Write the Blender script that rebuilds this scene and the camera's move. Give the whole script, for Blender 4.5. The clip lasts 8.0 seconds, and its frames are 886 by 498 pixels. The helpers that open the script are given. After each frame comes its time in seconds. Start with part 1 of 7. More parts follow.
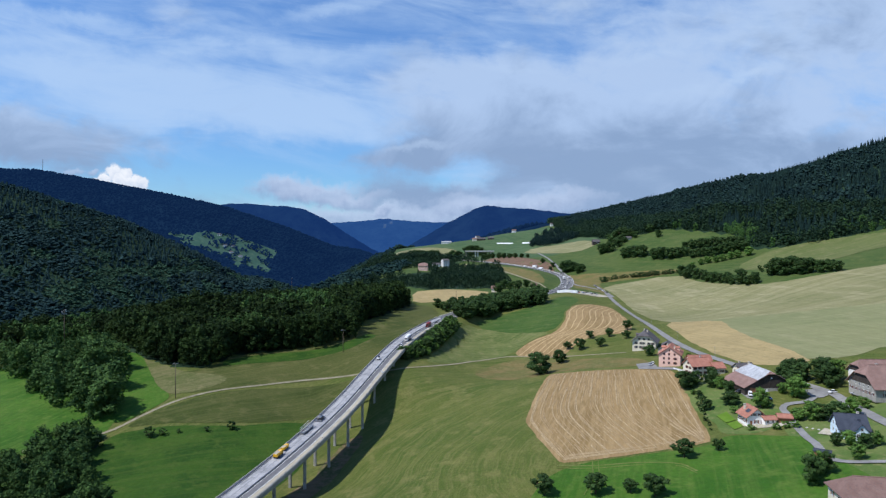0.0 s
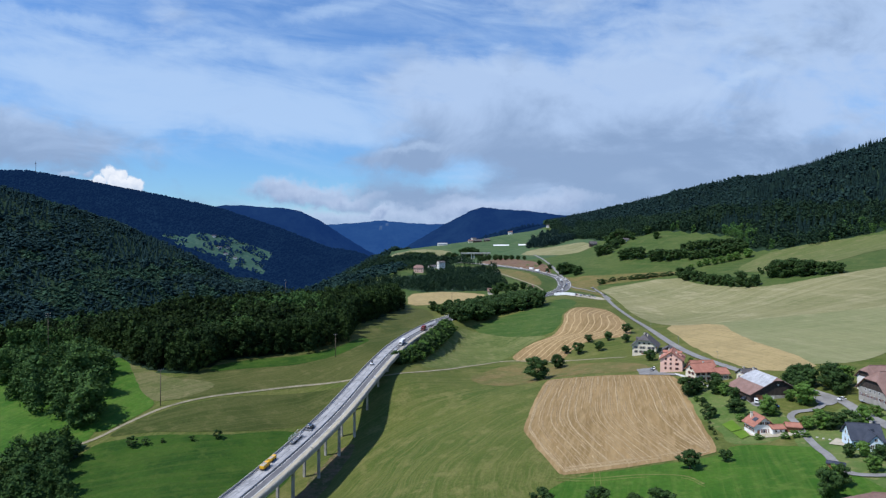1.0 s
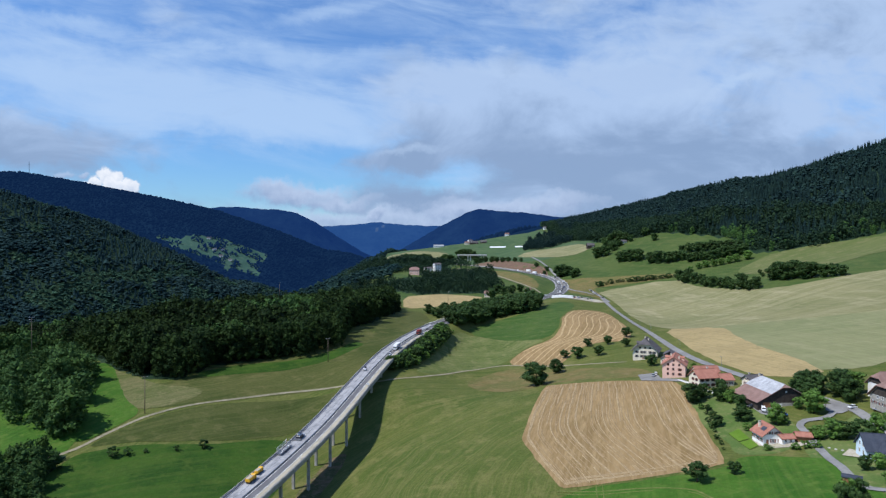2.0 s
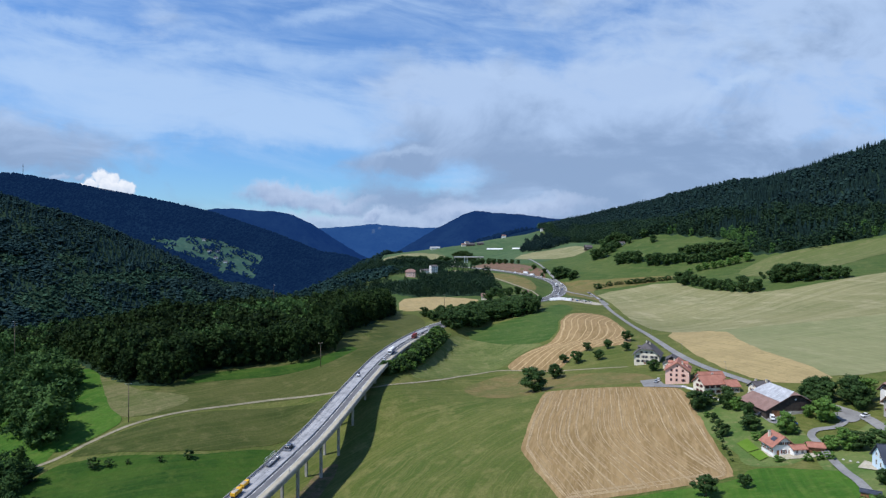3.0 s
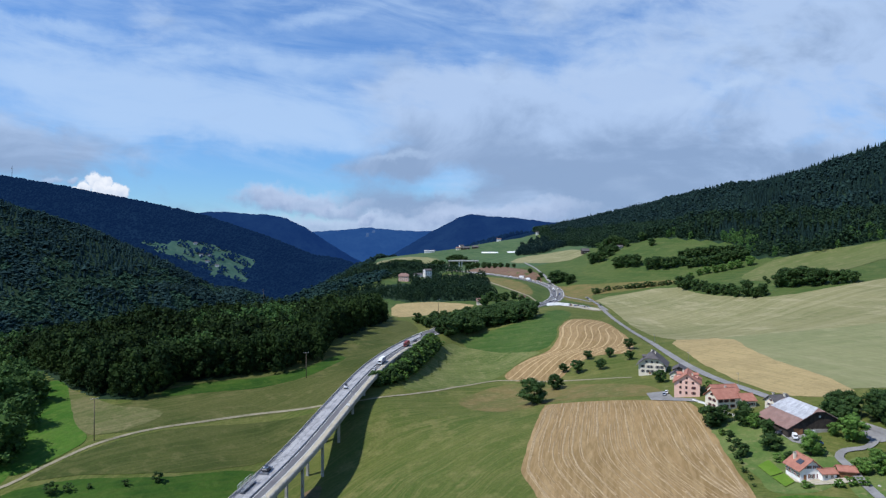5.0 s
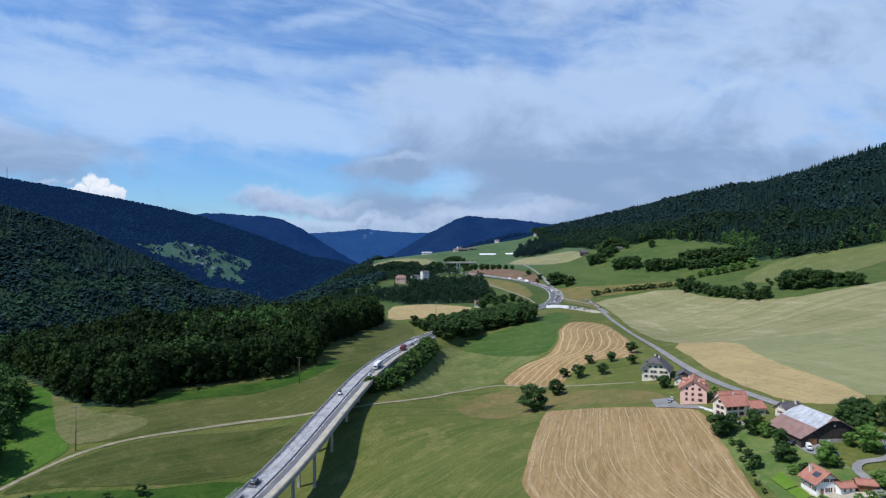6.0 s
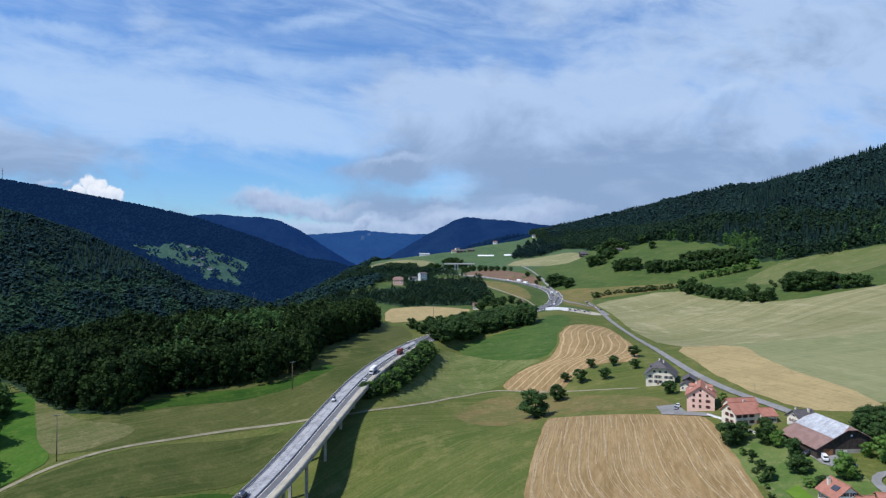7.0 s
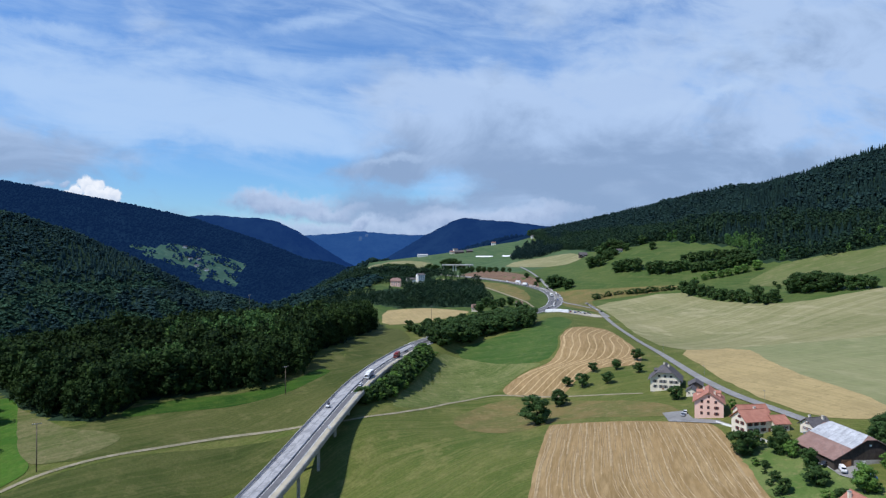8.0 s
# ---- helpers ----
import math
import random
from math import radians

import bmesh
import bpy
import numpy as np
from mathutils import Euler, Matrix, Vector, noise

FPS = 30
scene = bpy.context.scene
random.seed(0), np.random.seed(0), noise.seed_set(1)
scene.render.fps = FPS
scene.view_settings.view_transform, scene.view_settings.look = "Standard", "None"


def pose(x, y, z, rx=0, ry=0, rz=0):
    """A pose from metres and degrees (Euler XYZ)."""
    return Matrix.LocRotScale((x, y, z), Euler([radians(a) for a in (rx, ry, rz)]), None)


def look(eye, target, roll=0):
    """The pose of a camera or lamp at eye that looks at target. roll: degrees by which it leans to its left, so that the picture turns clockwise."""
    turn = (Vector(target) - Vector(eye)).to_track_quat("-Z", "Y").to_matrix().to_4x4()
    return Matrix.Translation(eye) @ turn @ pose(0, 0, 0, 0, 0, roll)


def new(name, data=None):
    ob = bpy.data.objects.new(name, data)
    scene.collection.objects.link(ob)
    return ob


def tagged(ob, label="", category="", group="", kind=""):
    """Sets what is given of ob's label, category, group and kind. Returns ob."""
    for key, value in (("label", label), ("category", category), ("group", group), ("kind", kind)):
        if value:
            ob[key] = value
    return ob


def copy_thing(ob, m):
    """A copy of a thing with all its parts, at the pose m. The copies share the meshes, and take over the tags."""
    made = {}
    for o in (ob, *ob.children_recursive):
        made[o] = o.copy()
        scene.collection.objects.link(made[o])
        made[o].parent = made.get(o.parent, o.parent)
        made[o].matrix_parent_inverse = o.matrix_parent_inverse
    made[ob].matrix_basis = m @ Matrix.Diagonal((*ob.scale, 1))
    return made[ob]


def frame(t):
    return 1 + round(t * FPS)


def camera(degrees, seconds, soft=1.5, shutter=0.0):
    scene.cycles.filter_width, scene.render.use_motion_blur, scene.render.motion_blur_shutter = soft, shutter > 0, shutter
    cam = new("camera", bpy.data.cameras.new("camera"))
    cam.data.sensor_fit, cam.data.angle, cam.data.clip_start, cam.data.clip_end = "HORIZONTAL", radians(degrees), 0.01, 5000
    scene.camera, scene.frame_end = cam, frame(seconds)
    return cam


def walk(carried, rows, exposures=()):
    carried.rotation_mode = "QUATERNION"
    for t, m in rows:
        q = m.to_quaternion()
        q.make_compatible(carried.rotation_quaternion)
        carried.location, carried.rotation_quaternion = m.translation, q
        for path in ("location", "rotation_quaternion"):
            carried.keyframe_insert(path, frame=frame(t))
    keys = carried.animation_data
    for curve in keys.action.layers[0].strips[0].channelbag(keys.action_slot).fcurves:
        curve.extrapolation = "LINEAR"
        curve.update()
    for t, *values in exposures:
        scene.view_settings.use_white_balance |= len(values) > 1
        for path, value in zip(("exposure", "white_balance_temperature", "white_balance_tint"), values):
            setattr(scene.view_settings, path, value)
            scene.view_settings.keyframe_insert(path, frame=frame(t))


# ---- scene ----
cam = camera(70.0, 8.0, soft=1.3)
walk(cam, [
    (0.0, pose(0.00, 0.00, 95.00, 89.632, -0.000, 0.000)),
    (0.5, pose(0.33, 5.88, 95.00, 89.716, 0.000, -0.179)),
    (1.0, pose(0.67, 11.79, 95.00, 89.800, 0.000, -0.351)),
    (1.5, pose(1.01, 17.73, 95.00, 89.883, 0.000, -0.517)),
    (2.0, pose(1.34, 23.69, 95.00, 89.968, 0.000, -0.674)),
    (2.5, pose(1.67, 29.67, 95.00, 90.052, 0.000, -0.824)),
    (3.0, pose(2.00, 35.66, 95.01, 90.136, 0.000, -0.967)),
    (3.5, pose(2.31, 41.66, 95.01, 90.221, 0.000, -1.101)),
    (4.0, pose(2.62, 47.67, 95.01, 90.304, 0.000, -1.227)),
    (4.5, pose(2.91, 53.67, 95.01, 90.386, 0.000, -1.346)),
    (5.0, pose(3.19, 59.66, 95.01, 90.465, 0.000, -1.458)),
    (5.5, pose(3.45, 65.65, 95.01, 90.541, 0.000, -1.564)),
    (6.0, pose(3.69, 71.61, 95.02, 90.612, 0.000, -1.664)),
    (6.5, pose(3.90, 77.56, 95.02, 90.678, 0.000, -1.759)),
    (7.0, pose(4.10, 83.47, 95.02, 90.736, 0.000, -1.851)),
    (7.5, pose(4.27, 89.35, 95.02, 90.786, 0.000, -1.940)),
    (8.0, pose(4.41, 95.20, 95.03, 90.824, 0.000, -2.028)),
], exposures=[(0.0, 0.0, 6150, 11), (8.0, 0.0, 6150, 11)])

# ---- world and sun ----
SUN_TRAVEL = Vector((0.64, 0.30, -1.0)).normalized()
sun = new("sun", bpy.data.lights.new("sun", "SUN"))
sun.data.energy, sun.data.angle, sun.data.color = 5.0, radians(0.6), (1.0, 0.95, 0.87)
sun.matrix_world = look((0, 0, 900), Vector((0, 0, 900)) + SUN_TRAVEL)


def node(tree, kind, x=None, **inputs):
    """A shader node with some inputs set: values, or sockets to link."""
    n = tree.nodes.new(kind)
    for key, value in inputs.items():
        socket = n.inputs[int(key[1:])] if key[0] == "i" and key[1:].isdigit() else n.inputs[key.replace("_", " ")]
        if isinstance(value, bpy.types.NodeSocket):
            tree.links.new(value, socket)
        else:
            socket.default_value = value
    return n


def maths(tree, op, a, b=0.0, clamp=False):
    n = node(tree, "ShaderNodeMath", i0=a, i1=b)
    n.operation, n.use_clamp = op, clamp
    return n.outputs[0]


def ramp(tree, value, low, high):
    n = node(tree, "ShaderNodeMapRange", Value=value)
    n.inputs[1].default_value, n.inputs[2].default_value = low, high
    n.interpolation_type = "SMOOTHSTEP"
    return n.outputs[0]


def blend(tree, factor, a, b, how="MIX"):
    n = tree.nodes.new("ShaderNodeMix")
    n.data_type, n.blend_type = "RGBA", how
    for socket, value in ((n.inputs[0], factor), (n.inputs[6], a), (n.inputs[7], b)):
        if isinstance(value, bpy.types.NodeSocket):
            tree.links.new(value, socket)
        else:
            socket.default_value = (*value, 1) if isinstance(value, tuple) and len(value) == 3 else value
    return n.outputs[2]


def build_sky():
    """Blue sky with a drawn-out white veil, a broken grey sheet over the eastern half, and heap clouds over the ridges."""
    world = bpy.data.worlds.new("world")
    scene.world = world
    world.use_nodes = True
    t = world.node_tree
    t.nodes.clear()
    sky = t.nodes.new("ShaderNodeTexSky")
    sky.sky_type, sky.sun_disc = "NISHITA", False
    sky.sun_elevation, sky.sun_rotation = radians(53), radians(247)
    sky.air_density, sky.dust_density, sky.altitude = 1.3, 0.6, 700
    way = t.nodes.new("ShaderNodeTexCoord").outputs["Generated"]
    x, y, z = node(t, "ShaderNodeSeparateXYZ", Vector=way).outputs
    deep = maths(t, "MAXIMUM", maths(t, "ABSOLUTE", y), 0.22)
    # the sky laid on an upright plane up the valley: slope to the side, slope upwards
    plane = node(t, "ShaderNodeCombineXYZ", X=maths(t, "DIVIDE", x, deep), Y=maths(t, "DIVIDE", maths(t, "MAXIMUM", z, -0.05), deep), Z=0.0).outputs[0]

    def grain(scale, detail, rough, stretch=(1, 1, 1), tilt=0.0, shift=0.0, warp=0.0):
        m = node(t, "ShaderNodeMapping", Vector=plane)
        m.inputs["Rotation"].default_value = (0, 0, radians(tilt))
        n = node(t, "ShaderNodeMapping", Vector=m.outputs[0])
        n.inputs["Scale"].default_value, n.inputs["Location"].default_value = stretch, (shift, shift * 0.7, 0)
        return node(t, "ShaderNodeTexNoise", Vector=n.outputs[0], Scale=scale, Detail=detail, Roughness=rough, Distortion=warp)

    rag = node(t, "ShaderNodeVectorMath", i0=grain(7.0, 6.0, 0.6).outputs["Color"], i1=(0.5, 0.5, 0.5))
    rag.operation = "SUBTRACT"
    far = node(t, "ShaderNodeVectorMath", i0=rag.outputs[0])
    far.operation, far.inputs["Scale"].default_value = "SCALE", 0.10
    ragged = node(t, "ShaderNodeVectorMath", i0=plane, i1=far.outputs[0])
    ragged.operation = "ADD"

    def lobe(cx, cz, wide, high, tilt=0.0, where=ragged.outputs[0]):
        m = node(t, "ShaderNodeMapping", Vector=where)
        m.vector_type = "TEXTURE"
        m.inputs["Location"].default_value, m.inputs["Rotation"].default_value, m.inputs["Scale"].default_value = (cx, cz, 0), (0, 0, radians(tilt)), (wide, high, 1)
        r = node(t, "ShaderNodeVectorMath", i0=m.outputs[0])
        r.operation = "LENGTH"
        return r.outputs["Value"], m.outputs[0]

    def field(rows, start):
        """A start value and soft lobes (place, size, tilt, amount) added up."""
        total = start
        for cx, cz, wide, high, tilt, amount in rows:
            r, _ = lobe(cx, cz, wide, high, tilt)
            total = maths(t, "ADD", total, maths(t, "MULTIPLY", ramp(t, r, 1.9, 0.0), amount))
        return total

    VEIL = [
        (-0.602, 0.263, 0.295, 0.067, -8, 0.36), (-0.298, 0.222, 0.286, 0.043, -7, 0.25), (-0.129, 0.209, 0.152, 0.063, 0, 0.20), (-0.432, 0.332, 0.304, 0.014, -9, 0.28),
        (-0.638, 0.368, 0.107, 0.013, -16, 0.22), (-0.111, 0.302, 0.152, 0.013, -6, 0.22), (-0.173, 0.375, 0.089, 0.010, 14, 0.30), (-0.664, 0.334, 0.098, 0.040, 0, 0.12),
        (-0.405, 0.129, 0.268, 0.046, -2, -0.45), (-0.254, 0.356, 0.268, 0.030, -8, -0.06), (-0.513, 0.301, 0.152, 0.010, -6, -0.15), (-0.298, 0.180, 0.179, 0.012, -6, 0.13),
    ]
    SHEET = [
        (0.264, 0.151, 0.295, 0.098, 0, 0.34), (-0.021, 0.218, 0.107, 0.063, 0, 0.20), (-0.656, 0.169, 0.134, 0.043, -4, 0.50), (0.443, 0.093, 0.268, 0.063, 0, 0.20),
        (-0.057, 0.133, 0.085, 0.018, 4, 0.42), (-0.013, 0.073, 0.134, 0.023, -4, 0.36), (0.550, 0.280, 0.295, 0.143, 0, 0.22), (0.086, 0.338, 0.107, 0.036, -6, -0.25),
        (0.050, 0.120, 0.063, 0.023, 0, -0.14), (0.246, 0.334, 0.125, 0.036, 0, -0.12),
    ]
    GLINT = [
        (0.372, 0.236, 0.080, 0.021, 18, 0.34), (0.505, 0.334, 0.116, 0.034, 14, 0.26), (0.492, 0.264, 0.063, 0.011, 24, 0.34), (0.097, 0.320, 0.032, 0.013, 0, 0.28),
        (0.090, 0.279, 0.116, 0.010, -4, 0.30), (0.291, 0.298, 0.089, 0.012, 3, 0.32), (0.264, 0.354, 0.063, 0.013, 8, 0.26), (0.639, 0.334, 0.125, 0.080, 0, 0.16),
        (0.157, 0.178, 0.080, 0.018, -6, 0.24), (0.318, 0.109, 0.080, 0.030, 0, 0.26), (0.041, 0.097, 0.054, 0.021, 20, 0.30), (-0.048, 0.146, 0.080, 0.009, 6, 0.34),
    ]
    side, up = node(t, "ShaderNodeSeparateXYZ", Vector=plane).outputs[:2]
    inner = ramp(t, up, 0.75, 0.42)
    wisps = maths(t, "ADD", maths(t, "MULTIPLY", grain(1.6, 7.0, 0.55, (1, 5.5, 1), 8, 1.3, 0.5).outputs[0], 0.55), maths(t, "MULTIPLY", grain(5.0, 8.0, 0.62, (1, 4.0, 1), 8, 4.1, 0.9).outputs[0], 0.45))
    lumps = maths(t, "ADD", maths(t, "MULTIPLY", grain(3.2, 7.0, 0.55, (1, 1.9, 1), 4, 2.2, 0.4).outputs[0], 0.6), maths(t, "MULTIPLY", grain(11.0, 8.0, 0.6, (1, 1.7, 1), 6, 7.7, 0.4).outputs[0], 0.4))
    blue = blend(t, 1.0, sky.outputs[0], (0.60, 0.94, 1.40), "MULTIPLY")
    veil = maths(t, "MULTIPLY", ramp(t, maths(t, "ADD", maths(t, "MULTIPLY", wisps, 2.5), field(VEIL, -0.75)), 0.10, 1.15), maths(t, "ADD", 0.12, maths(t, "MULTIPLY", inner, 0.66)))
    base = blend(t, veil, blue, (5.0, 6.6, 8.8))
    over = maths(t, "ADD", maths(t, "MULTIPLY", ramp(t, side, -0.20, 0.20), 0.26), maths(t, "SUBTRACT", maths(t, "MULTIPLY", lumps, 1.7), 0.46))
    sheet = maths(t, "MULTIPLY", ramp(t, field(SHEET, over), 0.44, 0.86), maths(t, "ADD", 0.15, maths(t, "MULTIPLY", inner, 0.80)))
    dull = maths(t, "ADD", maths(t, "MULTIPLY", grain(4.2, 8.0, 0.58, (1, 1.8, 1), -5, 9.3, 0.5).outputs[0], 1.1), maths(t, "MULTIPLY", ramp(t, up, 0.30, 0.06), 0.30))
    base = blend(t, sheet, base, blend(t, ramp(t, dull, 0.54, 0.84), (4.6, 5.95, 8.1), (2.75, 3.8, 5.6)))
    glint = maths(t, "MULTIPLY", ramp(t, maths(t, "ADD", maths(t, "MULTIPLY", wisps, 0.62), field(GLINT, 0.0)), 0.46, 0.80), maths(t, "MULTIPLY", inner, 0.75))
    base = blend(t, glint, base, (5.1, 6.5, 8.5))
    # heap clouds far off, lit from above, and grey banks lying on the summits
    facing = maths(t, "GREATER_THAN", y, 0.3)
    puff = node(t, "ShaderNodeTexNoise", Vector=plane, Scale=60.0, Detail=6.0, Roughness=0.6).outputs[0]
    heaps, shade = None, None
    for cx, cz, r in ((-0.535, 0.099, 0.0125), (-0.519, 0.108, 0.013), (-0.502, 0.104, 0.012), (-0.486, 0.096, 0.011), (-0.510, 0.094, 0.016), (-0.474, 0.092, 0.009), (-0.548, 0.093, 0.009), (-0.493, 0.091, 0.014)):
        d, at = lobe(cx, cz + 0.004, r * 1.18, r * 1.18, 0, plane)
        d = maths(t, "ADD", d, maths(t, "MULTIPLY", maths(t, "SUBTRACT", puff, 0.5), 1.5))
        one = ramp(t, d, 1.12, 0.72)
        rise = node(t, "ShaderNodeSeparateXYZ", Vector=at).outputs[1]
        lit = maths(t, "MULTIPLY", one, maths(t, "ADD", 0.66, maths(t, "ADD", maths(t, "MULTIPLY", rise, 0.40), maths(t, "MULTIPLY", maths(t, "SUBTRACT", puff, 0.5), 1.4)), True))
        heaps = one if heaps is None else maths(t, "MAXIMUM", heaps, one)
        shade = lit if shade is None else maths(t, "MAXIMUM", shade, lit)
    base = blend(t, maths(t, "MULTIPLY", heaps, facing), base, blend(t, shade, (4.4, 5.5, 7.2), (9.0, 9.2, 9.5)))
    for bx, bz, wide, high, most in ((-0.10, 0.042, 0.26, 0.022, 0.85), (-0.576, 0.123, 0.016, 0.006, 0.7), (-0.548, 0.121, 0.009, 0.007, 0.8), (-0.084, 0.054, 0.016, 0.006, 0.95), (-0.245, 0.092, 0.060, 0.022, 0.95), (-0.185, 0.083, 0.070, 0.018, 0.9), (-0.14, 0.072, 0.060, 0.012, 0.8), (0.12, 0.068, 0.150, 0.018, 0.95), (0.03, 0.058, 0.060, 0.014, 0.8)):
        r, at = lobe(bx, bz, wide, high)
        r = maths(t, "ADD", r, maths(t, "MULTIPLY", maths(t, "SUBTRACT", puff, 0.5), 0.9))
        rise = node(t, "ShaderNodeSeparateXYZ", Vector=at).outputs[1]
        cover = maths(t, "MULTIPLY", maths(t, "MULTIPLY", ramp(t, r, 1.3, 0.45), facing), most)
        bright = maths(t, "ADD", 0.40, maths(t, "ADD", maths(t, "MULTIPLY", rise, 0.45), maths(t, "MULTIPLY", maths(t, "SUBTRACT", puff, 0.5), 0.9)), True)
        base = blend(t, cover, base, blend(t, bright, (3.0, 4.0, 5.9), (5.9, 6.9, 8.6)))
    out = node(t, "ShaderNodeBackground", Color=base, Strength=0.1)
    t.links.new(out.outputs[0], t.nodes.new("ShaderNodeOutputWorld").inputs[0])


build_sky()
scene.view_settings.exposure = 0.0


# ---- materials ----
def surface(name, a, b, scale=0.1, rough=0.85, c=None, fine=2.0, fine_amount=0.25, bump=0.0, bump_scale=3.0, metal=0.0, bands=None, spread=0.0, low=0.38, high=0.62, stretch=None, specular=0.3, through_light=0.0, arcs=None):
    """A procedural surface: colours a and b in broad patches, c in flecks, grain on top; bands: (angle, width, amount, wobble); arcs: mowing lines round a far centre (x, y, width, amount); spread: change from piece to piece."""
    m = bpy.data.materials.new(name)
    m.use_nodes = True
    t = m.node_tree
    bsdf = t.nodes["Principled BSDF"]
    where = t.nodes.new("ShaderNodeTexCoord").outputs["Object"]
    if stretch:
        mp = node(t, "ShaderNodeMapping", Vector=where)
        mp.inputs["Rotation"].default_value = (0, 0, radians(stretch[0]))
        thin = node(t, "ShaderNodeMapping", Vector=mp.outputs[0])
        thin.inputs["Scale"].default_value = (1, stretch[1], 1)
        grainy = thin.outputs[0]
    else:
        grainy = where
    broad = node(t, "ShaderNodeTexNoise", Vector=grainy, Scale=scale, Detail=5.0, Roughness=0.6)
    col = blend(t, ramp(t, broad.outputs[0], low, high), a, b)
    if c:
        flecks = node(t, "ShaderNodeTexNoise", Vector=grainy, Scale=scale * 4.3, Detail=3.0, Roughness=0.65)
        col = blend(t, maths(t, "MULTIPLY", ramp(t, flecks.outputs[0], 0.5, 0.7), 0.8), col, c)
    if bands:
        mp = node(t, "ShaderNodeMapping", Vector=where)
        mp.inputs["Rotation"].default_value = (0, 0, radians(bands[0]))
        if bands[1] < 1:
            wave = node(t, "ShaderNodeTexWave", Vector=mp.outputs[0], Scale=0.314 / bands[1], Distortion=bands[3], Detail=2.0, Detail_Scale=0.6).outputs[1]
        else:
            thin = node(t, "ShaderNodeMapping", Vector=mp.outputs[0])
            thin.inputs["Scale"].default_value = (1, 0.035, 1)
            swath = node(t, "ShaderNodeTexNoise", Vector=thin.outputs[0], Scale=1.0 / bands[1], Detail=3.0, Roughness=0.6, Distortion=bands[3] * 0.05)
            wave = ramp(t, swath.outputs[0], 0.44, 0.62)
        col = blend(t, maths(t, "MULTIPLY", wave, bands[2]), col, c or b)
    if arcs:
        off = node(t, "ShaderNodeVectorMath", i0=where, i1=(arcs[0], arcs[1], 0.0))
        off.operation = "SUBTRACT"
        ox, oy, _ = node(t, "ShaderNodeSeparateXYZ", Vector=off.outputs[0]).outputs
        reach = maths(t, "SQRT", maths(t, "ADD", maths(t, "MULTIPLY", ox, ox), maths(t, "MULTIPLY", oy, oy)))
        turn = maths(t, "ARCTAN2", oy, ox)
        sway = node(t, "ShaderNodeTexNoise", Vector=where, Scale=0.025, Detail=2.0).outputs[0]
        for width, amount, slow in ((arcs[2], arcs[3], 3.0), (arcs[2] * 3.4, arcs[3] * 0.8, 2.0)):
            spot = node(t, "ShaderNodeCombineXYZ", X=maths(t, "DIVIDE", maths(t, "ADD", reach, maths(t, "MULTIPLY", sway, 16.0)), width), Y=maths(t, "MULTIPLY", turn, slow), Z=0.0)
            lines = node(t, "ShaderNodeTexNoise", Vector=spot.outputs[0], Scale=1.0, Detail=2.0, Roughness=0.5)
            col = blend(t, maths(t, "MULTIPLY", ramp(t, lines.outputs[0], 0.46, 0.66), amount), col, c or b)
            col = blend(t, maths(t, "MULTIPLY", ramp(t, lines.outputs[0], 0.46, 0.30), amount * 0.5), col, a)
    grain = node(t, "ShaderNodeTexNoise", Vector=grainy, Scale=fine, Detail=4.0, Roughness=0.7)
    value = maths(t, "ADD", maths(t, "MULTIPLY", maths(t, "SUBTRACT", grain.outputs[0], 0.5), fine_amount * 2), 1.0)
    if spread:
        each = t.nodes.new("ShaderNodeNewGeometry").outputs["Random Per Island"]
        own = t.nodes.new("ShaderNodeObjectInfo").outputs["Random"]
        value = maths(t, "MULTIPLY", value, maths(t, "ADD", maths(t, "MULTIPLY", each, spread), 1.0 - spread / 2))
        value = maths(t, "MULTIPLY", value, maths(t, "ADD", maths(t, "MULTIPLY", own, spread * 0.8), 1.0 - spread * 0.4))
    grey = node(t, "ShaderNodeCombineXYZ", X=value, Y=value, Z=value)
    col = blend(t, 1.0, col, grey.outputs[0], "MULTIPLY")
    t.links.new(col, bsdf.inputs["Base Color"])
    bsdf.inputs["Roughness"].default_value, bsdf.inputs["Metallic"].default_value = rough, metal
    bsdf.inputs["Specular IOR Level"].default_value = specular
    if bump:
        lumps = node(t, "ShaderNodeTexNoise", Vector=where, Scale=bump_scale, Detail=4.0, Roughness=0.65)
        rise = node(t, "ShaderNodeBump", Height=lumps.outputs[0], Strength=1.0, Distance=bump)
        t.links.new(rise.outputs[0], bsdf.inputs["Normal"])
    if through_light:
        leaf = node(t, "ShaderNodeBsdfTranslucent", Color=col)
        mix = node(t, "ShaderNodeMixShader", i0=through_light, i1=bsdf.outputs[0], i2=leaf.outputs[0])
        t.links.new(mix.outputs[0], t.nodes["Material Output"].inputs[0])
    return m


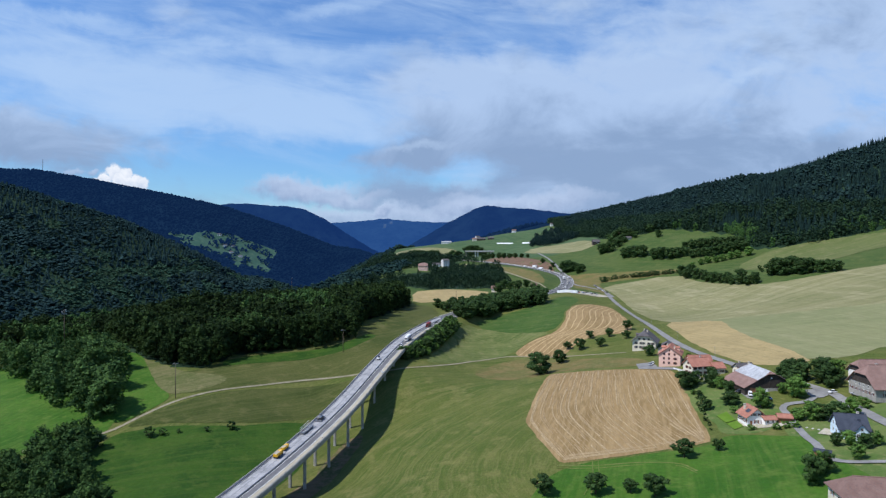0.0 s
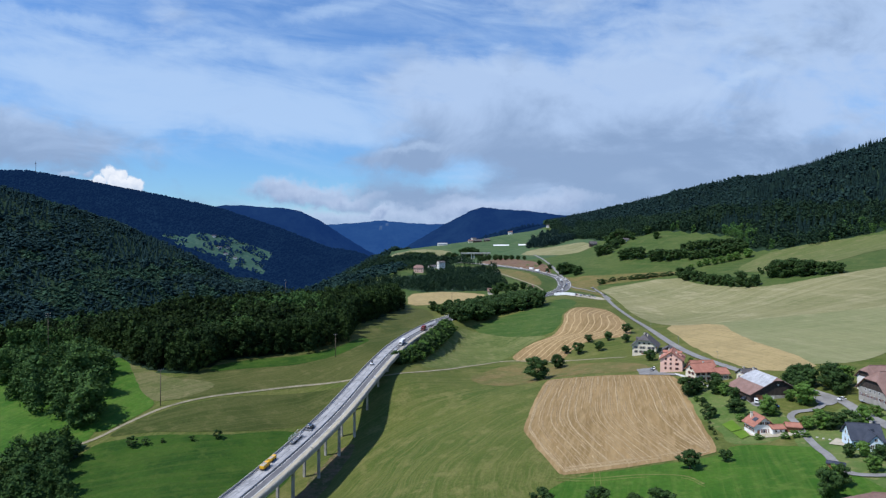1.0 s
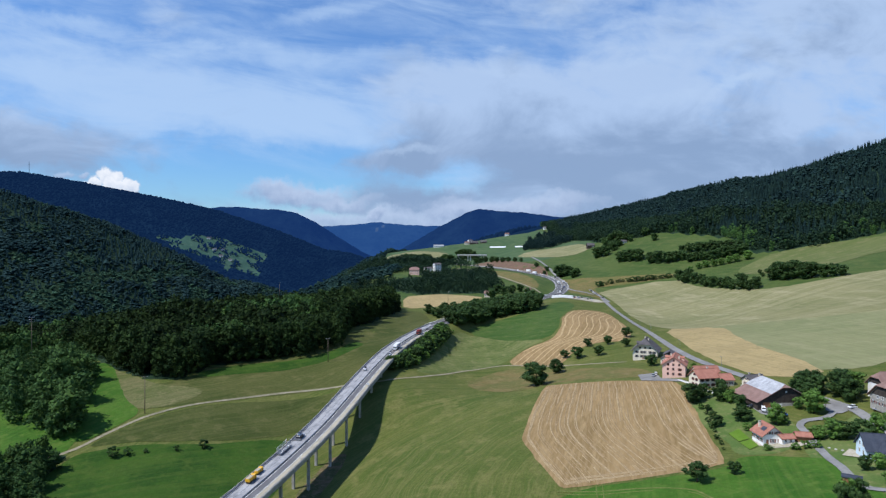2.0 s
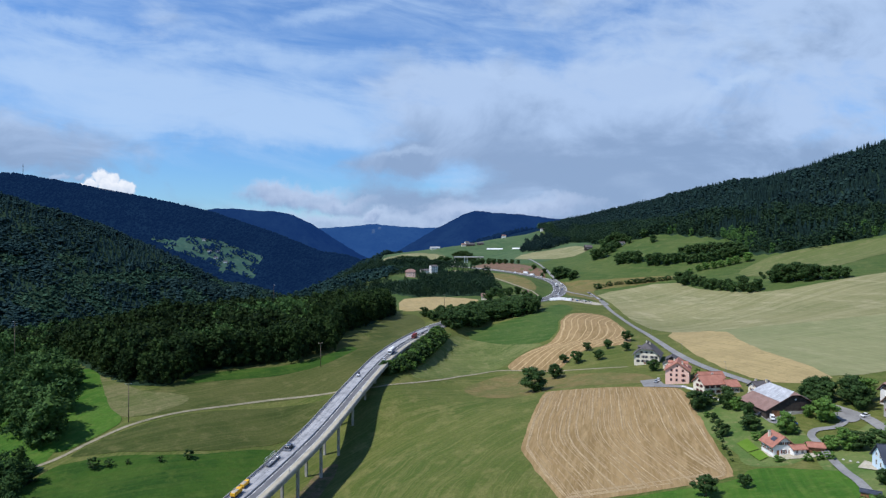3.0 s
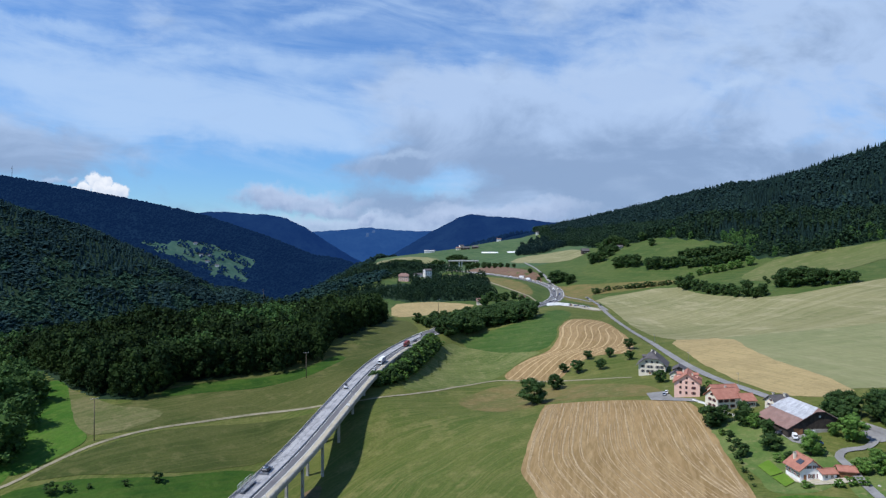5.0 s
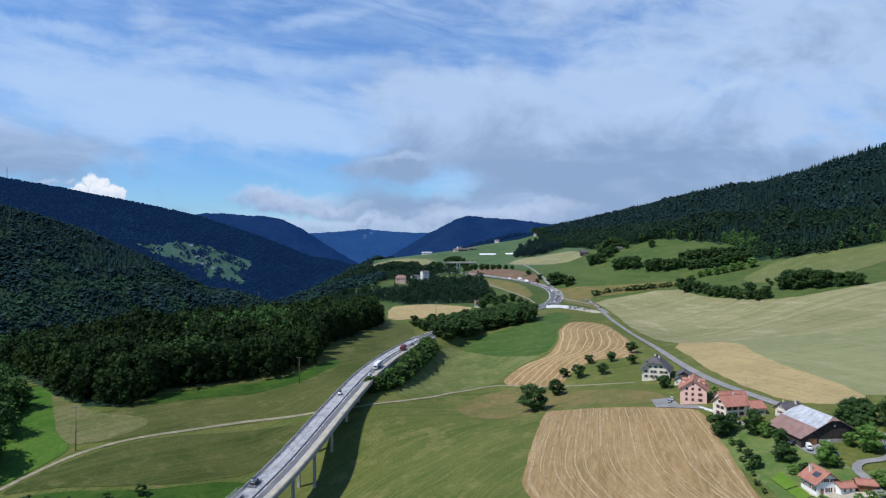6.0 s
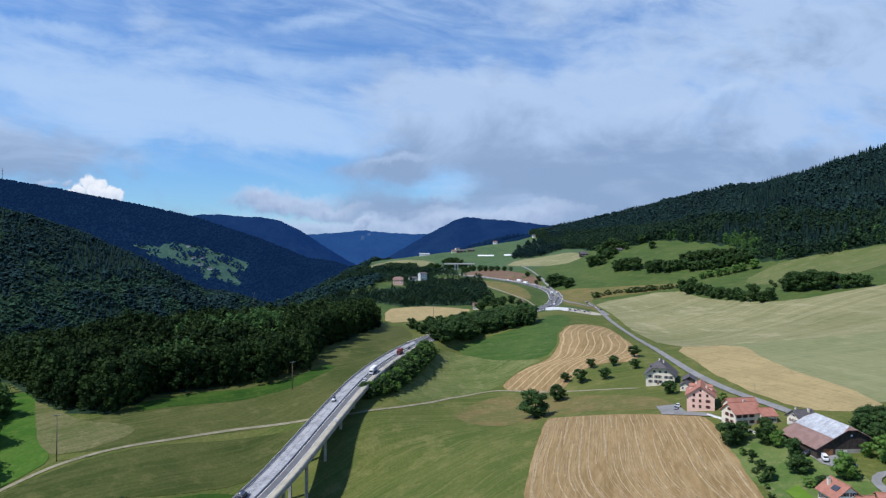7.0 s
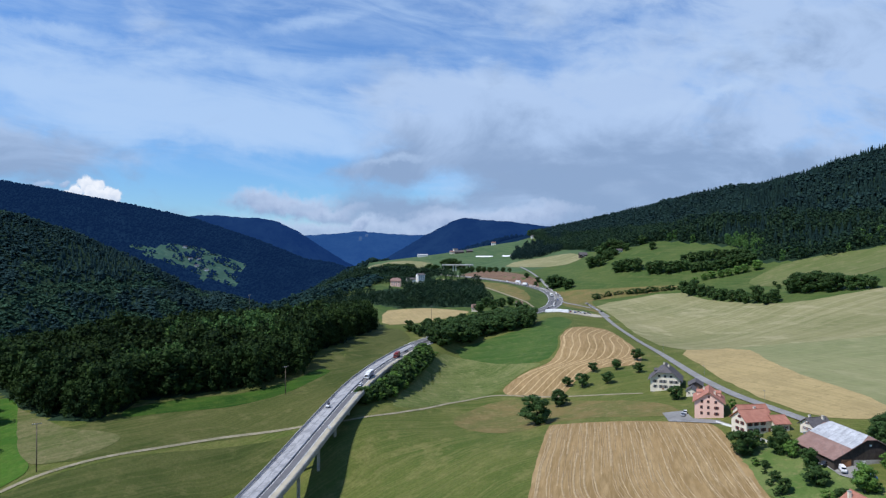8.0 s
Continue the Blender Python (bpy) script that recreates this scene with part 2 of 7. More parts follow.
MEADOW = surface("meadow_grass", (0.0563, 0.0854, 0.0155), (0.0912, 0.1067, 0.0252), 0.022, c=(0.1455, 0.1416, 0.0466), fine=0.9, fine_amount=0.5, arcs=(108, 250, 1.0, 0.40), bump=0.3, bump_scale=0.7, stretch=(28, 0.7), specular=0.1, low=0.32, high=0.66)
LUSH = surface("lush_grass", (0.0305, 0.0886, 0.0089), (0.0495, 0.1145, 0.0132), 0.04, c=(0.0780, 0.1296, 0.0220), fine=0.5, fine_amount=0.4, bands=(20, 2.2, 0.45, 6.0), bump=0.25, bump_scale=0.6, specular=0.1)
LUSH_DARK = surface("clover_grass", (0.0184, 0.0532, 0.0065), (0.0334, 0.0760, 0.0090), 0.04, c=(0.0518, 0.0874, 0.0142), fine=0.5, fine_amount=0.4, bands=(60, 3.0, 0.45, 6.0), bump=0.25, bump_scale=0.6, specular=0.1)
MOWN = surface("mown_dry_grass", (0.0423, 0.0609, 0.0127), (0.0711, 0.0812, 0.0220), 0.03, c=(0.1117, 0.1100, 0.0389), fine=0.9, fine_amount=0.5, arcs=(-620, 900, 1.2, 0.36), bump=0.25, bump_scale=0.7, stretch=(60, 0.6), specular=0.1, low=0.36, high=0.66)
GARDEN = surface("garden_grass", (0.0726, 0.1210, 0.0291), (0.1137, 0.1500, 0.0447), 0.06, c=(0.1693, 0.1717, 0.0677), fine=1.1, fine_amount=0.45, bump=0.2, bump_scale=0.9, specular=0.1)
ROUGH = surface("rough_brown_grass", (0.150, 0.120, 0.045), (0.104, 0.108, 0.032), 0.06, c=(0.185, 0.150, 0.066), fine=0.8, fine_amount=0.36, bump=0.3, bump_scale=0.7, specular=0.1)
STUBBLE = surface("straw_stubble", (0.262, 0.178, 0.082), (0.205, 0.138, 0.060), 0.06, c=(0.310, 0.222, 0.110), fine=0.6, fine_amount=0.36, bands=(16, 1.3, 0.5, 1.5), bump=0.15, bump_scale=1.5, stretch=(16, 0.15), specular=0.1)
STRAW = surface("loose_straw", (0.345, 0.262, 0.150), (0.285, 0.212, 0.117), 0.25, fine=0.6, fine_amount=0.5, specular=0.1)
BRIGHT_STRAW = surface("golden_loose_straw", (0.430, 0.320, 0.170), (0.350, 0.256, 0.132), 0.25, fine=0.6, fine_amount=0.5, specular=0.1)
THIN_STRAW = surface("trampled_straw", (0.300, 0.220, 0.122), (0.240, 0.172, 0.090), 0.2, fine=0.6, fine_amount=0.5, specular=0.1)
TRIMMED = surface("trimmed_lawn", (0.0897, 0.1677, 0.0172), (0.1092, 0.1872, 0.0234), 0.3, fine=1.5, fine_amount=0.2, specular=0.1)
WHEAT = surface("ripe_wheat", (0.3010, 0.2349, 0.1125), (0.3493, 0.2717, 0.1294), 0.05, c=(0.2413, 0.1929, 0.0881), fine=0.7, fine_amount=0.28, bands=(-10, 2.4, 0.45, 3.0), bump=0.3, bump_scale=1.2, specular=0.1)
HAYFIELD = surface("cut_hay_field", (0.1470, 0.1522, 0.0651), (0.1890, 0.1827, 0.0861), 0.02, c=(0.2751, 0.2520, 0.1428), fine=0.5, fine_amount=0.34, arcs=(330, 1500, 2.6, 0.46), bump=0.1, bump_scale=0.8, stretch=(-18, 0.25), specular=0.1)
PALE_CROP = surface("pale_green_crop", (0.1590, 0.1738, 0.0784), (0.1887, 0.1950, 0.0933), 0.03, c=(0.2268, 0.2226, 0.1166), fine=0.5, fine_amount=0.3, arcs=(330, 1500, 3.0, 0.35), stretch=(-18, 0.25), specular=0.1)
PASTURE = surface("hill_pasture", (0.0414, 0.0756, 0.0180), (0.0594, 0.0900, 0.0234), 0.016, c=(0.0882, 0.1080, 0.0342), fine=0.3, fine_amount=0.36, bands=(-30, 4.0, 0.45, 6.0), bump=0.3, bump_scale=0.5, specular=0.1)
# PASTURE again for the far hill, with bluish haze in its colour
HIGH_PASTURE = surface("hazed_hill_pasture", (0.044, 0.086, 0.036), (0.060, 0.104, 0.043), 0.012, c=(0.092, 0.122, 0.058), fine=0.2, fine_amount=0.3, bands=(-20, 5.0, 0.4, 6.0), specular=0.08)
OLIVE = surface("olive_meadow", (0.0399, 0.0570, 0.0123), (0.0627, 0.0760, 0.0190), 0.03, c=(0.0950, 0.0988, 0.0323), fine=0.9, fine_amount=0.5, arcs=(-620, 900, 1.6, 0.4), bump=0.25, bump_scale=0.7, specular=0.1)
PALE_DRY = surface("bleached_dry_grass", (0.078, 0.096, 0.028), (0.116, 0.118, 0.046), 0.05, c=(0.165, 0.148, 0.070), fine=0.8, fine_amount=0.45, arcs=(-620, 900, 1.4, 0.45), bump=0.25, bump_scale=0.7, specular=0.1)
TUSSOCK = surface("uneven_light_meadow", (0.072, 0.104, 0.025), (0.124, 0.144, 0.046), 0.04, c=(0.172, 0.174, 0.070), fine=0.7, fine_amount=0.5, arcs=(-60, 700, 1.6, 0.4), bump=0.4, bump_scale=0.5, specular=0.1)
MIXED_GREEN = surface("mixed_green_meadow", (0.034, 0.078, 0.014), (0.054, 0.096, 0.020), 0.03, c=(0.082, 0.112, 0.032), fine=0.6, fine_amount=0.45, arcs=(60, 300, 2.2, 0.4), bump=0.25, bump_scale=0.6, specular=0.1)
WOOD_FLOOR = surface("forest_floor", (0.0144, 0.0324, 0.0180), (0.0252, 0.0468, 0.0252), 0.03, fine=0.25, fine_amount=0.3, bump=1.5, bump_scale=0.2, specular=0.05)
EARTH = surface("bare_earth", (0.1404, 0.0855, 0.0570), (0.1728, 0.1129, 0.0745), 0.06, c=(0.1080, 0.0855, 0.0421), fine=0.6, fine_amount=0.28, bump=0.5, bump_scale=0.5, specular=0.1)
TRODDEN = surface("trodden_earth", (0.150, 0.105, 0.062), (0.075, 0.082, 0.030), 0.11, c=(0.190, 0.140, 0.088), fine=0.7, fine_amount=0.4, bump=0.3, bump_scale=0.6, specular=0.1)
PALE_CONCRETE = surface("pale_concrete", (0.62, 0.61, 0.58), (0.52, 0.51, 0.49), 0.1, fine=1.0, fine_amount=0.1)
GRAVEL = surface("pale_gravel", (0.42, 0.38, 0.30), (0.34, 0.31, 0.24), 0.2, c=(0.22, 0.22, 0.12), fine=2.5, fine_amount=0.2, specular=0.15)
TRACK = surface("worn_farm_track", (0.285, 0.255, 0.175), (0.225, 0.205, 0.135), 0.15, c=(0.150, 0.150, 0.070), fine=1.5, fine_amount=0.3, specular=0.1)
TURNED_HAY = surface("worn_pale_grass", (0.110, 0.135, 0.036), (0.090, 0.125, 0.028), 0.1, c=(0.16, 0.16, 0.06), fine=0.7, fine_amount=0.5, specular=0.1)
DRY_PASTURE = surface("dry_hill_meadow", (0.084, 0.110, 0.032), (0.106, 0.126, 0.042), 0.02, c=(0.150, 0.150, 0.064), fine=0.4, fine_amount=0.4, arcs=(330, 1500, 2.4, 0.4), specular=0.1)
ASPHALT = surface("asphalt", (0.115, 0.115, 0.120), (0.145, 0.145, 0.148), 0.08, fine=1.5, fine_amount=0.15, c=(0.095, 0.095, 0.10), specular=0.25)
OLD_ASPHALT = surface("worn_grey_asphalt", (0.190, 0.188, 0.182), (0.235, 0.232, 0.224), 0.1, fine=1.5, fine_amount=0.2, c=(0.150, 0.148, 0.142), specular=0.15)
MILLED = surface("milled_concrete_deck", (0.31, 0.31, 0.315), (0.215, 0.217, 0.225), 0.16, c=(0.42, 0.42, 0.42), fine=1.6, fine_amount=0.4, bands=(22, 1.1, 0.35, 3.0), specular=0.2, low=0.42, high=0.58)
CONCRETE = surface("weathered_concrete", (0.37, 0.355, 0.32), (0.29, 0.28, 0.255), 0.12, c=(0.23, 0.22, 0.20), fine=1.2, fine_amount=0.15, bump=0.03, specular=0.2)
BEIGE_EDGE = surface("dusty_shoulder", (0.40, 0.36, 0.27), (0.33, 0.30, 0.23), 0.15, fine=1.2, fine_amount=0.18, specular=0.15)
STEEL = surface("galvanised_steel", (0.30, 0.31, 0.33), (0.23, 0.24, 0.255), 0.8, rough=0.45, metal=0.7, fine_amount=0.1)
WHITE_PAINT = surface("white_road_paint", (0.72, 0.72, 0.70), (0.60, 0.60, 0.58), 0.5, fine_amount=0.15)
LEAF = surface("broad_leaves", (0.0950, 0.1854, 0.0356), (0.1426, 0.2448, 0.0487), 0.15, c=(0.1782, 0.2673, 0.0594), fine=1.2, fine_amount=0.25, spread=0.35, rough=0.6, specular=0.2, through_light=0.3)
# shade over the western forest is put into this very dark leaf colour
LEAF_WOOD_SHADED = surface("shaded_woodland_leaves", (0.011, 0.024, 0.008), (0.021, 0.040, 0.010), 0.05, c=(0.040, 0.068, 0.016), fine=0.5, fine_amount=0.35, spread=0.4, rough=0.75, specular=0.06, through_light=0.1)
# base colour pushed slightly to blue for the haze over the hill
LEAF_HILL = surface("hazed_hillside_leaves", (0.0140, 0.0337, 0.0218), (0.0250, 0.0510, 0.0253), 0.05, c=(0.0420, 0.0775, 0.0310), fine=0.5, fine_amount=0.3, spread=0.3, rough=0.75, specular=0.06, through_light=0.1)
LEAF_EDGE = surface("copse_leaves", (0.0299, 0.0690, 0.0207), (0.0529, 0.1035, 0.0276), 0.06, c=(0.0862, 0.1552, 0.0345), fine=0.5, fine_amount=0.3, spread=0.45, rough=0.75, specular=0.08, through_light=0.15)
LEAF_DARK = surface("dark_leaves", (0.036, 0.074, 0.020), (0.056, 0.100, 0.026), 0.12, c=(0.074, 0.120, 0.032), fine=1.2, fine_amount=0.25, spread=0.4, rough=0.65, specular=0.15, through_light=0.24)
# needles and slope leaves carry a blue haze lift in their base colour
NEEDLE = surface("hazed_spruce_needles", (0.0095, 0.0231, 0.0238), (0.0147, 0.0330, 0.0280), 0.03, c=(0.0221, 0.0451, 0.0336), fine=0.5, fine_amount=0.3, spread=0.45, rough=0.85, specular=0.04)
LEAF_SLOPE = surface("hazed_slope_leaves", (0.0095, 0.0231, 0.0257), (0.0158, 0.0352, 0.0311), 0.04, c=(0.0273, 0.0528, 0.0378), fine=0.4, fine_amount=0.3, spread=0.25, rough=0.8, specular=0.05)
LEAF_BRIGHT = surface("fresh_leaves", (0.045, 0.105, 0.030), (0.070, 0.140, 0.036), 0.08, c=(0.100, 0.175, 0.045), fine=0.5, fine_amount=0.3, spread=0.4, rough=0.7, specular=0.08, through_light=0.2)
# side-valley and far woods: bluish haze of distance painted into the leaf colours
VALLEY_WOOD = surface("hazed_side_valley_woods", (0.0112, 0.0274, 0.0302), (0.0191, 0.0411, 0.0363), 0.015, c=(0.0337, 0.0617, 0.0383), fine=0.1, fine_amount=0.3, spread=0.3, rough=0.95, specular=0.02)
FAR_WOOD = surface("hazed_far_forest", (0.0174, 0.0391, 0.0421), (0.0257, 0.0527, 0.0522), 0.012, c=(0.0386, 0.0723, 0.0602), fine=0.1, fine_amount=0.2, spread=0.2, rough=0.95, specular=0.02)
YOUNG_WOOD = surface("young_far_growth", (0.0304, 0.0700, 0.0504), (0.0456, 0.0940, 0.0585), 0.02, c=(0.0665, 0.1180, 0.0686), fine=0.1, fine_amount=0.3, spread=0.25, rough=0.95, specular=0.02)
BARK = surface("bark", (0.085, 0.062, 0.042), (0.055, 0.042, 0.03), 1.5, fine=6.0, fine_amount=0.3, bump=0.03, bump_scale=8.0)
RIPE_TILE = surface("orange_clay_tiles", (0.3872, 0.1741, 0.1214), (0.3168, 0.1336, 0.0931), 0.5, c=(0.2640, 0.1255, 0.0931), fine=3.0, fine_amount=0.24, bands=(0, 0.34, 0.25, 0.3), spread=0.2)
OLD_TILE = surface("brown_clay_tiles", (0.185, 0.108, 0.088), (0.230, 0.142, 0.118), 0.35, c=(0.140, 0.105, 0.095), fine=2.5, fine_amount=0.32, bands=(0, 0.34, 0.25, 0.3), spread=0.2)
SLATE = surface("grey_roof_tiles", (0.072, 0.066, 0.070), (0.100, 0.093, 0.096), 0.4, c=(0.135, 0.122, 0.118), fine=2.5, fine_amount=0.22, bands=(0, 0.34, 0.2, 0.3), spread=0.15)
BLUE_ROOF = surface("blue_grey_roof_slates", (0.040, 0.048, 0.066), (0.055, 0.063, 0.084), 0.5, fine=2.0, fine_amount=0.18, bands=(0, 0.3, 0.15, 0.2), specular=0.2)
SHEET = surface("weathered_corrugated_sheets", (0.47, 0.48, 0.50), (0.36, 0.37, 0.385), 0.35, c=(0.26, 0.255, 0.25), fine=2.0, fine_amount=0.25, rough=0.6, spread=0.25)
PINK = surface("salmon_render", (0.72, 0.475, 0.385), (0.68, 0.44, 0.355), 0.3, fine=2.0, fine_amount=0.06)
CREAM = surface("cream_render", (0.68, 0.62, 0.50), (0.60, 0.545, 0.44), 0.3, fine=2.0, fine_amount=0.07)
WHITE = surface("white_render", (0.78, 0.77, 0.74), (0.70, 0.69, 0.66), 0.3, fine=2.0, fine_amount=0.05)
PALE_BLUE = surface("pale_blue_render", (0.62, 0.74, 0.82), (0.57, 0.69, 0.78), 0.3, fine=2.0, fine_amount=0.05)
STONE = surface("grey_stone_wall", (0.36, 0.34, 0.30), (0.27, 0.255, 0.23), 0.6, c=(0.2, 0.19, 0.17), fine=2.5, fine_amount=0.25, bump=0.05, bump_scale=2.0)
DARK_WOOD = surface("dark_boards", (0.040, 0.031, 0.027), (0.060, 0.048, 0.040), 0.8, fine=3.0, fine_amount=0.3, bands=(0, 0.2, 0.3, 0.5))
WOOD = surface("brown_boards", (0.26, 0.125, 0.058), (0.20, 0.095, 0.045), 0.8, fine=3.0, fine_amount=0.25)
POLE_WOOD = surface("grey_pole_wood", (0.16, 0.125, 0.09), (0.12, 0.095, 0.07), 1.0, fine=3.0, fine_amount=0.2)
GLASS = surface("window_glass", (0.020, 0.024, 0.03), (0.03, 0.036, 0.045), 0.5, rough=0.06, fine_amount=0.05, specular=0.6)
SHUTTER = surface("brown_shutter_paint", (0.155, 0.05, 0.042), (0.125, 0.042, 0.036), 1.0, fine_amount=0.1)
GREY_PAINT = surface("grey_shutter_paint", (0.20, 0.19, 0.18), (0.16, 0.155, 0.15), 1.0, fine_amount=0.1)
WHITE_COAT = surface("white_vehicle_paint", (0.78, 0.78, 0.78), (0.72, 0.72, 0.73), 0.8, rough=0.3, fine_amount=0.04)
BLUE_COAT = surface("blue_vehicle_paint", (0.055, 0.14, 0.36), (0.05, 0.12, 0.31), 0.8, rough=0.3, fine_amount=0.04)
DARK_COAT = surface("dark_vehicle_paint", (0.03, 0.034, 0.045), (0.04, 0.044, 0.055), 0.8, rough=0.28, fine_amount=0.04)
RED_COAT = surface("dark_red_vehicle_paint", (0.22, 0.025, 0.025), (0.17, 0.02, 0.02), 0.8, rough=0.35, fine_amount=0.05)
SILVER_COAT = surface("silver_vehicle_paint", (0.42, 0.43, 0.45), (0.38, 0.39, 0.41), 0.8, rough=0.3, metal=0.4, fine_amount=0.04)
YELLOW_COAT = surface("orange_yellow_machine_paint", (0.72, 0.40, 0.02), (0.62, 0.33, 0.02), 0.8, rough=0.4, fine_amount=0.08)
RUBBER = surface("black_rubber", (0.02, 0.02, 0.02), (0.03, 0.03, 0.03), 2.0, fine_amount=0.1)
TARP = surface("white_tarpaulin", (0.80, 0.81, 0.82), (0.70, 0.71, 0.73), 0.4, fine=1.0, fine_amount=0.08)
LIMESTONE = surface("pale_cliff", (0.45, 0.43, 0.40), (0.33, 0.32, 0.30), 0.02, fine=0.2, fine_amount=0.2)


def haze_glow_wood(name, base, glow):
    """Woods seen through kilometres of air: a plain backdrop whose blue haze is added as a weak emission."""
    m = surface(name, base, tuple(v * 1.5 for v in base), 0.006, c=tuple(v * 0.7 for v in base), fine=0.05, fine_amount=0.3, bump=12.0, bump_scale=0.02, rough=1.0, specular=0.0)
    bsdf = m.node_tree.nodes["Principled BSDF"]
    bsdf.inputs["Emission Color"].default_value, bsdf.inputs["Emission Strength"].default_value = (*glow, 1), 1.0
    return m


# ridge ground and trees: blue haze glows from the material itself
RIDGE_HAZE_WOOD = haze_glow_wood("ridge_forest_haze_glow", (0.0030, 0.0075, 0.0105), (0.0040, 0.0150, 0.052))
# clearing grass tinted towards blue for the haze in front of it
FAR_PASTURE = surface("hazed_upland_pasture", (0.036, 0.082, 0.062), (0.050, 0.100, 0.074), 0.012, c=(0.070, 0.118, 0.082), fine=0.08, fine_amount=0.3, specular=0.05)
# pale rock dimmed and blued in its base colour to stand for haze
HAZY_CLIFF = surface("haze_tinted_cliff", (0.050, 0.090, 0.175), (0.036, 0.070, 0.140), 0.02, fine=0.1, fine_amount=0.3, specular=0.0)
# mountains: haze added as blue emission, stronger on the farthest ridge
BLUE_HILL = haze_glow_wood("mountain_forest_haze_glow", (0.0045, 0.010, 0.013), (0.0045, 0.022, 0.105))
BLUE_HILL_FAR = haze_glow_wood("far_mountain_forest_haze_glow", (0.006, 0.012, 0.015), (0.013, 0.054, 0.200))


# ---- the lie of the land: a coarse table of heights, and ridges with rounded crests ----
EAST = np.array([-700, -420, -240, -140, -50, 40, 130, 230, 370, 600], float)
NORTH = np.array([0, 180, 290, 380, 480, 640, 820, 1100, 1600], float)
HEIGHT = np.array([
    [-39, -27, -16, -9, -3, 3, 13, 30, 54, 90],
    [-39, -20, -12, -11, -5, -1, 18, 34, 56, 94],
    [-40, -12, -4, -7, -6, 5, 13, 31, 54, 95],
    [-42, -3, 9, 9, -7, 7, 20, 33, 54, 90],
    [-45, 1, 20, 19, 19, 2, 17, 34, 58, 95],
    [-51, -11, 19, 27, 29, 20, 30, 25, 69, 114],
    [-56, -21, 6, 18, 27, 34, 37, 38, 74, 126],
    [-61, -33, 10, 40, 56, 48, 62, 70, 122, 150],
    [-60, -44, 0, 36, 62, 60, 69, 96, 120, 180]], float)
# small rises and dips: place, height, reach
DIPS = [(-25, 418, 6.5, 30), (-47, 345, -1.5, 28), (-58, 288, -8.5, 42), (-42, 392, 4.0, 22), (157, 319, 3.2, 19)]
# crest points (x, y, z), slope of the flanks, roundness of the crest
RIDGES = [
    ([(300, 2900, 150), (444, 2300, 185), (564, 2000, 207), (668, 1800, 233), (738, 1600, 251), (798, 1450, 252), (836, 1300, 268), (860, 1190, 284), (1180, 800, 320), (1500, 300, 380), (1700, -600, 420)], 0.38, 60),
    ([(-2200, 1350, 420), (-1500, 1420, 310), (-1050, 1500, 236), (-806, 1550, 158), (-634, 1600, 74), (-521, 1650, 6)], 0.42, 70),
    ([(-3000, 2700, 520), (-2240, 3150, 466), (-2050, 3200, 470), (-1811, 3200, 428), (-1382, 3200, 345), (-1097, 3220, 282), (-800, 3250, 180), (-560, 3300, 80)], 0.36, 120),
    ([(-120, 1820, 84), (-40, 1850, 94), (100, 1900, 112), (210, 1950, 132), (330, 2000, 150), (520, 2100, 185)], 0.13, 60),
]


def spline_weights(knots, u):
    """How much each knot of a smooth curve counts at the places u."""
    u = np.clip(u, knots[0], knots[-1])
    n, r = len(knots), np.arange(len(u))
    i = np.clip(np.searchsorted(knots, u, side="right") - 1, 0, n - 2)
    h = knots[i + 1] - knots[i]
    s = (u - knots[i]) / h
    out = np.zeros((len(u), n))
    out[r, i] += 2 * s**3 - 3 * s**2 + 1
    out[r, i + 1] += 3 * s**2 - 2 * s**3
    for j, c in ((i, s**3 - 2 * s**2 + s), (i + 1, s**3 - s**2)):
        a, b = np.maximum(j - 1, 0), np.minimum(j + 1, n - 1)
        d = knots[b] - knots[a]
        out[r, b] += c * h / d
        out[r, a] -= c * h / d
    return out


def along(points, x, y):
    """Distance to a line of points, and the third value of the line there."""
    best, level = np.full(x.shape, 1e9), np.zeros(x.shape)
    for (ax, ay, az), (bx, by, bz) in zip(points, points[1:]):
        dx, dy = bx - ax, by - ay
        s = np.clip(((x - ax) * dx + (y - ay) * dy) / (dx * dx + dy * dy), 0, 1)
        d = np.hypot(x - ax - s * dx, y - ay - s * dy)
        near = d < best
        best, level = np.where(near, d, best), np.where(near, az + s * (bz - az), level)
    return best, level


def smooth_line(points, step):
    """Points at even steps on a soft curve through the given ones."""
    p = np.array(points, float)
    s = np.r_[0, np.cumsum(np.hypot(*np.diff(p[:, :2], axis=0).T))]
    u = np.linspace(0, s[-1], max(2, int(s[-1] / step) + 1))
    return spline_weights(s, u) @ p


# the motorway's middle line with its height: over the viaduct, through the cutting, round the bend
MOTORWAY = smooth_line([(-150, 60, -18), (-106, 170, -9), (-77.5, 247, -1), (-56.5, 326, 7.6), (-44, 400, 15.6), (-39.4, 432, 18.2), (-32, 480, 21.1), (-19, 540, 23.3), (2, 610, 25.0), (34, 680, 26.5),
                        (82, 755, 29), (130, 812, 33), (160, 850, 36.5), (178, 905, 42), (182, 968, 48.5), (166, 1030, 54), (140, 1080, 58), (100, 1150, 62), (40, 1260, 65)], 6.0)


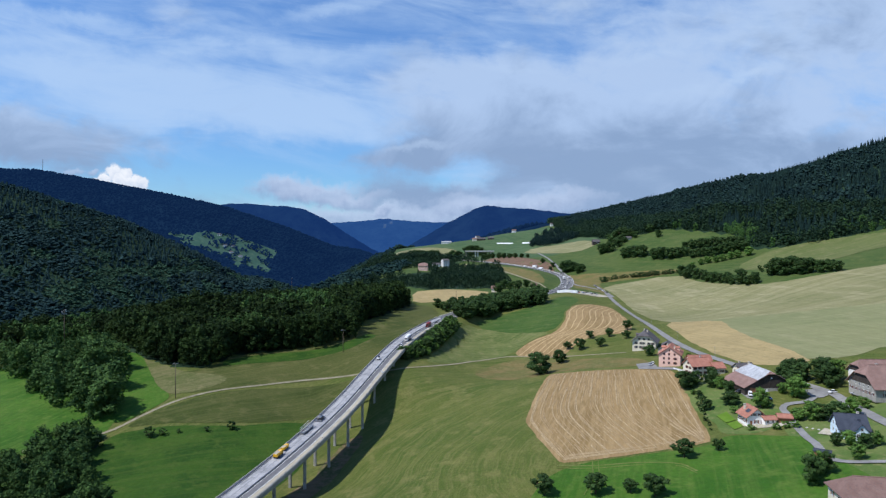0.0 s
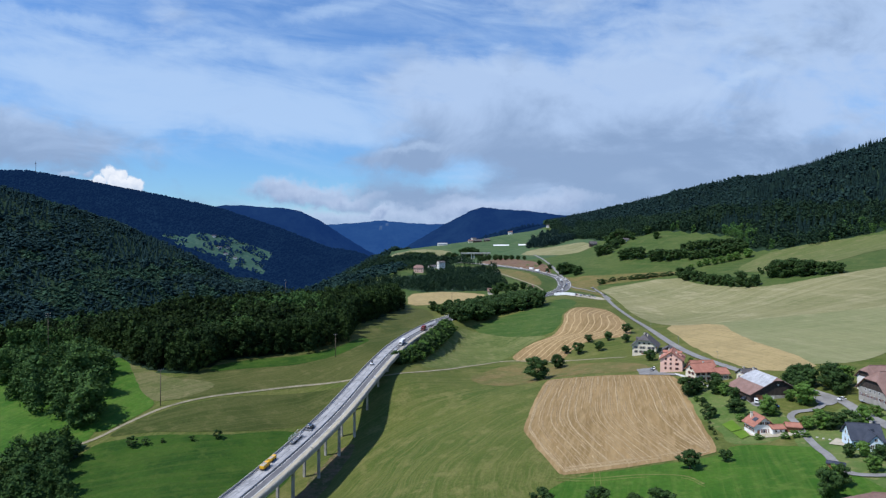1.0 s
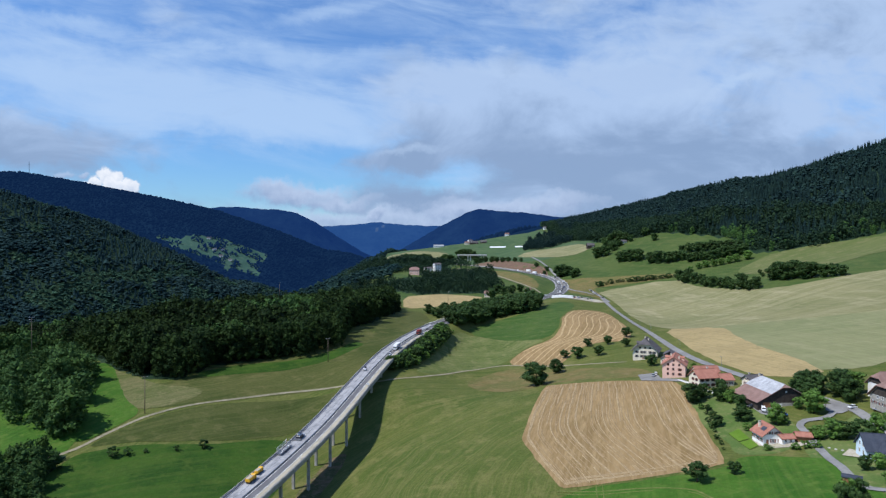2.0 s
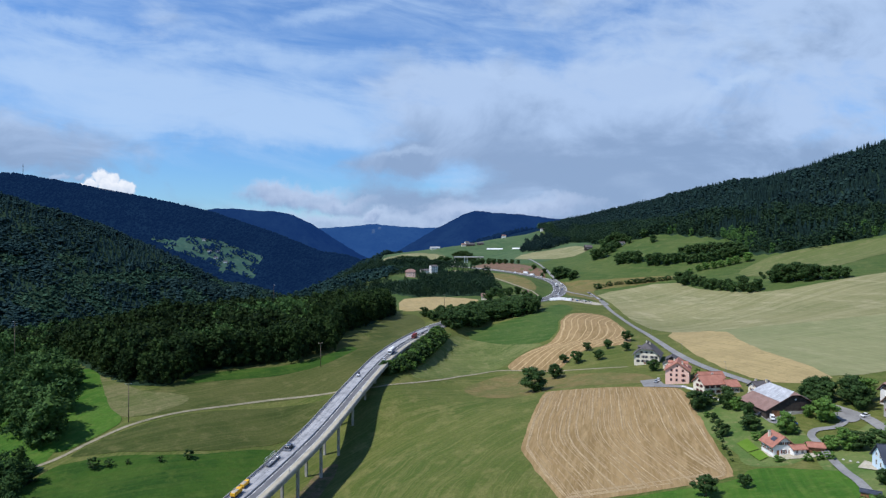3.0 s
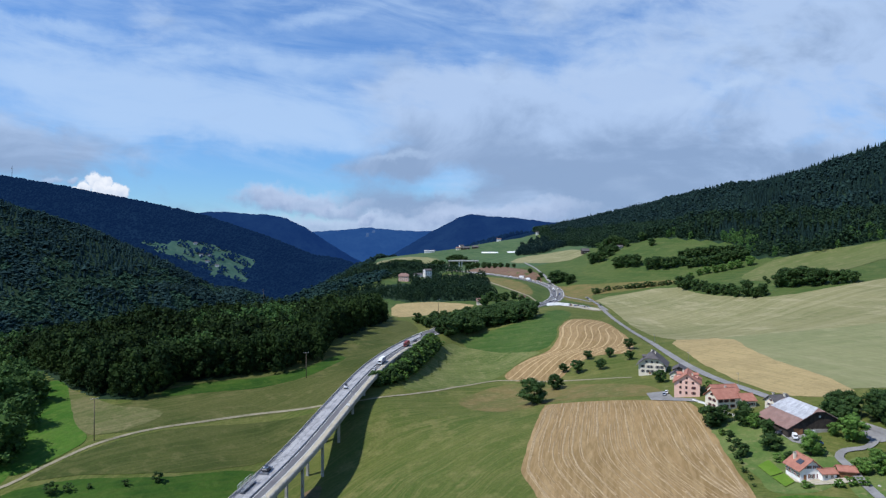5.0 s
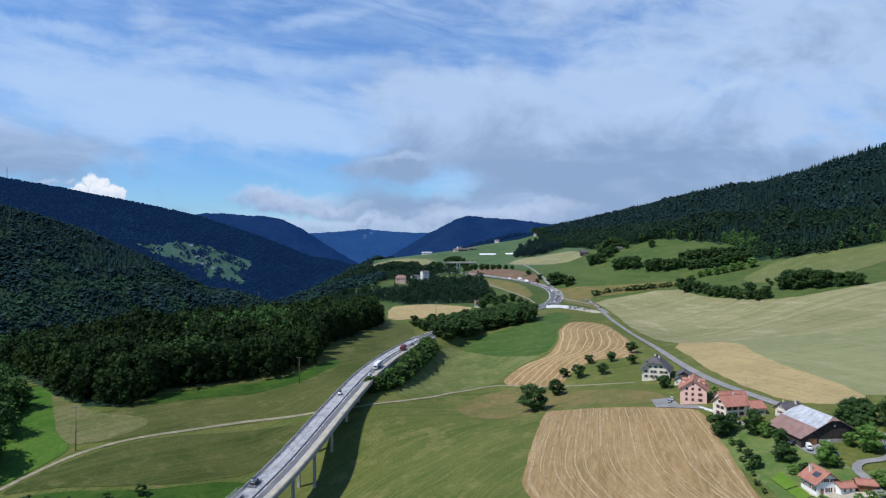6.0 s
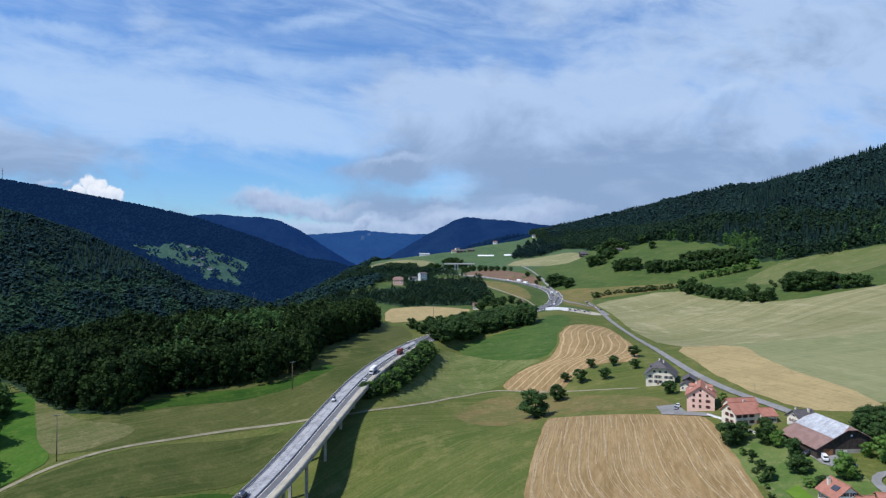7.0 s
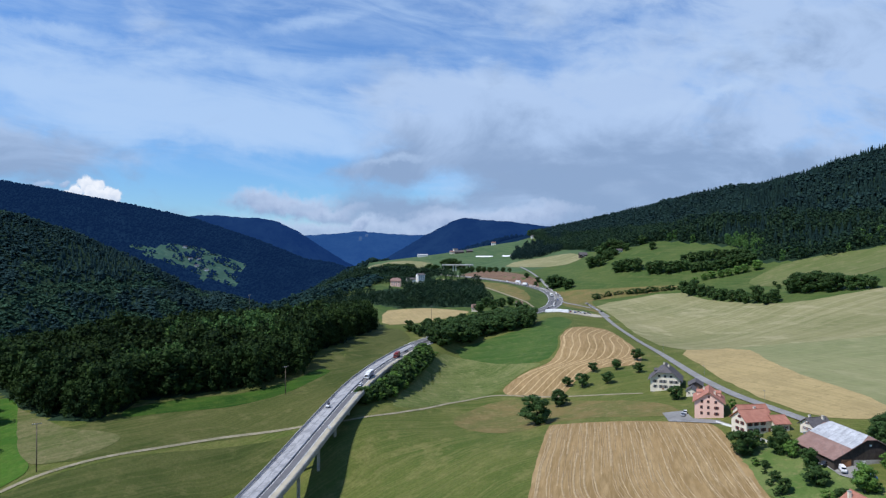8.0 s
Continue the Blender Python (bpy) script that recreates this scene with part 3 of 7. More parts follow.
def open_land(x, y):
    shape = np.broadcast(x, y).shape
    x, y = (np.broadcast_to(np.asarray(v, float), shape).ravel() for v in (x, y))
    z = ((spline_weights(NORTH, y) @ HEIGHT) * spline_weights(EAST, x)).sum(1)
    for cx, cy, rise, reach in DIPS:
        z = z + rise * np.exp(-((x - cx) ** 2 + (y - cy) ** 2) / reach**2)
    z = z - 60 * np.clip((y - 1600) / 1500, 0, 1) * np.clip((300 - x) / 600, 0, 1)
    for crest, slope, soft in RIDGES:
        d, top = along(crest, x, y)
        hill = top - slope * (np.sqrt(d * d + soft * soft) - soft)
        if slope < 0.2:
            hill = hill - 0.42 * np.maximum(-130 - x, 0)  # the pasture hill ends in a steep wooded bank towards the side valley
        k = 14.0
        z = np.maximum(z, hill) + k * 0.25 * np.maximum(k - np.abs(z - hill), 0) ** 2 / k**2
    return z.reshape(shape)


def ground_z(x, y):
    """The height of the ground, cut and banked to the motorway where that lies on it."""
    z = open_land(x, y)
    shape = z.shape
    x, y, z = (np.broadcast_to(np.asarray(v, float), shape).ravel() for v in (x, y, z))
    z = z.copy()
    near = (y > 440) & (y < 1350) & (np.abs(x - 60) < 220)
    if near.any():
        d, level = along(MOTORWAY[::3], x[near], y[near])
        w = np.clip((34 - d) / 22, 0, 1)
        w = w * w * (3 - 2 * w) * np.clip((y[near] - 470) / 60, 0, 1)
        z[near] = z[near] * (1 - w) + (level - 0.6) * w
    return z.reshape(shape)


# ---- building helpers ----
def mesh_of(name, verts, faces, smooth=False):
    """A mesh from numpy corners and faces of one size."""
    verts, faces = np.asarray(verts, np.float32), np.asarray(faces, np.int32)
    me = bpy.data.meshes.new(name)
    n, k = faces.shape
    me.vertices.add(len(verts))
    me.vertices.foreach_set("co", verts.ravel())
    me.loops.add(n * k)
    me.loops.foreach_set("vertex_index", faces.ravel())
    me.polygons.add(n)
    me.polygons.foreach_set("loop_start", np.arange(0, n * k, k, dtype=np.int32))
    me.update(calc_edges=True)
    me.polygons.foreach_set("use_smooth", np.full(n, smooth, bool))
    return me


def part(name, bm, material, parent=None, label="", smooth=False):
    """One mesh object from a bmesh (or a mesh), under a thing or a part."""
    if isinstance(bm, bmesh.types.BMesh):
        me = bpy.data.meshes.new(name)
        bmesh.ops.recalc_face_normals(bm, faces=bm.faces)
        for f in bm.faces:
            f.smooth = smooth
        bm.to_mesh(me)
        bm.free()
    else:
        me = bm
    me.materials.clear()
    me.materials.append(material)
    ob = new(name, me)
    if parent:
        ob.parent = parent
    if label:
        tagged(ob, label)
    return ob


def thing(name, m, label, category, group="", kind=""):
    ob = new(name)
    ob.empty_display_size = 0.5
    ob.matrix_basis = m
    return tagged(ob, label, category, group, kind)


def box(bm, x0, x1, y0, y1, z0, z1, bevel=0.0):
    vs = [bm.verts.new((x, y, z)) for z in (z0, z1) for y in (y0, y1) for x in (x0, x1)]
    fs = [bm.faces.new([vs[i] for i in q]) for q in ((0, 2, 3, 1), (4, 5, 7, 6), (0, 1, 5, 4), (1, 3, 7, 5), (3, 2, 6, 7), (2, 0, 4, 6))]
    if bevel:
        bmesh.ops.bevel(bm, geom=list({e for f in fs for e in f.edges}), offset=bevel, segments=1, affect="EDGES", profile=0.5)
    return bm


def boxes(*rows):
    bm = bmesh.new()
    for r in rows:
        box(bm, *r)
    return bm


def rod(bm, a, b, r0, r1=None, sides=8):
    """A tapered round bar from a to b."""
    a, b = Vector(a), Vector(b)
    r1 = r0 if r1 is None else r1
    q = (b - a).to_track_quat("Z", "Y")
    rings = []
    for p, r in ((a, r0), (b, r1)):
        rings.append([bm.verts.new(p + q @ Vector((r * math.cos(i * math.tau / sides), r * math.sin(i * math.tau / sides), 0))) for i in range(sides)])
    for i in range(sides):
        j = (i + 1) % sides
        bm.faces.new((rings[0][i], rings[0][j], rings[1][j], rings[1][i]))
    bm.faces.new(rings[0][::-1])
    bm.faces.new(rings[1])
    return bm


def prism(bm, outline, x0, x1):
    """An outline in (y, z), drawn out along x."""
    a, b = ([bm.verts.new((x, y, z)) for y, z in outline] for x in (x0, x1))
    n = len(outline)
    bm.faces.new(a[::-1])
    bm.faces.new(b)
    for i in range(n):
        bm.faces.new((a[i], a[(i + 1) % n], b[(i + 1) % n], b[i]))
    return bm


def inside(outline, x, y):
    """Which points lie inside an outline."""
    got = np.zeros(np.shape(x), bool)
    n = len(outline)
    for i in range(n):
        (ax, ay), (bx, by) = outline[i], outline[(i + 1) % n]
        cross = ((ay > y) != (by > y)) & (x < (bx - ax) * (y - ay) / ((by - ay) or 1e-9) + ax)
        got ^= cross
    return got


def height(x, y):
    return float(ground_z(np.array([float(x)]), np.array([float(y)]))[0])


def rounded(outline, turns=2):
    """The outline with its corners cut soft."""
    p = [Vector(c) for c in outline]
    for _ in range(turns):
        p = [q for a, b in zip(p, p[1:] + p[:1]) for q in (a.lerp(b, 0.22), a.lerp(b, 0.78))]
    return [tuple(c) for c in p]


def drape(name, outline, material, label, lift, step=6.0, category="field", soft=2, kind="structure"):
    """A field: a sheet within an outline, laid on the land."""
    outline = rounded(outline, soft) if soft else outline
    if soft:
        ring = []
        for (ax, ay), (bx, by) in zip(outline, outline[1:] + outline[:1]):
            n = max(1, int(math.hypot(bx - ax, by - ay) / 5))
            ring += [(ax + (bx - ax) * k / n, ay + (by - ay) * k / n) for k in range(n)]
        wobble = [noise.noise_vector(Vector((x * 0.12, y * 0.12, 1.7))) * 0.9 for x, y in ring]
        outline = [(x + w.x, y + w.y) for (x, y), w in zip(ring, wobble)]
    bm = bmesh.new()
    bm.faces.new([bm.verts.new((x, y, 0)) for x, y in outline])
    xs, ys = [c[0] for c in outline], [c[1] for c in outline]
    for axis, lo, hi in ((0, min(xs), max(xs)), (1, min(ys), max(ys))):
        for c in np.arange(lo + step, hi, step):
            co, no = ((c, 0, 0), (1, 0, 0)) if axis == 0 else ((0, c, 0), (0, 1, 0))
            bmesh.ops.bisect_plane(bm, geom=bm.verts[:] + bm.edges[:] + bm.faces[:], plane_co=co, plane_no=no)
    bmesh.ops.triangulate(bm, faces=[f for f in bm.faces if len(f.verts) > 4])
    bm.verts.ensure_lookup_table()
    co = np.array([v.co for v in bm.verts])
    z = ground_z(co[:, 0], co[:, 1]) + lift
    for v, h in zip(bm.verts, z):
        v.co.z = h
    ob = part(name, bm, material, smooth=True)
    return tagged(ob, label, category, kind=kind)


def ribbon(line, offsets, lift, level=None):
    """Corners and faces of a strip along a line (x, y[, z]); offsets across it, or pairs (across, up); on the ground, or at the line's height."""
    p = np.asarray(line, float)
    d = np.gradient(p[:, :2], axis=0)
    d /= np.hypot(*d.T)[:, None]
    side = np.stack([d[:, 1], -d[:, 0]], 1)
    rows = []
    for o in offsets:
        across, up = o if isinstance(o, tuple) else (o, 0.0)
        q = p[:, :2] + side * across
        z = p[:, 2] if level else ground_z(q[:, 0], q[:, 1])
        rows.append(np.column_stack([q, z + lift + up]))
    m, n = len(offsets), len(p)
    verts = np.stack(rows, 1).reshape(-1, 3)
    i = (np.arange(n - 1)[:, None] * m + np.arange(m - 1)[None]).ravel()
    return verts, np.stack([i, i + m, i + m + 1, i + 1], 1)


def joined(pieces):
    """Several (corners, faces) as one."""
    verts, faces, base = [], [], 0
    for v, f in pieces:
        verts.append(v)
        faces.append(f + base)
        base += len(v)
    return np.concatenate(verts), np.concatenate(faces)


def strip(name, line, offsets, lift, material, label="", category="road", parent=None, level=False, kind="structure"):
    ob = part(name, mesh_of(name, *ribbon(line, offsets, lift, level), smooth=True), material, parent)
    if not parent:
        tagged(ob, label, category, kind=kind)
    elif label:
        tagged(ob, label)
    return ob


# ---- where the woods stand (outlines in plan) ----
FOREST_WEST = [(-228, 457), (-200, 430), (-178, 416), (-158, 412), (-151, 433), (-149, 449), (-128, 458), (-105, 464), (-85, 473), (-71, 496), (-69, 530), (-70, 562), (-52, 612), (-36, 690), (-50, 760), (-120, 860), (-300, 900), (-520, 860), (-600, 640), (-480, 500), (-330, 470), (-280, 500)]
COPSE_MEADOW = [(-300, 425), (-271, 388), (-267, 397), (-242, 368), (-214, 347), (-211, 361), (-193, 336), (-174, 334), (-189, 365), (-209, 412), (-228, 446), (-290, 450)]
COPSE_LOW = [(-197, 283), (-190, 291), (-193, 304), (-185, 312), (-184, 325), (-173, 320), (-165, 308), (-168, 300), (-156, 279), (-142, 264), (-132, 250), (-128, 200), (-200, 180), (-280, 220), (-240, 262)]
WOOD_VALLEY = [(-70, 930), (-20, 868), (64, 846), (96, 872), (92, 930), (94, 1000), (98, 1040), (80, 1125), (20, 1110), (-10, 1040), (-60, 1010), (-120, 1000), (-150, 930), (-110, 880)]
WOOD_RIVER = [(-170, 1420), (-100, 1400), (-40, 1280), (60, 1240), (30, 1330), (-30, 1500), (-110, 1580), (-190, 1640), (-260, 1520)]
HILL_EAST = [(339, 1889), (331, 1639), (318, 1330), (308, 1236), (318, 1140), (345, 1078), (372, 1072), (420, 916), (410, 869), (414, 825), (461, 784), (527, 760), (640, 730), (1000, 560), (1500, 500), (1500, 1200), (900, 1700), (700, 2050), (520, 2500), (380, 2300)]
HILL_WEST = [(-340, 1500), (-420, 1360), (-480, 1180), (-560, 1000), (-700, 880), (-1000, 820), (-1900, 800), (-2000, 1500), (-1500, 1560), (-1050, 1640), (-800, 1700), (-600, 1740), (-420, 1720)]
RIDGE_WEST = [(-300, 2400), (-500, 2250), (-900, 2200), (-1500, 2100), (-2600, 2000), (-3200, 2800), (-2300, 3300), (-1800, 3350), (-1100, 3380), (-500, 3440), (-250, 3200)]
CLEARING = [(-1180, 2670), (-1087, 2690), (-1064, 2750), (-971, 2835), (-871, 2845), (-770, 2865), (-725, 2790), (-768, 2696), (-700, 2610), (-801, 2590), (-839, 2565), (-906, 2630), (-959, 2585), (-1018, 2590), (-1089, 2622)]
WOODS = (FOREST_WEST, COPSE_MEADOW, COPSE_LOW, WOOD_VALLEY, WOOD_RIVER, HILL_EAST, HILL_WEST, RIDGE_WEST)


# ---- the ground: one sheet to the horizon ----
def spaced(stops):
    """Places from stop to stop; each stop is (place, step up to it)."""
    out = [stops[0][0]]
    for place, step in stops[1:]:
        n = max(1, round((place - out[-1]) / step))
        out += list(np.linspace(out[-1], place, n + 1)[1:])
    return np.array(out)


def build_ground():
    xs = spaced([(-4700, 0), (-2600, 140), (-1200, 50), (-500, 22), (-260, 10), (380, 5), (620, 10), (1100, 24), (2000, 60), (4700, 200)])
    ys = spaced([(-1500, 0), (0, 100), (160, 16), (860, 5), (1300, 9), (2100, 20), (3500, 50), (4800, 130)])
    gx, gy = np.meshgrid(xs, ys)
    gz = ground_z(gx, gy)
    m, n = len(xs), len(ys)
    i = (np.arange(n - 1)[:, None] * m + np.arange(m - 1)[None]).ravel()
    me = mesh_of("ground", np.column_stack([gx.ravel(), gy.ravel(), gz.ravel()]), np.stack([i, i + 1, i + m + 1, i + m], 1), True)
    for material in (MEADOW, PASTURE, WOOD_FLOOR, RIDGE_HAZE_WOOD, FAR_PASTURE, HIGH_PASTURE):
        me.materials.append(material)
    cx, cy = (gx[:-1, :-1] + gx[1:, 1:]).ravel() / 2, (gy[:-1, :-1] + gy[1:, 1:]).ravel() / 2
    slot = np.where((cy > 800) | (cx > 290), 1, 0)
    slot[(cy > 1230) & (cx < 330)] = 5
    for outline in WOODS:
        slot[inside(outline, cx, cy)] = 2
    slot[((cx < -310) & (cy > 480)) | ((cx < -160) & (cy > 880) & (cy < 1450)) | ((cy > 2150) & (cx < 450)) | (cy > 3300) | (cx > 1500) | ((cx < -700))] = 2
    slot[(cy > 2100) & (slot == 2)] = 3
    slot[inside(CLEARING, cx, cy)] = 4
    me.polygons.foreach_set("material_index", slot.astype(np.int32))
    tagged(new("ground", me), "rolling green valley land with meadows and woodland soil", "ground", kind="structure")


build_ground()


# ---- far mountains: a backdrop of hazy wooded ridges ----
def far_ridge(name, crest, material, label, depth, rough, seed, cliff=None):
    """A mountain ridge with gullied flanks, falling towards the viewer's side and behind."""
    line = smooth_line(crest, 20)
    rows = []
    fall = (1.25, 1.0, 0.82, 0.66, 0.5, 0.38, 0.27, 0.18, 0.10, 0.04, 0.0, -0.2, -0.6)
    for k, f in enumerate(fall):
        p = line.copy()
        p[:, 1] -= depth * f
        for q in p:
            n = noise.fractal(Vector((q[0] / 260 + seed, q[1] / 380, seed)), 1.0, 2.0, 5)
            q[2] = q[2] * (1 - abs(f) ** 0.85 * 0.92) - 30 * abs(f) + n * rough * (0.25 + min(1.0, abs(f) * 2)) + (random.random() - 0.5) * 5
        rows.append(p)
    m, n = len(fall), len(line)
    i = (np.arange(n - 1)[:, None] * m + np.arange(m - 1)[None]).ravel()
    me = mesh_of(name, np.stack(rows, 1).reshape(-1, 3), np.stack([i, i + m, i + m + 1, i + 1], 1), True)
    ob = tagged(part(name, me, material), label, "mountain", kind="structure")
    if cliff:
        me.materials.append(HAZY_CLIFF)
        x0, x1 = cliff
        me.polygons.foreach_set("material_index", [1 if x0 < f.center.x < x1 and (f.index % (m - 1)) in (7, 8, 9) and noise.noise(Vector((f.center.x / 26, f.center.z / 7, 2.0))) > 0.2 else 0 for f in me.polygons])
    return ob


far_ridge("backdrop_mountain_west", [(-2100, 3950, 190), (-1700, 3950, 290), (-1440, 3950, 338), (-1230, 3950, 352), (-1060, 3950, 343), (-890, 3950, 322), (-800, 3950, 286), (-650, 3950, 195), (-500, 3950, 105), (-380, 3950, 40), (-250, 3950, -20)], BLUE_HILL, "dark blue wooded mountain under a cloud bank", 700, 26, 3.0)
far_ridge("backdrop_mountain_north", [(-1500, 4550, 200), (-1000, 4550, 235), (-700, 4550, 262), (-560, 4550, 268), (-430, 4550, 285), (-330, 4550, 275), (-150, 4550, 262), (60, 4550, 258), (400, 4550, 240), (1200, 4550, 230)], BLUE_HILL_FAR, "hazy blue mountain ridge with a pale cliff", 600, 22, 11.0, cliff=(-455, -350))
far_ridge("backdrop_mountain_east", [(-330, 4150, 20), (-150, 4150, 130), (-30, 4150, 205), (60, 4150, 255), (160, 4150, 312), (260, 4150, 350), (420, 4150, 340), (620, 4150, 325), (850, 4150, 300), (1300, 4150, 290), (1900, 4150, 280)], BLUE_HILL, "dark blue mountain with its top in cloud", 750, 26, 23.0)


# ---- fields ----
drape("field_lush_west", [(-165, 268), (-171, 318), (-150, 330), (-111, 338), (-78, 362), (-64, 350), (-70, 300), (-92, 230), (-140, 235)], LUSH_DARK, "deep green clover meadow beside the viaduct", 0.083)
drape("field_brown_west", [(-168, 326), (-151, 356), (-117, 389), (-61, 421), (-46, 420), (-76, 366), (-111, 341), (-150, 333)], OLIVE, "mown olive-brown meadow below the gravel path", 0.138)
drape("field_mown_west", [(-150, 366), (-117, 396), (-60, 430), (-46, 432), (-40, 470), (-22, 560), (0, 640), (-20, 720), (-48, 640), (-64, 540), (-86, 492), (-120, 463), (-150, 445), (-150, 425), (-165, 404), (-188, 410), (-192, 400), (-172, 380)], MOWN, "mown dry meadow along the forest edge", 0.110)
drape("field_patch_west", [(-214, 440), (-186, 420), (-164, 404), (-146, 404), (-132, 396), (-146, 372), (-160, 366), (-178, 384), (-195, 410)], PALE_DRY, "bleached dry corner of the meadow", 0.176, soft=3)
drape("field_lush_edge", [(-151, 434), (-147, 420), (-120, 436), (-92, 447), (-66, 470), (-52, 506), (-60, 512), (-70, 490), (-84, 470), (-104, 460), (-128, 454)], LUSH_DARK, "green grass strip at the forest edge", 0.165)
drape("field_strip_west", [(-222, 452), (-206, 436), (-190, 408), (-174, 382), (-156, 364), (-160, 350), (-170, 330), (-182, 334), (-192, 362), (-208, 404), (-226, 440)], LUSH, "bright green grass beside the copse", 0.195, soft=3)
drape("field_cattle_west", [(-300, 430), (-262, 410), (-225, 390), (-195, 370), (-176, 345), (-172, 322), (-180, 300), (-290, 270), (-380, 330), (-400, 400)], LUSH, "green pasture between the copses", 0.083)
drape("field_main_stubble", [(70, 420), (74, 422), (134, 378), (136, 372), (132, 350), (117, 276), (112, 267), (82, 264), (51, 261), (48, 264), (41, 314), (42, 322)], STUBBLE, "golden brown stubble field with straw rows", 0.110, soft=1)
drape("field_upper_stubble", [(139, 668), (160, 692), (182, 690), (176, 615), (162, 537), (150, 520), (131, 528), (110, 516), (92, 484), (78, 492), (55, 514), (76, 548), (100, 558), (114, 590), (123, 630)], STUBBLE, "golden stubble field with curved straw rows", 0.110)
drape("field_wheat_east", [(197, 577), (236, 542), (212, 457), (212, 360), (196, 354), (176, 367), (172, 416)], WHEAT, "ripe wheat field beside the village road", 0.165, soft=1)
drape("field_hay_east", [(211, 856), (303, 822), (306, 748), (320, 652), (345, 616), (430, 594), (560, 600), (600, 470), (420, 428), (332, 464), (276, 488), (231, 534), (198, 579), (205, 690), (214, 770)], HAYFIELD, "broad cut hay field with pale mowing bands", 0.110, step=9, soft=1)
drape("field_pale_east", [(237, 541), (276, 497), (332, 473), (420, 437), (600, 470), (600, 300), (380, 330), (257, 367), (228, 354), (204, 364), (204, 460), (228, 544)], PALE_CROP, "pale green crop field above the village", 0.143, step=9, soft=1)
drape("field_dark_green", [(28, 606), (50, 645), (107, 683), (142, 756), (160, 750), (150, 700), (122, 634), (112, 590), (98, 564), (72, 572)], MIXED_GREEN, "deep green meadow below the roadworks", 0.099, soft=1)
drape("field_ochre", [(-42, 862), (-10, 864), (12, 860), (56, 818), (60, 806), (49, 790), (26, 768), (4, 751), (-34, 733)], WHEAT, "small ochre grain field by the woods", 0.138, soft=1)
drape("field_green_village", [(50, 259), (82, 262), (113, 264), (125, 276), (152, 256), (142, 238), (140, 190), (100, 150), (20, 160), (30, 235)], LUSH, "bright green orchard meadow by the village", 0.121)
drape("field_tussock", [(-16, 458), (4, 520), (13, 572), (26, 604), (50, 590), (74, 572), (98, 562), (76, 550), (54, 515), (27, 498), (4, 470)], TUSSOCK, "uneven light green meadow above the track", 0.072)
drape("field_rough_strip", [(15, 452), (54, 506), (88, 481), (133, 430), (131, 388), (78, 434), (50, 412)], ROUGH, "rough brown grass strip between fields", 0.088)
drape("garden_lawn", [(118, 352), (127, 296), (121, 276), (140, 270), (158, 290), (158, 318), (150, 340), (136, 352)], GARDEN, "green orchard garden around the houses", 0.077, category="lawn")
drape("village_lawn", [(142, 262), (158, 294), (172, 290), (190, 300), (200, 280), (190, 220), (160, 190), (128, 180)], GARDEN, "green lawns between the village houses", 0.066, category="lawn")
drape("hill_field_tan", [(215, 1500), (300, 1370), (292, 1182), (249, 1178), (173, 1400)], HAYFIELD, "tan mown field on the hillside", 0.4, step=20, soft=1)
drape("field_hay_upper", [(360, 775), (392, 795), (424, 808), (466, 792), (517, 750), (560, 715), (520, 660), (470, 686), (404, 664), (371, 685), (352, 735)], DRY_PASTURE, "dry mown meadow below the hill forest", 0.3, step=14, soft=1)
drape("slope_tan", [(180, 900), (190, 985), (208, 955), (226, 938), (312, 840), (304, 826), (260, 850), (222, 872), (213, 866), (209, 790), (200, 806), (178, 842)], ROUGH, "dry yellow grass slope under the hedge", 0.138, soft=1)
drape("slope_dry", [(76, 1150), (112, 1068), (146, 972), (146, 900), (136, 870), (112, 950), (92, 1048)], ROUGH, "dry olive grass slope inside the motorway bend", 0.138, soft=1)
drape("earth_bank", [(92, 1400), (137, 1420), (157, 1250), (180, 1135), (184, 1057), (176, 1000), (160, 1050), (146, 1090), (116, 1155), (84, 1235), (76, 1330)], EARTH, "bare brown earth bank above the motorway bend", 0.5, step=12, category="bank", soft=1)
drape("hill_field_west", [(-128, 1705), (-71, 1800), (25, 1732), (52, 1610), (-6, 1541), (-118, 1569)], HAYFIELD, "dull tan field on the distant hill", 0.5, step=25, soft=1)


def straw_rows(name, guide, shifts, across, outline, width, label, material=STRAW, gaps=0.0):
    """Rows of straw left by the harvester: a guide line set over again and again across the field, ending at its edge."""
    line = smooth_line([(x, y, 0) for x, y in guide], 3.0)[:, :2]
    pieces = []
    for k, o in enumerate(shifts):
        o = o + random.uniform(-0.9, 0.9)
        q = line + np.array(across) * o
        wob = np.array([noise.noise(Vector((x * 0.035, y * 0.035, k * 0.15))) for x, y in q])
        q = q + np.column_stack([wob * 1.8, wob * 0.0])
        keep = inside(outline, q[:, 0], q[:, 1])
        if gaps:
            keep &= np.array([noise.noise(Vector((x * 0.05, y * 0.022, k * 1.7))) for x, y in q]) > gaps - 0.5
        runs = np.split(np.arange(len(q)), np.where(np.diff(keep.astype(int)) != 0)[0] + 1)
        for run in runs:
            if len(run) > 3 and keep[run[0]]:
                w = width * random.uniform(0.6, 1.35)
                pieces.append(ribbon(q[run], [(-w, 0.0), (-w * 0.4, 0.07), (w * 0.4, 0.07), (w, 0.0)], 0.16))
    me = mesh_of(name, *joined(pieces))
    tagged(part(name, me, material), label, "straw", kind="stuff")


MAIN_FIELD = [(71, 418), (74, 420), (133, 377), (134.5, 371), (130, 350), (115.5, 277), (111, 268.5), (82, 265.5), (51, 262.5), (49, 266), (42.2, 314), (43.2, 322)]


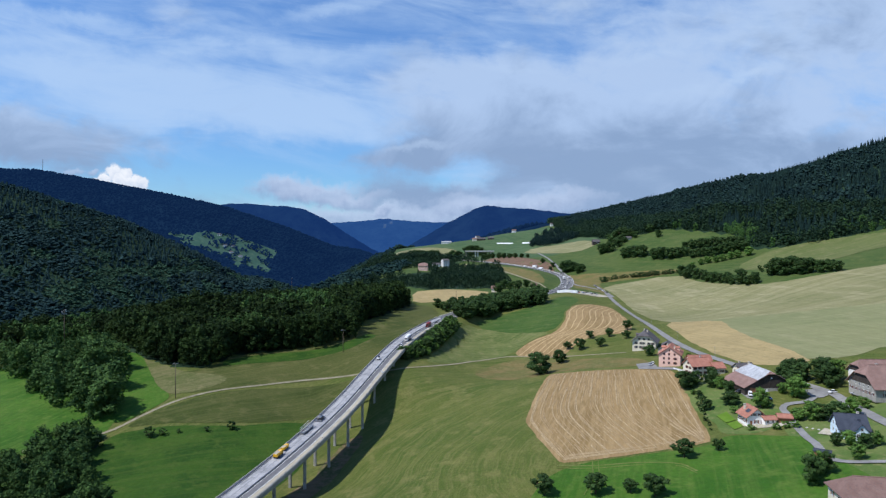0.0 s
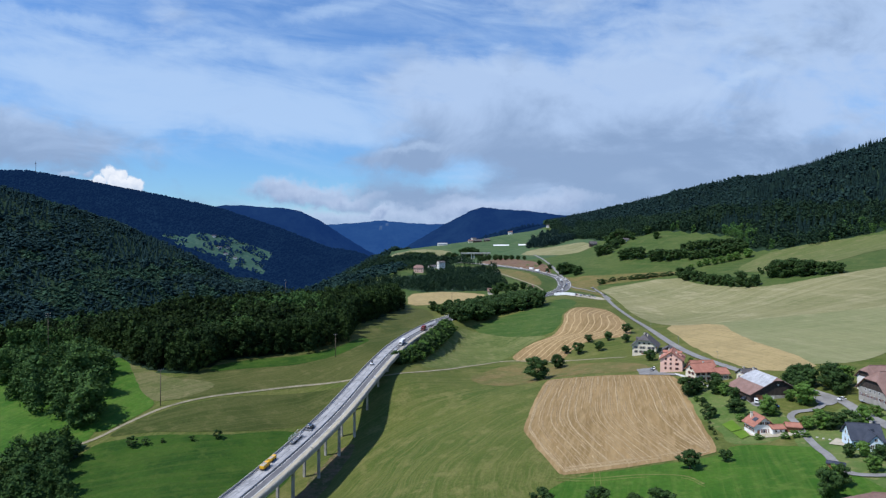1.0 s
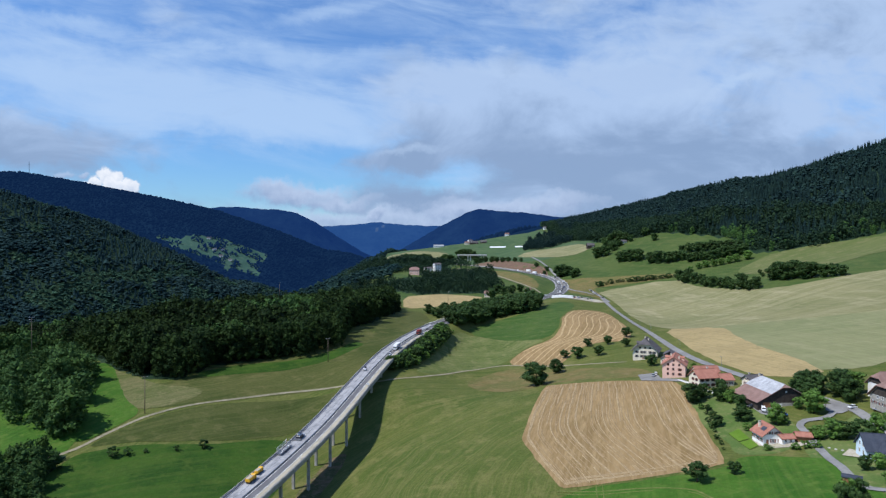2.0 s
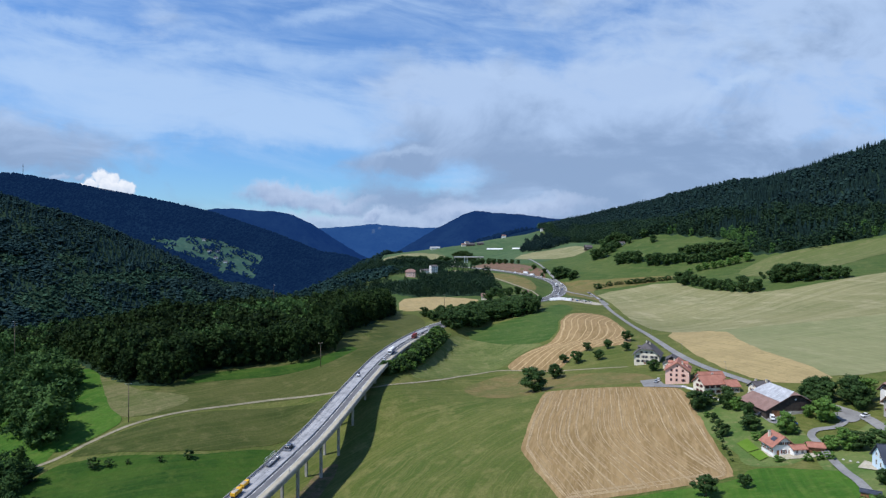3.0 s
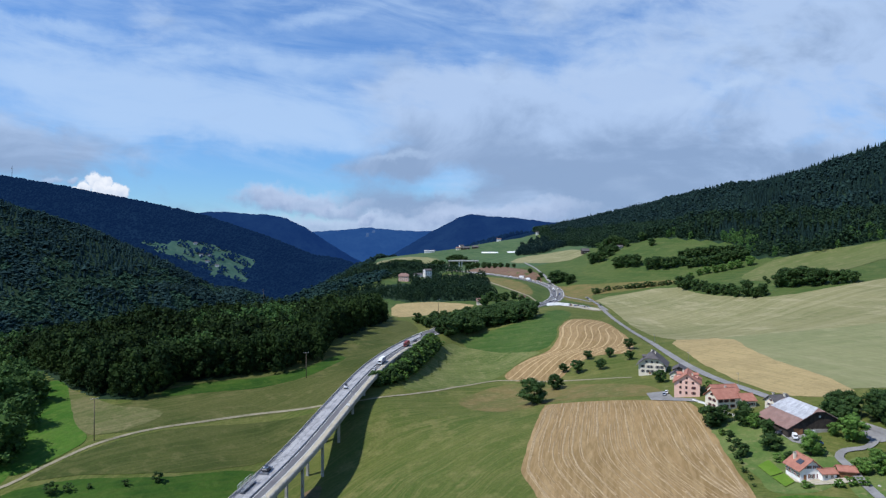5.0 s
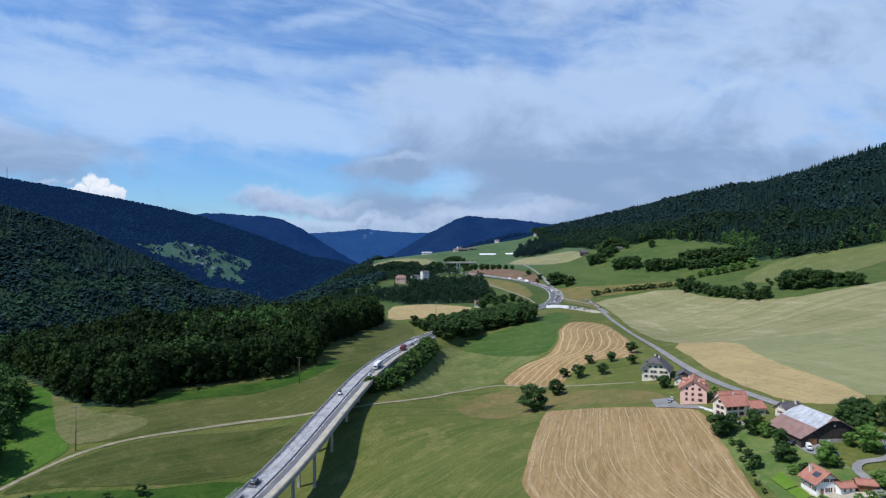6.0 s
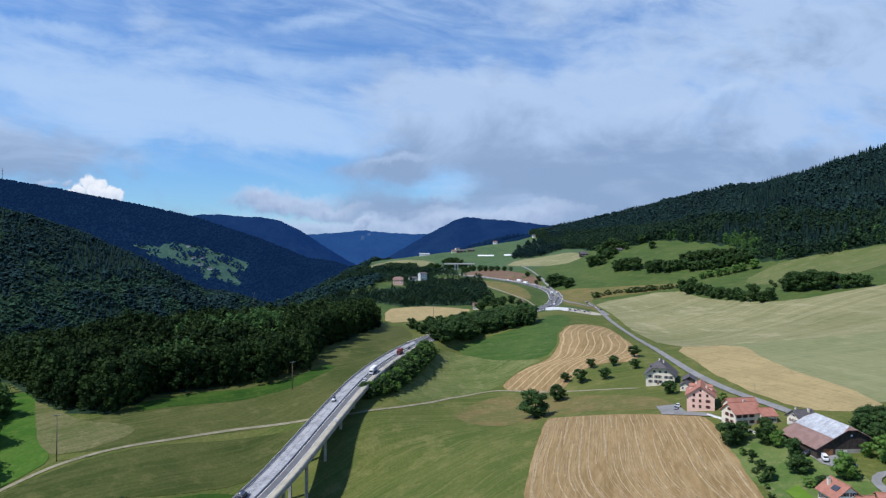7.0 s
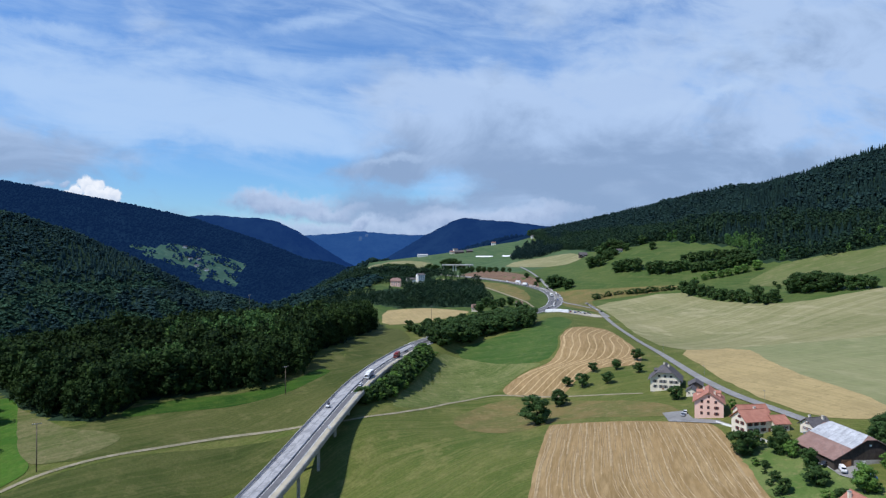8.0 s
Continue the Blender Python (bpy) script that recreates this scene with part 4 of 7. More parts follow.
def fan_rows(name, label, count, width, material, seed, gaps):
    """Straw rows of the main field: straight down from its upper edge, bent at the middle, fanning out to the lower edge."""
    pieces = []
    for k in range(count):
        f = (k + 0.5) / count + random.uniform(-0.25, 0.25) / count
        top, mid = Vector((73 + 61 * f, 424 - 46 * f)), Vector((43 + 82 * f, 322 + 4 * math.sin(f * 5)))
        low = Vector((50 + 62 * min(1.0, 0.02 + 1.28 * f), 258))
        line = smooth_line([(*(top * 1.2 - mid * 0.2), 0), (*top.lerp(mid, 0.5), 0), (*mid.lerp(top, 0.12), 0), (*mid.lerp(low, 0.12), 0), (*mid.lerp(low, 0.6), 0), (*low, 0)], 2.0)[:, :2]
        wob = np.array([[noise.noise(Vector((p * 0.06, q * 0.06, seed + k))), noise.noise(Vector((p * 0.3, q * 0.3, seed + k)))] for p, q in line])
        line[:, 0] += wob[:, 0] * 0.6 + wob[:, 1] * 0.25
        keep = inside(MAIN_FIELD, line[:, 0], line[:, 1]) & (np.array([noise.noise(Vector((p * 0.05, q * 0.035, seed + k * 1.7))) for p, q in line]) > gaps)
        for run in np.split(np.arange(len(line)), np.where(np.diff(keep.astype(int)) != 0)[0] + 1):
            if len(run) > 3 and keep[run[0]]:
                w = width * random.uniform(0.6, 1.4)
                pieces.append(ribbon(line[run], [(-w, 0.0), (-w * 0.4, 0.09), (w * 0.4, 0.09), (w, 0.0)], 0.15))
    tagged(part(name, mesh_of(name, *joined(pieces)), material), label, "straw", kind="stuff")


fan_rows("straw_rows", "pale straw rows lying on the stubble", 22, 0.30, STRAW, 3.0, -0.22)
fan_rows("straw_rows", "thin trampled straw between the rows", 66, 0.20, THIN_STRAW, 40.0, -0.02)
for edge in ([(74, 420), (60, 374), (44.5, 322), (43.5, 314), (50, 266), (53, 264.5)], [(50, 265), (82, 267), (112, 270), (117, 282)], [(52, 268), (82, 270), (108, 273)], [(133, 374), (129, 350), (115, 281)]):
    straw_rows("straw_rows", edge, [0.6, 2.6], (0.5, 0.4), MAIN_FIELD, 0.28, "pale straw left along the field's edge", STRAW, 0.2)
straw_rows("straw_rows", [(48, 508), (76, 546), (100, 558), (114, 590), (124, 632), (142, 672), (158, 700)], np.arange(3, 90, 6.0), (1.0, -0.22), [(139, 666), (160, 690), (180, 688), (175, 615), (161, 539), (150, 522), (131, 530), (110, 518), (92, 487), (78, 494), (57, 514), (77, 547), (101, 557), (115, 590), (124, 630)], 0.6, "pale curved straw rows lying on the stubble", BRIGHT_STRAW)

straw_rows("hay_rows", [(46, 258), (60, 254), (78, 252), (92, 246), (96, 236)], [0.0, 1.6], (0.3, 1.0), [(20, 160), (140, 190), (125, 276), (40, 262)], 0.35, "pale worn wheel tracks in the green meadow", TURNED_HAY, 0.3)
straw_rows("hay_rows", [(62, 262), (58, 246), (50, 228), (44, 205)], [0.0, 2.0], (1.0, 0.0), [(20, 160), (140, 190), (125, 276), (40, 262)], 0.3, "pale worn wheel tracks in the green meadow", TURNED_HAY, 0.3)


# ---- roads ----
strip("gravel_path", smooth_line([(-200, 300, 0), (-172, 322, 0), (-162, 341, 0), (-150, 361, 0), (-119, 391, 0), (-91, 414, 0), (-61, 426, 0), (-30, 431, 0), (4, 467, 0), (27, 495, 0), (54, 510, 0), (90, 486, 0), (118, 466, 0), (132, 455, 0)], 5), [-1.0, -0.35, 0.35, 1.0], 0.22, TRACK, "pale gravel farm track across the meadows", "path")
VILLAGE_ROAD = smooth_line([(206, 800, 0), (199, 730, 0), (193, 662, 0), (183, 580, 0), (175, 515, 0), (169, 455, 0), (166, 407, 0), (171, 363, 0), (181, 332, 0), (187, 304, 0), (184.5, 287, 0), (182.5, 272, 0), (179.5, 255, 0), (177, 235, 0), (176, 200, 0), (174, 150, 0)], 5)
strip("road_village", VILLAGE_ROAD, [-2.3, -0.8, 0.8, 2.3], 0.5, OLD_ASPHALT, "grey asphalt village road")
strip("road_lane", smooth_line([(182, 306, 0), (172, 298.6, 0), (163, 298.6, 0), (158.6, 295, 0), (157, 288, 0), (152, 272, 0), (147.4, 256, 0), (145.6, 247, 0), (142, 236, 0), (140, 227, 0), (142.5, 222, 0), (150, 217.5, 0), (162, 211, 0), (178, 204, 0)], 3), [-1.5, -0.5, 0.5, 1.5], 0.45, OLD_ASPHALT, "narrow pale asphalt lane between the houses")
strip("road_field_lane", smooth_line([(206, 862, 0), (207, 820, 0), (207, 770, 0)], 5), [-2.0, 0.0, 2.0], 0.5, OLD_ASPHALT, "narrow lane with parked cars")
strip("road_slip", smooth_line([(40, 1210, 0), (79, 1128, 0), (103, 990, 0), (130, 880, 0), (140, 850, 0)], 8), [-1.7, 0.0, 1.7], 0.7, TRACK, "pale site track below the motorway")
strip("road_upper", smooth_line([(200, 1330, 0), (196, 1194, 0), (189, 1060, 0), (190, 1000, 0), (185, 930, 0), (183, 892, 0), (190, 856, 0), (203, 826, 0)], 8), [-1.8, 0.0, 1.8], 0.55, OLD_ASPHALT, "narrow road over the cutting")
drape("yard_grey_house", [(123, 403), (133, 401), (131, 386), (140, 378), (139, 373), (120, 387)], OLD_ASPHALT, "grey paved yard by the pink house", 0.4, step=4, category="yard", soft=0)
drape("yard_farm", [(178, 313), (186, 313), (186, 303), (180, 300), (176, 304)], OLD_ASPHALT, "pale paved farm yard", 0.35, step=4, category="yard", soft=1)
drape("yard_barn", [(150, 322), (158, 315), (160, 305), (150, 308)], OLD_ASPHALT, "paved yard before the barn", 0.35, step=4, category="yard", soft=1)
drape("works_yard", [(148, 800), (166, 822), (186, 806), (203, 776), (196, 764), (172, 784)], GRAVEL, "pale gravel site yard of the roadworks", 0.45, step=5, category="yard", soft=1)

# the motorway on the ground, round the bend
BEND = MOTORWAY[[i for i, p in enumerate(MOTORWAY) if p[1] > 600]]
motorway = strip("road_motorway", BEND, [-9.5, -5, 0, 5, 9.5], 0.25, ASPHALT, "dark asphalt motorway curving up the valley")
strip("road_line", BEND, [-8.6, -8.2], 0.30, WHITE_PAINT, parent=motorway, level=True)
strip("road_line", BEND, [8.2, 8.6], 0.30, WHITE_PAINT, parent=motorway, level=True)
strip("road_line", BEND, [-0.9, -0.6], 0.30, WHITE_PAINT, parent=motorway, level=True)
strip("median", BEND, [(0.4, 0), (0.5, 0.8), (0.9, 0.8), (1.0, 0)], 0.2, CONCRETE, parent=motorway, level=True, label="concrete median barrier")

# ---- the viaduct ----
DECK = MOTORWAY[[i for i, p in enumerate(MOTORWAY) if p[1] < 612]]
viaduct = thing("viaduct", pose(0, 0, 0), "long curved concrete road viaduct on paired piers", "bridge")


def sweep(name, outline, material, label="", line=DECK):
    """A closed cross-section (across, up) drawn along the deck."""
    verts, faces = ribbon(line, list(outline) + [outline[0]], 0.0, True)
    return part(name, mesh_of(name, verts, faces), material, viaduct, label)


LEFT, RIGHT = -6.8, 8.5
sweep("girder", [(LEFT, -0.05), (LEFT, -0.45), (-3.4, -0.75), (-2.9, -2.5), (4.5, -2.5), (5.1, -0.75), (RIGHT, -0.45), (RIGHT, -0.05)], CONCRETE, "grey concrete box girder")
sweep("milled_lane", [(-6.2, -0.03), (-6.2, 0.06), (0.9, 0.06), (0.9, -0.03)], MILLED, "pale milled carriageway under repair")
sweep("asphalt_lane", [(1.5, -0.03), (1.5, 0.10), (5.3, 0.10), (5.3, -0.03)], ASPHALT, "dark asphalt carriageway in use")
sweep("shoulder", [(5.3, -0.03), (5.3, 0.08), (8.0, 0.08), (8.0, -0.03)], BEIGE_EDGE, "dusty beige hard shoulder")
sweep("parapet", [(8.0, -0.1), (8.0, 0.55), (8.3, 0.55), (8.6, 0.1), (8.6, -1.5), (8.3, -1.5)], CONCRETE, "beige concrete parapet")
sweep("parapet", [(-6.3, -0.1), (-6.3, 0.85), (-6.55, 0.85), (-6.85, 0.1), (-6.85, -1.5), (-6.55, -1.5)], CONCRETE, "beige concrete parapet")
sweep("guardrail", [(1.05, 0.35), (1.05, 0.75), (1.35, 0.75), (1.35, 0.35)], STEEL, "dark steel guardrail between the lanes")
sweep("median_kerb", [(0.9, -0.03), (0.95, 0.28), (1.45, 0.28), (1.5, -0.03)], CONCRETE)
sweep("guardrail", [(-5.9, 0.55), (-5.9, 0.9), (-5.7, 0.9), (-5.7, 0.55)], STEEL)
sweep("hand_rail", [(8.32, 1.0), (8.32, 1.1), (8.42, 1.1), (8.42, 1.0)], STEEL, "slim steel hand rail")
sweep("lane_line", [(1.75, 0.08), (1.75, 0.12), (1.95, 0.12), (1.95, 0.08)], WHITE_PAINT)
sweep("lane_line", [(5.0, 0.08), (5.0, 0.12), (5.2, 0.12), (5.2, 0.08)], WHITE_PAINT)
sweep("joint_strip", [(-2.55, 0.05), (-2.55, 0.075), (-2.4, 0.075), (-2.4, 0.05)], ASPHALT, "dark seam between the milled lanes")


def deck_at(y):
    """The deck's middle, its run and its right-hand side at a place along it."""
    i = int(np.argmin(np.abs(DECK[:, 1] - y)))
    a, b = DECK[max(i - 1, 0)], DECK[min(i + 1, len(DECK) - 1)]
    run = Vector((b - a)).normalized()
    f = (y - DECK[i, 1]) / run.y
    return Vector(DECK[i]) + run * f, run, Vector((run.y, -run.x, 0)).normalized()


for y in (132, 158, 184, 210, 235, 260, 285, 310, 335, 360, 386, 412, 438):
    mid, run, side = deck_at(y)
    for across in (-2.9, 4.4):
        foot = mid + side * across
        bm = bmesh.new()
        top = mid.z - 2.45
        low = height(foot.x, foot.y) - 1.0
        if top - low < 1.5:
            continue
        box(bm, -0.62, 0.62, -0.55, 0.55, low - mid.z, top - mid.z, 0.12)
        ob = part("pier", bm, CONCRETE, viaduct)
        ob.matrix_basis = Matrix.Translation((foot.x, foot.y, mid.z)) @ pose(0, 0, 0, 0, 0, math.degrees(math.atan2(side.y, side.x)))
    bm = boxes((-3.6, 5.1, -0.7, 0.7, -3.0, -2.4))
    ob = part("pier_cap", bm, CONCRETE, viaduct)
    ob.matrix_basis = Matrix.Translation(mid) @ pose(0, 0, 0, 0, 0, math.degrees(math.atan2(side.y, side.x)))
POST = mesh_of("post", *ribbon(np.array([(0, 0, 0), (0, 0.12, 0)], float), [(-0.06, 0), (-0.06, 0.9), (0.06, 0.9), (0.06, 0)], 0, True))
for k in range(0, len(DECK), 1):
    if DECK[k, 1] > 180:
        mid, run, side = Vector(DECK[k]), None, None
        mid, run, side = deck_at(float(DECK[k, 1]))
        for across in (1.2, -5.8, 8.37):
            ob = part("rail_post", POST, STEEL, viaduct)
            ob.matrix_basis = Matrix.Translation(mid + side * across) @ pose(0, 0, 0, 0, 0, math.degrees(math.atan2(side.y, side.x)))
drape("earth_track", [(-78, 250), (-62, 246), (-57, 268), (-54, 284), (-50, 300), (-46, 322), (-43, 340), (-45, 352), (-52, 344), (-55, 326), (-60, 312), (-60, 296), (-67, 284), (-68, 266)], TRODDEN, "trodden earth and dry grass under the viaduct", 0.15, step=5, category="track", soft=3)


# ---- trees ----
rng = np.random.default_rng(7)
BALL = np.array([(0, 0, 1)] + [(0.894 * math.cos(a * 1.2566), 0.894 * math.sin(a * 1.2566), 0.447) for a in range(5)]
                + [(0.894 * math.cos((a + 0.5) * 1.2566), 0.894 * math.sin((a + 0.5) * 1.2566), -0.447) for a in range(5)] + [(0, 0, -1)])
BALL_FACES = np.array([(0, 1 + a, 1 + (a + 1) % 5) for a in range(5)] + [(1 + a, 6 + a, 1 + (a + 1) % 5) for a in range(5)]
                      + [(1 + (a + 1) % 5, 6 + a, 6 + (a + 1) % 5) for a in range(5)] + [(11, 6 + (a + 1) % 5, 6 + a) for a in range(5)])


def leaf_cards(centres, out, size):
    """Small leaf-clump triangles at the centres, facing outwards, each turned its own way."""
    n = len(centres)
    normal = out + rng.normal(0, 0.42, (n, 3))
    normal /= np.linalg.norm(normal, axis=1)[:, None]
    a = np.cross(normal, rng.normal(0, 1, (n, 3)))
    a /= np.linalg.norm(a, axis=1)[:, None]
    b = np.cross(normal, a)
    s = size * rng.uniform(0.6, 1.35, (n, 1))
    verts = np.stack([centres + a * s, centres - a * s * 0.5 + b * s * 0.8, centres - a * s * 0.5 - b * s * 0.8], 1).reshape(-1, 3)
    return verts, np.arange(3 * n).reshape(-1, 3)


def crown_shape(lumps, cards, size, low=0.22, wide=0.40, pointed=0.0):
    """A crown for a tree of height 1: uneven lumps of foliage, each with a solid heart and loose leaf clumps round it."""
    pieces = []
    for k in range(lumps):
        f = (k + 0.5) / lumps
        level = low + (0.86 - low) * f
        room = wide * (math.sin(math.pi * min(1, (0.25 + 0.75 * (1 - f)) ** (1 + pointed))) * 0.75 + 0.2) * (1 - 0.45 * f)
        angle = k * 2.4 + rng.uniform(-0.6, 0.6)
        reach = room * rng.uniform(0.25, 0.85)
        c = np.array([reach * math.cos(angle), reach * math.sin(angle), level + rng.uniform(-0.05, 0.05)])
        r = rng.uniform(0.085, 0.165) * (1 - 0.2 * f) * (1.3 if lumps < 12 else 1.0)
        squash = np.array([1.08, 1.08, 0.86])
        heart = c + BALL * squash * r * 0.84 * rng.uniform(0.8, 1.15, (12, 1))
        pieces.append((heart, BALL_FACES))
        d = rng.normal(0, 1, (cards, 3))
        d[:, 2] = d[:, 2] * 0.9 + 0.25
        d /= np.linalg.norm(d, axis=1)[:, None]
        pieces.append(leaf_cards(c + d * squash * r * rng.uniform(0.82, 1.15, (cards, 1)), d, size))
    return joined(pieces)


def spruce_shape(tiers, sides, wide=0.17):
    """A spruce of height 1: ragged drooping whorls."""
    pieces = []
    for k in range(tiers):
        f = k / tiers
        z0, z1 = 0.08 + 0.80 * f, min(1.0, 0.08 + 0.80 * f + 1.7 / tiers)
        r = wide * (1 - f) ** 0.85 + 0.012
        a = np.arange(sides) * math.tau / sides + rng.uniform(0, 6)
        ring = np.column_stack([np.cos(a), np.sin(a), np.zeros(sides)]) * (r * rng.uniform(0.65, 1.2, (sides, 1)))
        ring[:, 2] = z0 - rng.uniform(0, 0.05, sides)
        verts = np.vstack([ring, [(0, 0, z1)]])
        pieces.append((verts, np.array([(i, (i + 1) % sides, sides) for i in range(sides)])))
    return joined(pieces)


OCTA = np.array([(1, 0, 0), (-1, 0, 0), (0, 1, 0), (0, -1, 0), (0, 0, 1), (0, 0, -1)], float)
OCTA_FACES = np.array([(0, 2, 4), (2, 1, 4), (1, 3, 4), (3, 0, 4), (2, 0, 5), (1, 2, 5), (3, 1, 5), (0, 3, 5)])


def clump_shape():
    """A far round tree top: a few rough lumps under a ragged coat of leaf clumps."""
    pieces = []
    for k in range(4):
        c = np.array([*rng.normal(0, 0.12, 2), 0.34 + 0.14 * k])
        r = rng.uniform(0.17, 0.25) * (1 - 0.14 * k)
        pieces.append((c + OCTA * (r, r, r * 1.15) * rng.uniform(0.7, 1.2, (6, 1)), OCTA_FACES))
        d = rng.normal(0, 1, (9, 3))
        d[:, 2] = np.abs(d[:, 2]) * 0.9
        d /= np.linalg.norm(d, axis=1)[:, None]
        pieces.append(leaf_cards(c + d * r * rng.uniform(0.7, 1.15, (9, 1)), d, 0.075))
    return joined(pieces)


def wood_crown(lumps, cards, size, heart=0.72):
    """The crown of a tree in a closed wood, height 1: an upright, ragged dome of many small leaf clumps that reaches far down."""
    pieces = []
    lean = rng.normal(0, 0.03, 2)
    for k in range(lumps):
        f = (k + rng.uniform(0.2, 0.8)) / lumps
        level = 0.10 + 0.82 * f
        room = 0.27 * math.sqrt(max(0.03, 1 - ((f - 0.38) / 0.64) ** 2))
        angle = k * 2.4 + rng.uniform(-0.5, 0.5)
        reach = room * rng.uniform(0.45, 1.0)
        c = np.array([reach * math.cos(angle) + lean[0] * f, reach * math.sin(angle) + lean[1] * f, level])
        r = rng.uniform(0.07, 0.14)
        squash = np.array([1.0, 1.0, 1.25])
        pieces.append((c + OCTA * squash * r * heart * rng.uniform(0.7, 1.2, (6, 1)), OCTA_FACES))
        d = rng.normal(0, 1, (cards, 3))
        d[:, 2] = d[:, 2] * 0.9 + 0.3
        d /= np.linalg.norm(d, axis=1)[:, None]
        pieces.append(leaf_cards(c + d * squash * r * rng.uniform(0.65, 1.3, (cards, 1)), d, size))
    return joined(pieces)


def tiny_shape():
    """A tree top kilometres off: one rough tuft."""
    return np.array((0, 0, 0.5)) + BALL * (0.32, 0.32, 0.52) * rng.uniform(0.7, 1.25, (12, 1)), BALL_FACES


EDGE_SHAPES = [wood_crown(18, 36, 0.034) for _ in range(8)]
WOODLAND_SHAPES = [wood_crown(12, 19, 0.048) for _ in range(8)]
MIDDLE_SHAPES = [wood_crown(9, 13, 0.058, 0.8) for _ in range(8)]
CLUMP_SHAPES = [clump_shape() for _ in range(8)]
TINY_SHAPES = [tiny_shape() for _ in range(6)]
SPRUCE_SHAPES = [spruce_shape(8, 7, 0.17) for _ in range(6)]


def scatter(outline, spacing, gaps=0.0, avoid=()):
    """Uneven places inside an outline, at about that spacing."""
    xs, ys = [p[0] for p in outline], [p[1] for p in outline]
    gx, gy = np.meshgrid(np.arange(min(xs), max(xs), spacing), np.arange(min(ys), max(ys), spacing))
    gx[1::2] += spacing / 2
    x = gx.ravel() + rng.uniform(-0.42, 0.42, gx.size) * spacing
    y = gy.ravel() + rng.uniform(-0.42, 0.42, gy.size) * spacing
    keep = inside(outline, x, y) & (rng.random(x.size) >= gaps)
    for other in avoid:
        keep &= ~inside(other, x, y)
    return x[keep], y[keep]


def forest(name, label, x, y, shapes, tall, material, wide=(0.9, 1.25), sink=0.4):
    """Many trees as one mesh: a shape for each place, at its own height, girth and turn."""
    if not len(x):
        return
    z = ground_z(x, y) - sink
    h = rng.uniform(*tall, len(x)) * (1.0 + 0.38 * np.array([noise.noise(Vector((a / 45, b / 45, 3.3))) for a, b in zip(x, y)]))
    g, turn, which = rng.uniform(*wide, len(x)), rng.uniform(0, math.tau, len(x)), rng.integers(0, len(shapes), len(x))
    pieces = []
    for k, (sv, sf) in enumerate(shapes):
        i = np.where(which == k)[0]
        if not len(i):
            continue
        c, s = np.cos(turn[i])[:, None], np.sin(turn[i])[:, None]
        px = (sv[None, :, 0] * c - sv[None, :, 1] * s) * (h[i] * g[i])[:, None] + x[i][:, None]
        py = (sv[None, :, 0] * s + sv[None, :, 1] * c) * (h[i] * g[i])[:, None] + y[i][:, None]
        pz = sv[None, :, 2] * h[i][:, None] + z[i][:, None]
        faces = (sf[None] + (np.arange(len(i)) * len(sv))[:, None, None]).reshape(-1, 3)
        pieces.append((np.stack([px, py, pz], -1).reshape(-1, 3), faces))
    me = mesh_of(name, *joined(pieces))
    tagged(part(name, me, material), label, "forest", kind="stuff")


def rim_distance(outline, x, y):
    """How far places lie from an outline."""
    best = np.full(len(x), 1e9)
    for (ax, ay), (bx, by) in zip(outline, outline[1:] + outline[:1]):
        dx, dy = bx - ax, by - ay
        k = np.clip(((x - ax) * dx + (y - ay) * dy) / (dx * dx + dy * dy), 0, 1)
        best = np.minimum(best, np.hypot(x - ax - k * dx, y - ay - k * dy))
    return best


def woods_noise(x, y, size, seed):
    return np.array([noise.noise(Vector((a / size, b / size, seed))) for a, b in zip(x, y)])


x, y = scatter(FOREST_WEST, 7.6)
edge = (rim_distance(FOREST_WEST, x, y) < 22) & (x > -260) & (y < 780)
core = ~edge & (y < 740) & (x > -420)
fresh = (woods_noise(x, y, 60, 4.4) + rng.uniform(-0.35, 0.35, len(x)) > 0.24) & core
forest("forest", "tall dark broadleaf trees along the forest edge", x[edge], y[edge], EDGE_SHAPES, (16, 27), LEAF_WOOD_SHADED, wide=(0.8, 1.2))
forest("forest", "dense dark green broadleaf forest on a knoll", x[core & ~fresh], y[core & ~fresh], WOODLAND_SHAPES, (16, 26), LEAF_WOOD_SHADED, wide=(0.85, 1.25))
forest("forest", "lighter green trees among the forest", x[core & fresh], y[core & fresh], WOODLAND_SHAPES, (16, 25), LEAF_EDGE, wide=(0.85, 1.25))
forest("forest", "broadleaf forest behind the knoll", x[~edge & ~core], y[~edge & ~core], CLUMP_SHAPES, (15, 25), LEAF_WOOD_SHADED, wide=(1.0, 1.5))
forest("forest", "rounded broadleaf copse between pastures", *scatter(COPSE_MEADOW, 9.4, 0.05), EDGE_SHAPES, (9, 20), LEAF_EDGE, wide=(1.0, 1.5))
x, y = scatter(COPSE_LOW, 6.3)
seen = (x > -232) & (y > 212)
forest("forest", "leafy wood at the foot of the meadows", x[seen], y[seen], EDGE_SHAPES, (6, 13), LEAF_EDGE, wide=(0.95, 1.5))
forest("forest", "leafy wood going on down the slope", x[~seen], y[~seen], MIDDLE_SHAPES, (6, 13), LEAF_EDGE, wide=(0.95, 1.5))
HOUSE_GAP = [(-56, 1080), (-18, 1080), (-18, 960), (-48, 960)]
GRASS_GAP = [(-76, 975), (-51, 1030), (-42, 996), (-67, 950)]
forest("forest", "mixed wood along the valley side", *scatter(WOOD_VALLEY, 8.0, 0.10, avoid=(HOUSE_GAP, GRASS_GAP)), WOODLAND_SHAPES, (4, 15), LEAF_HILL, wide=(0.95, 1.4))
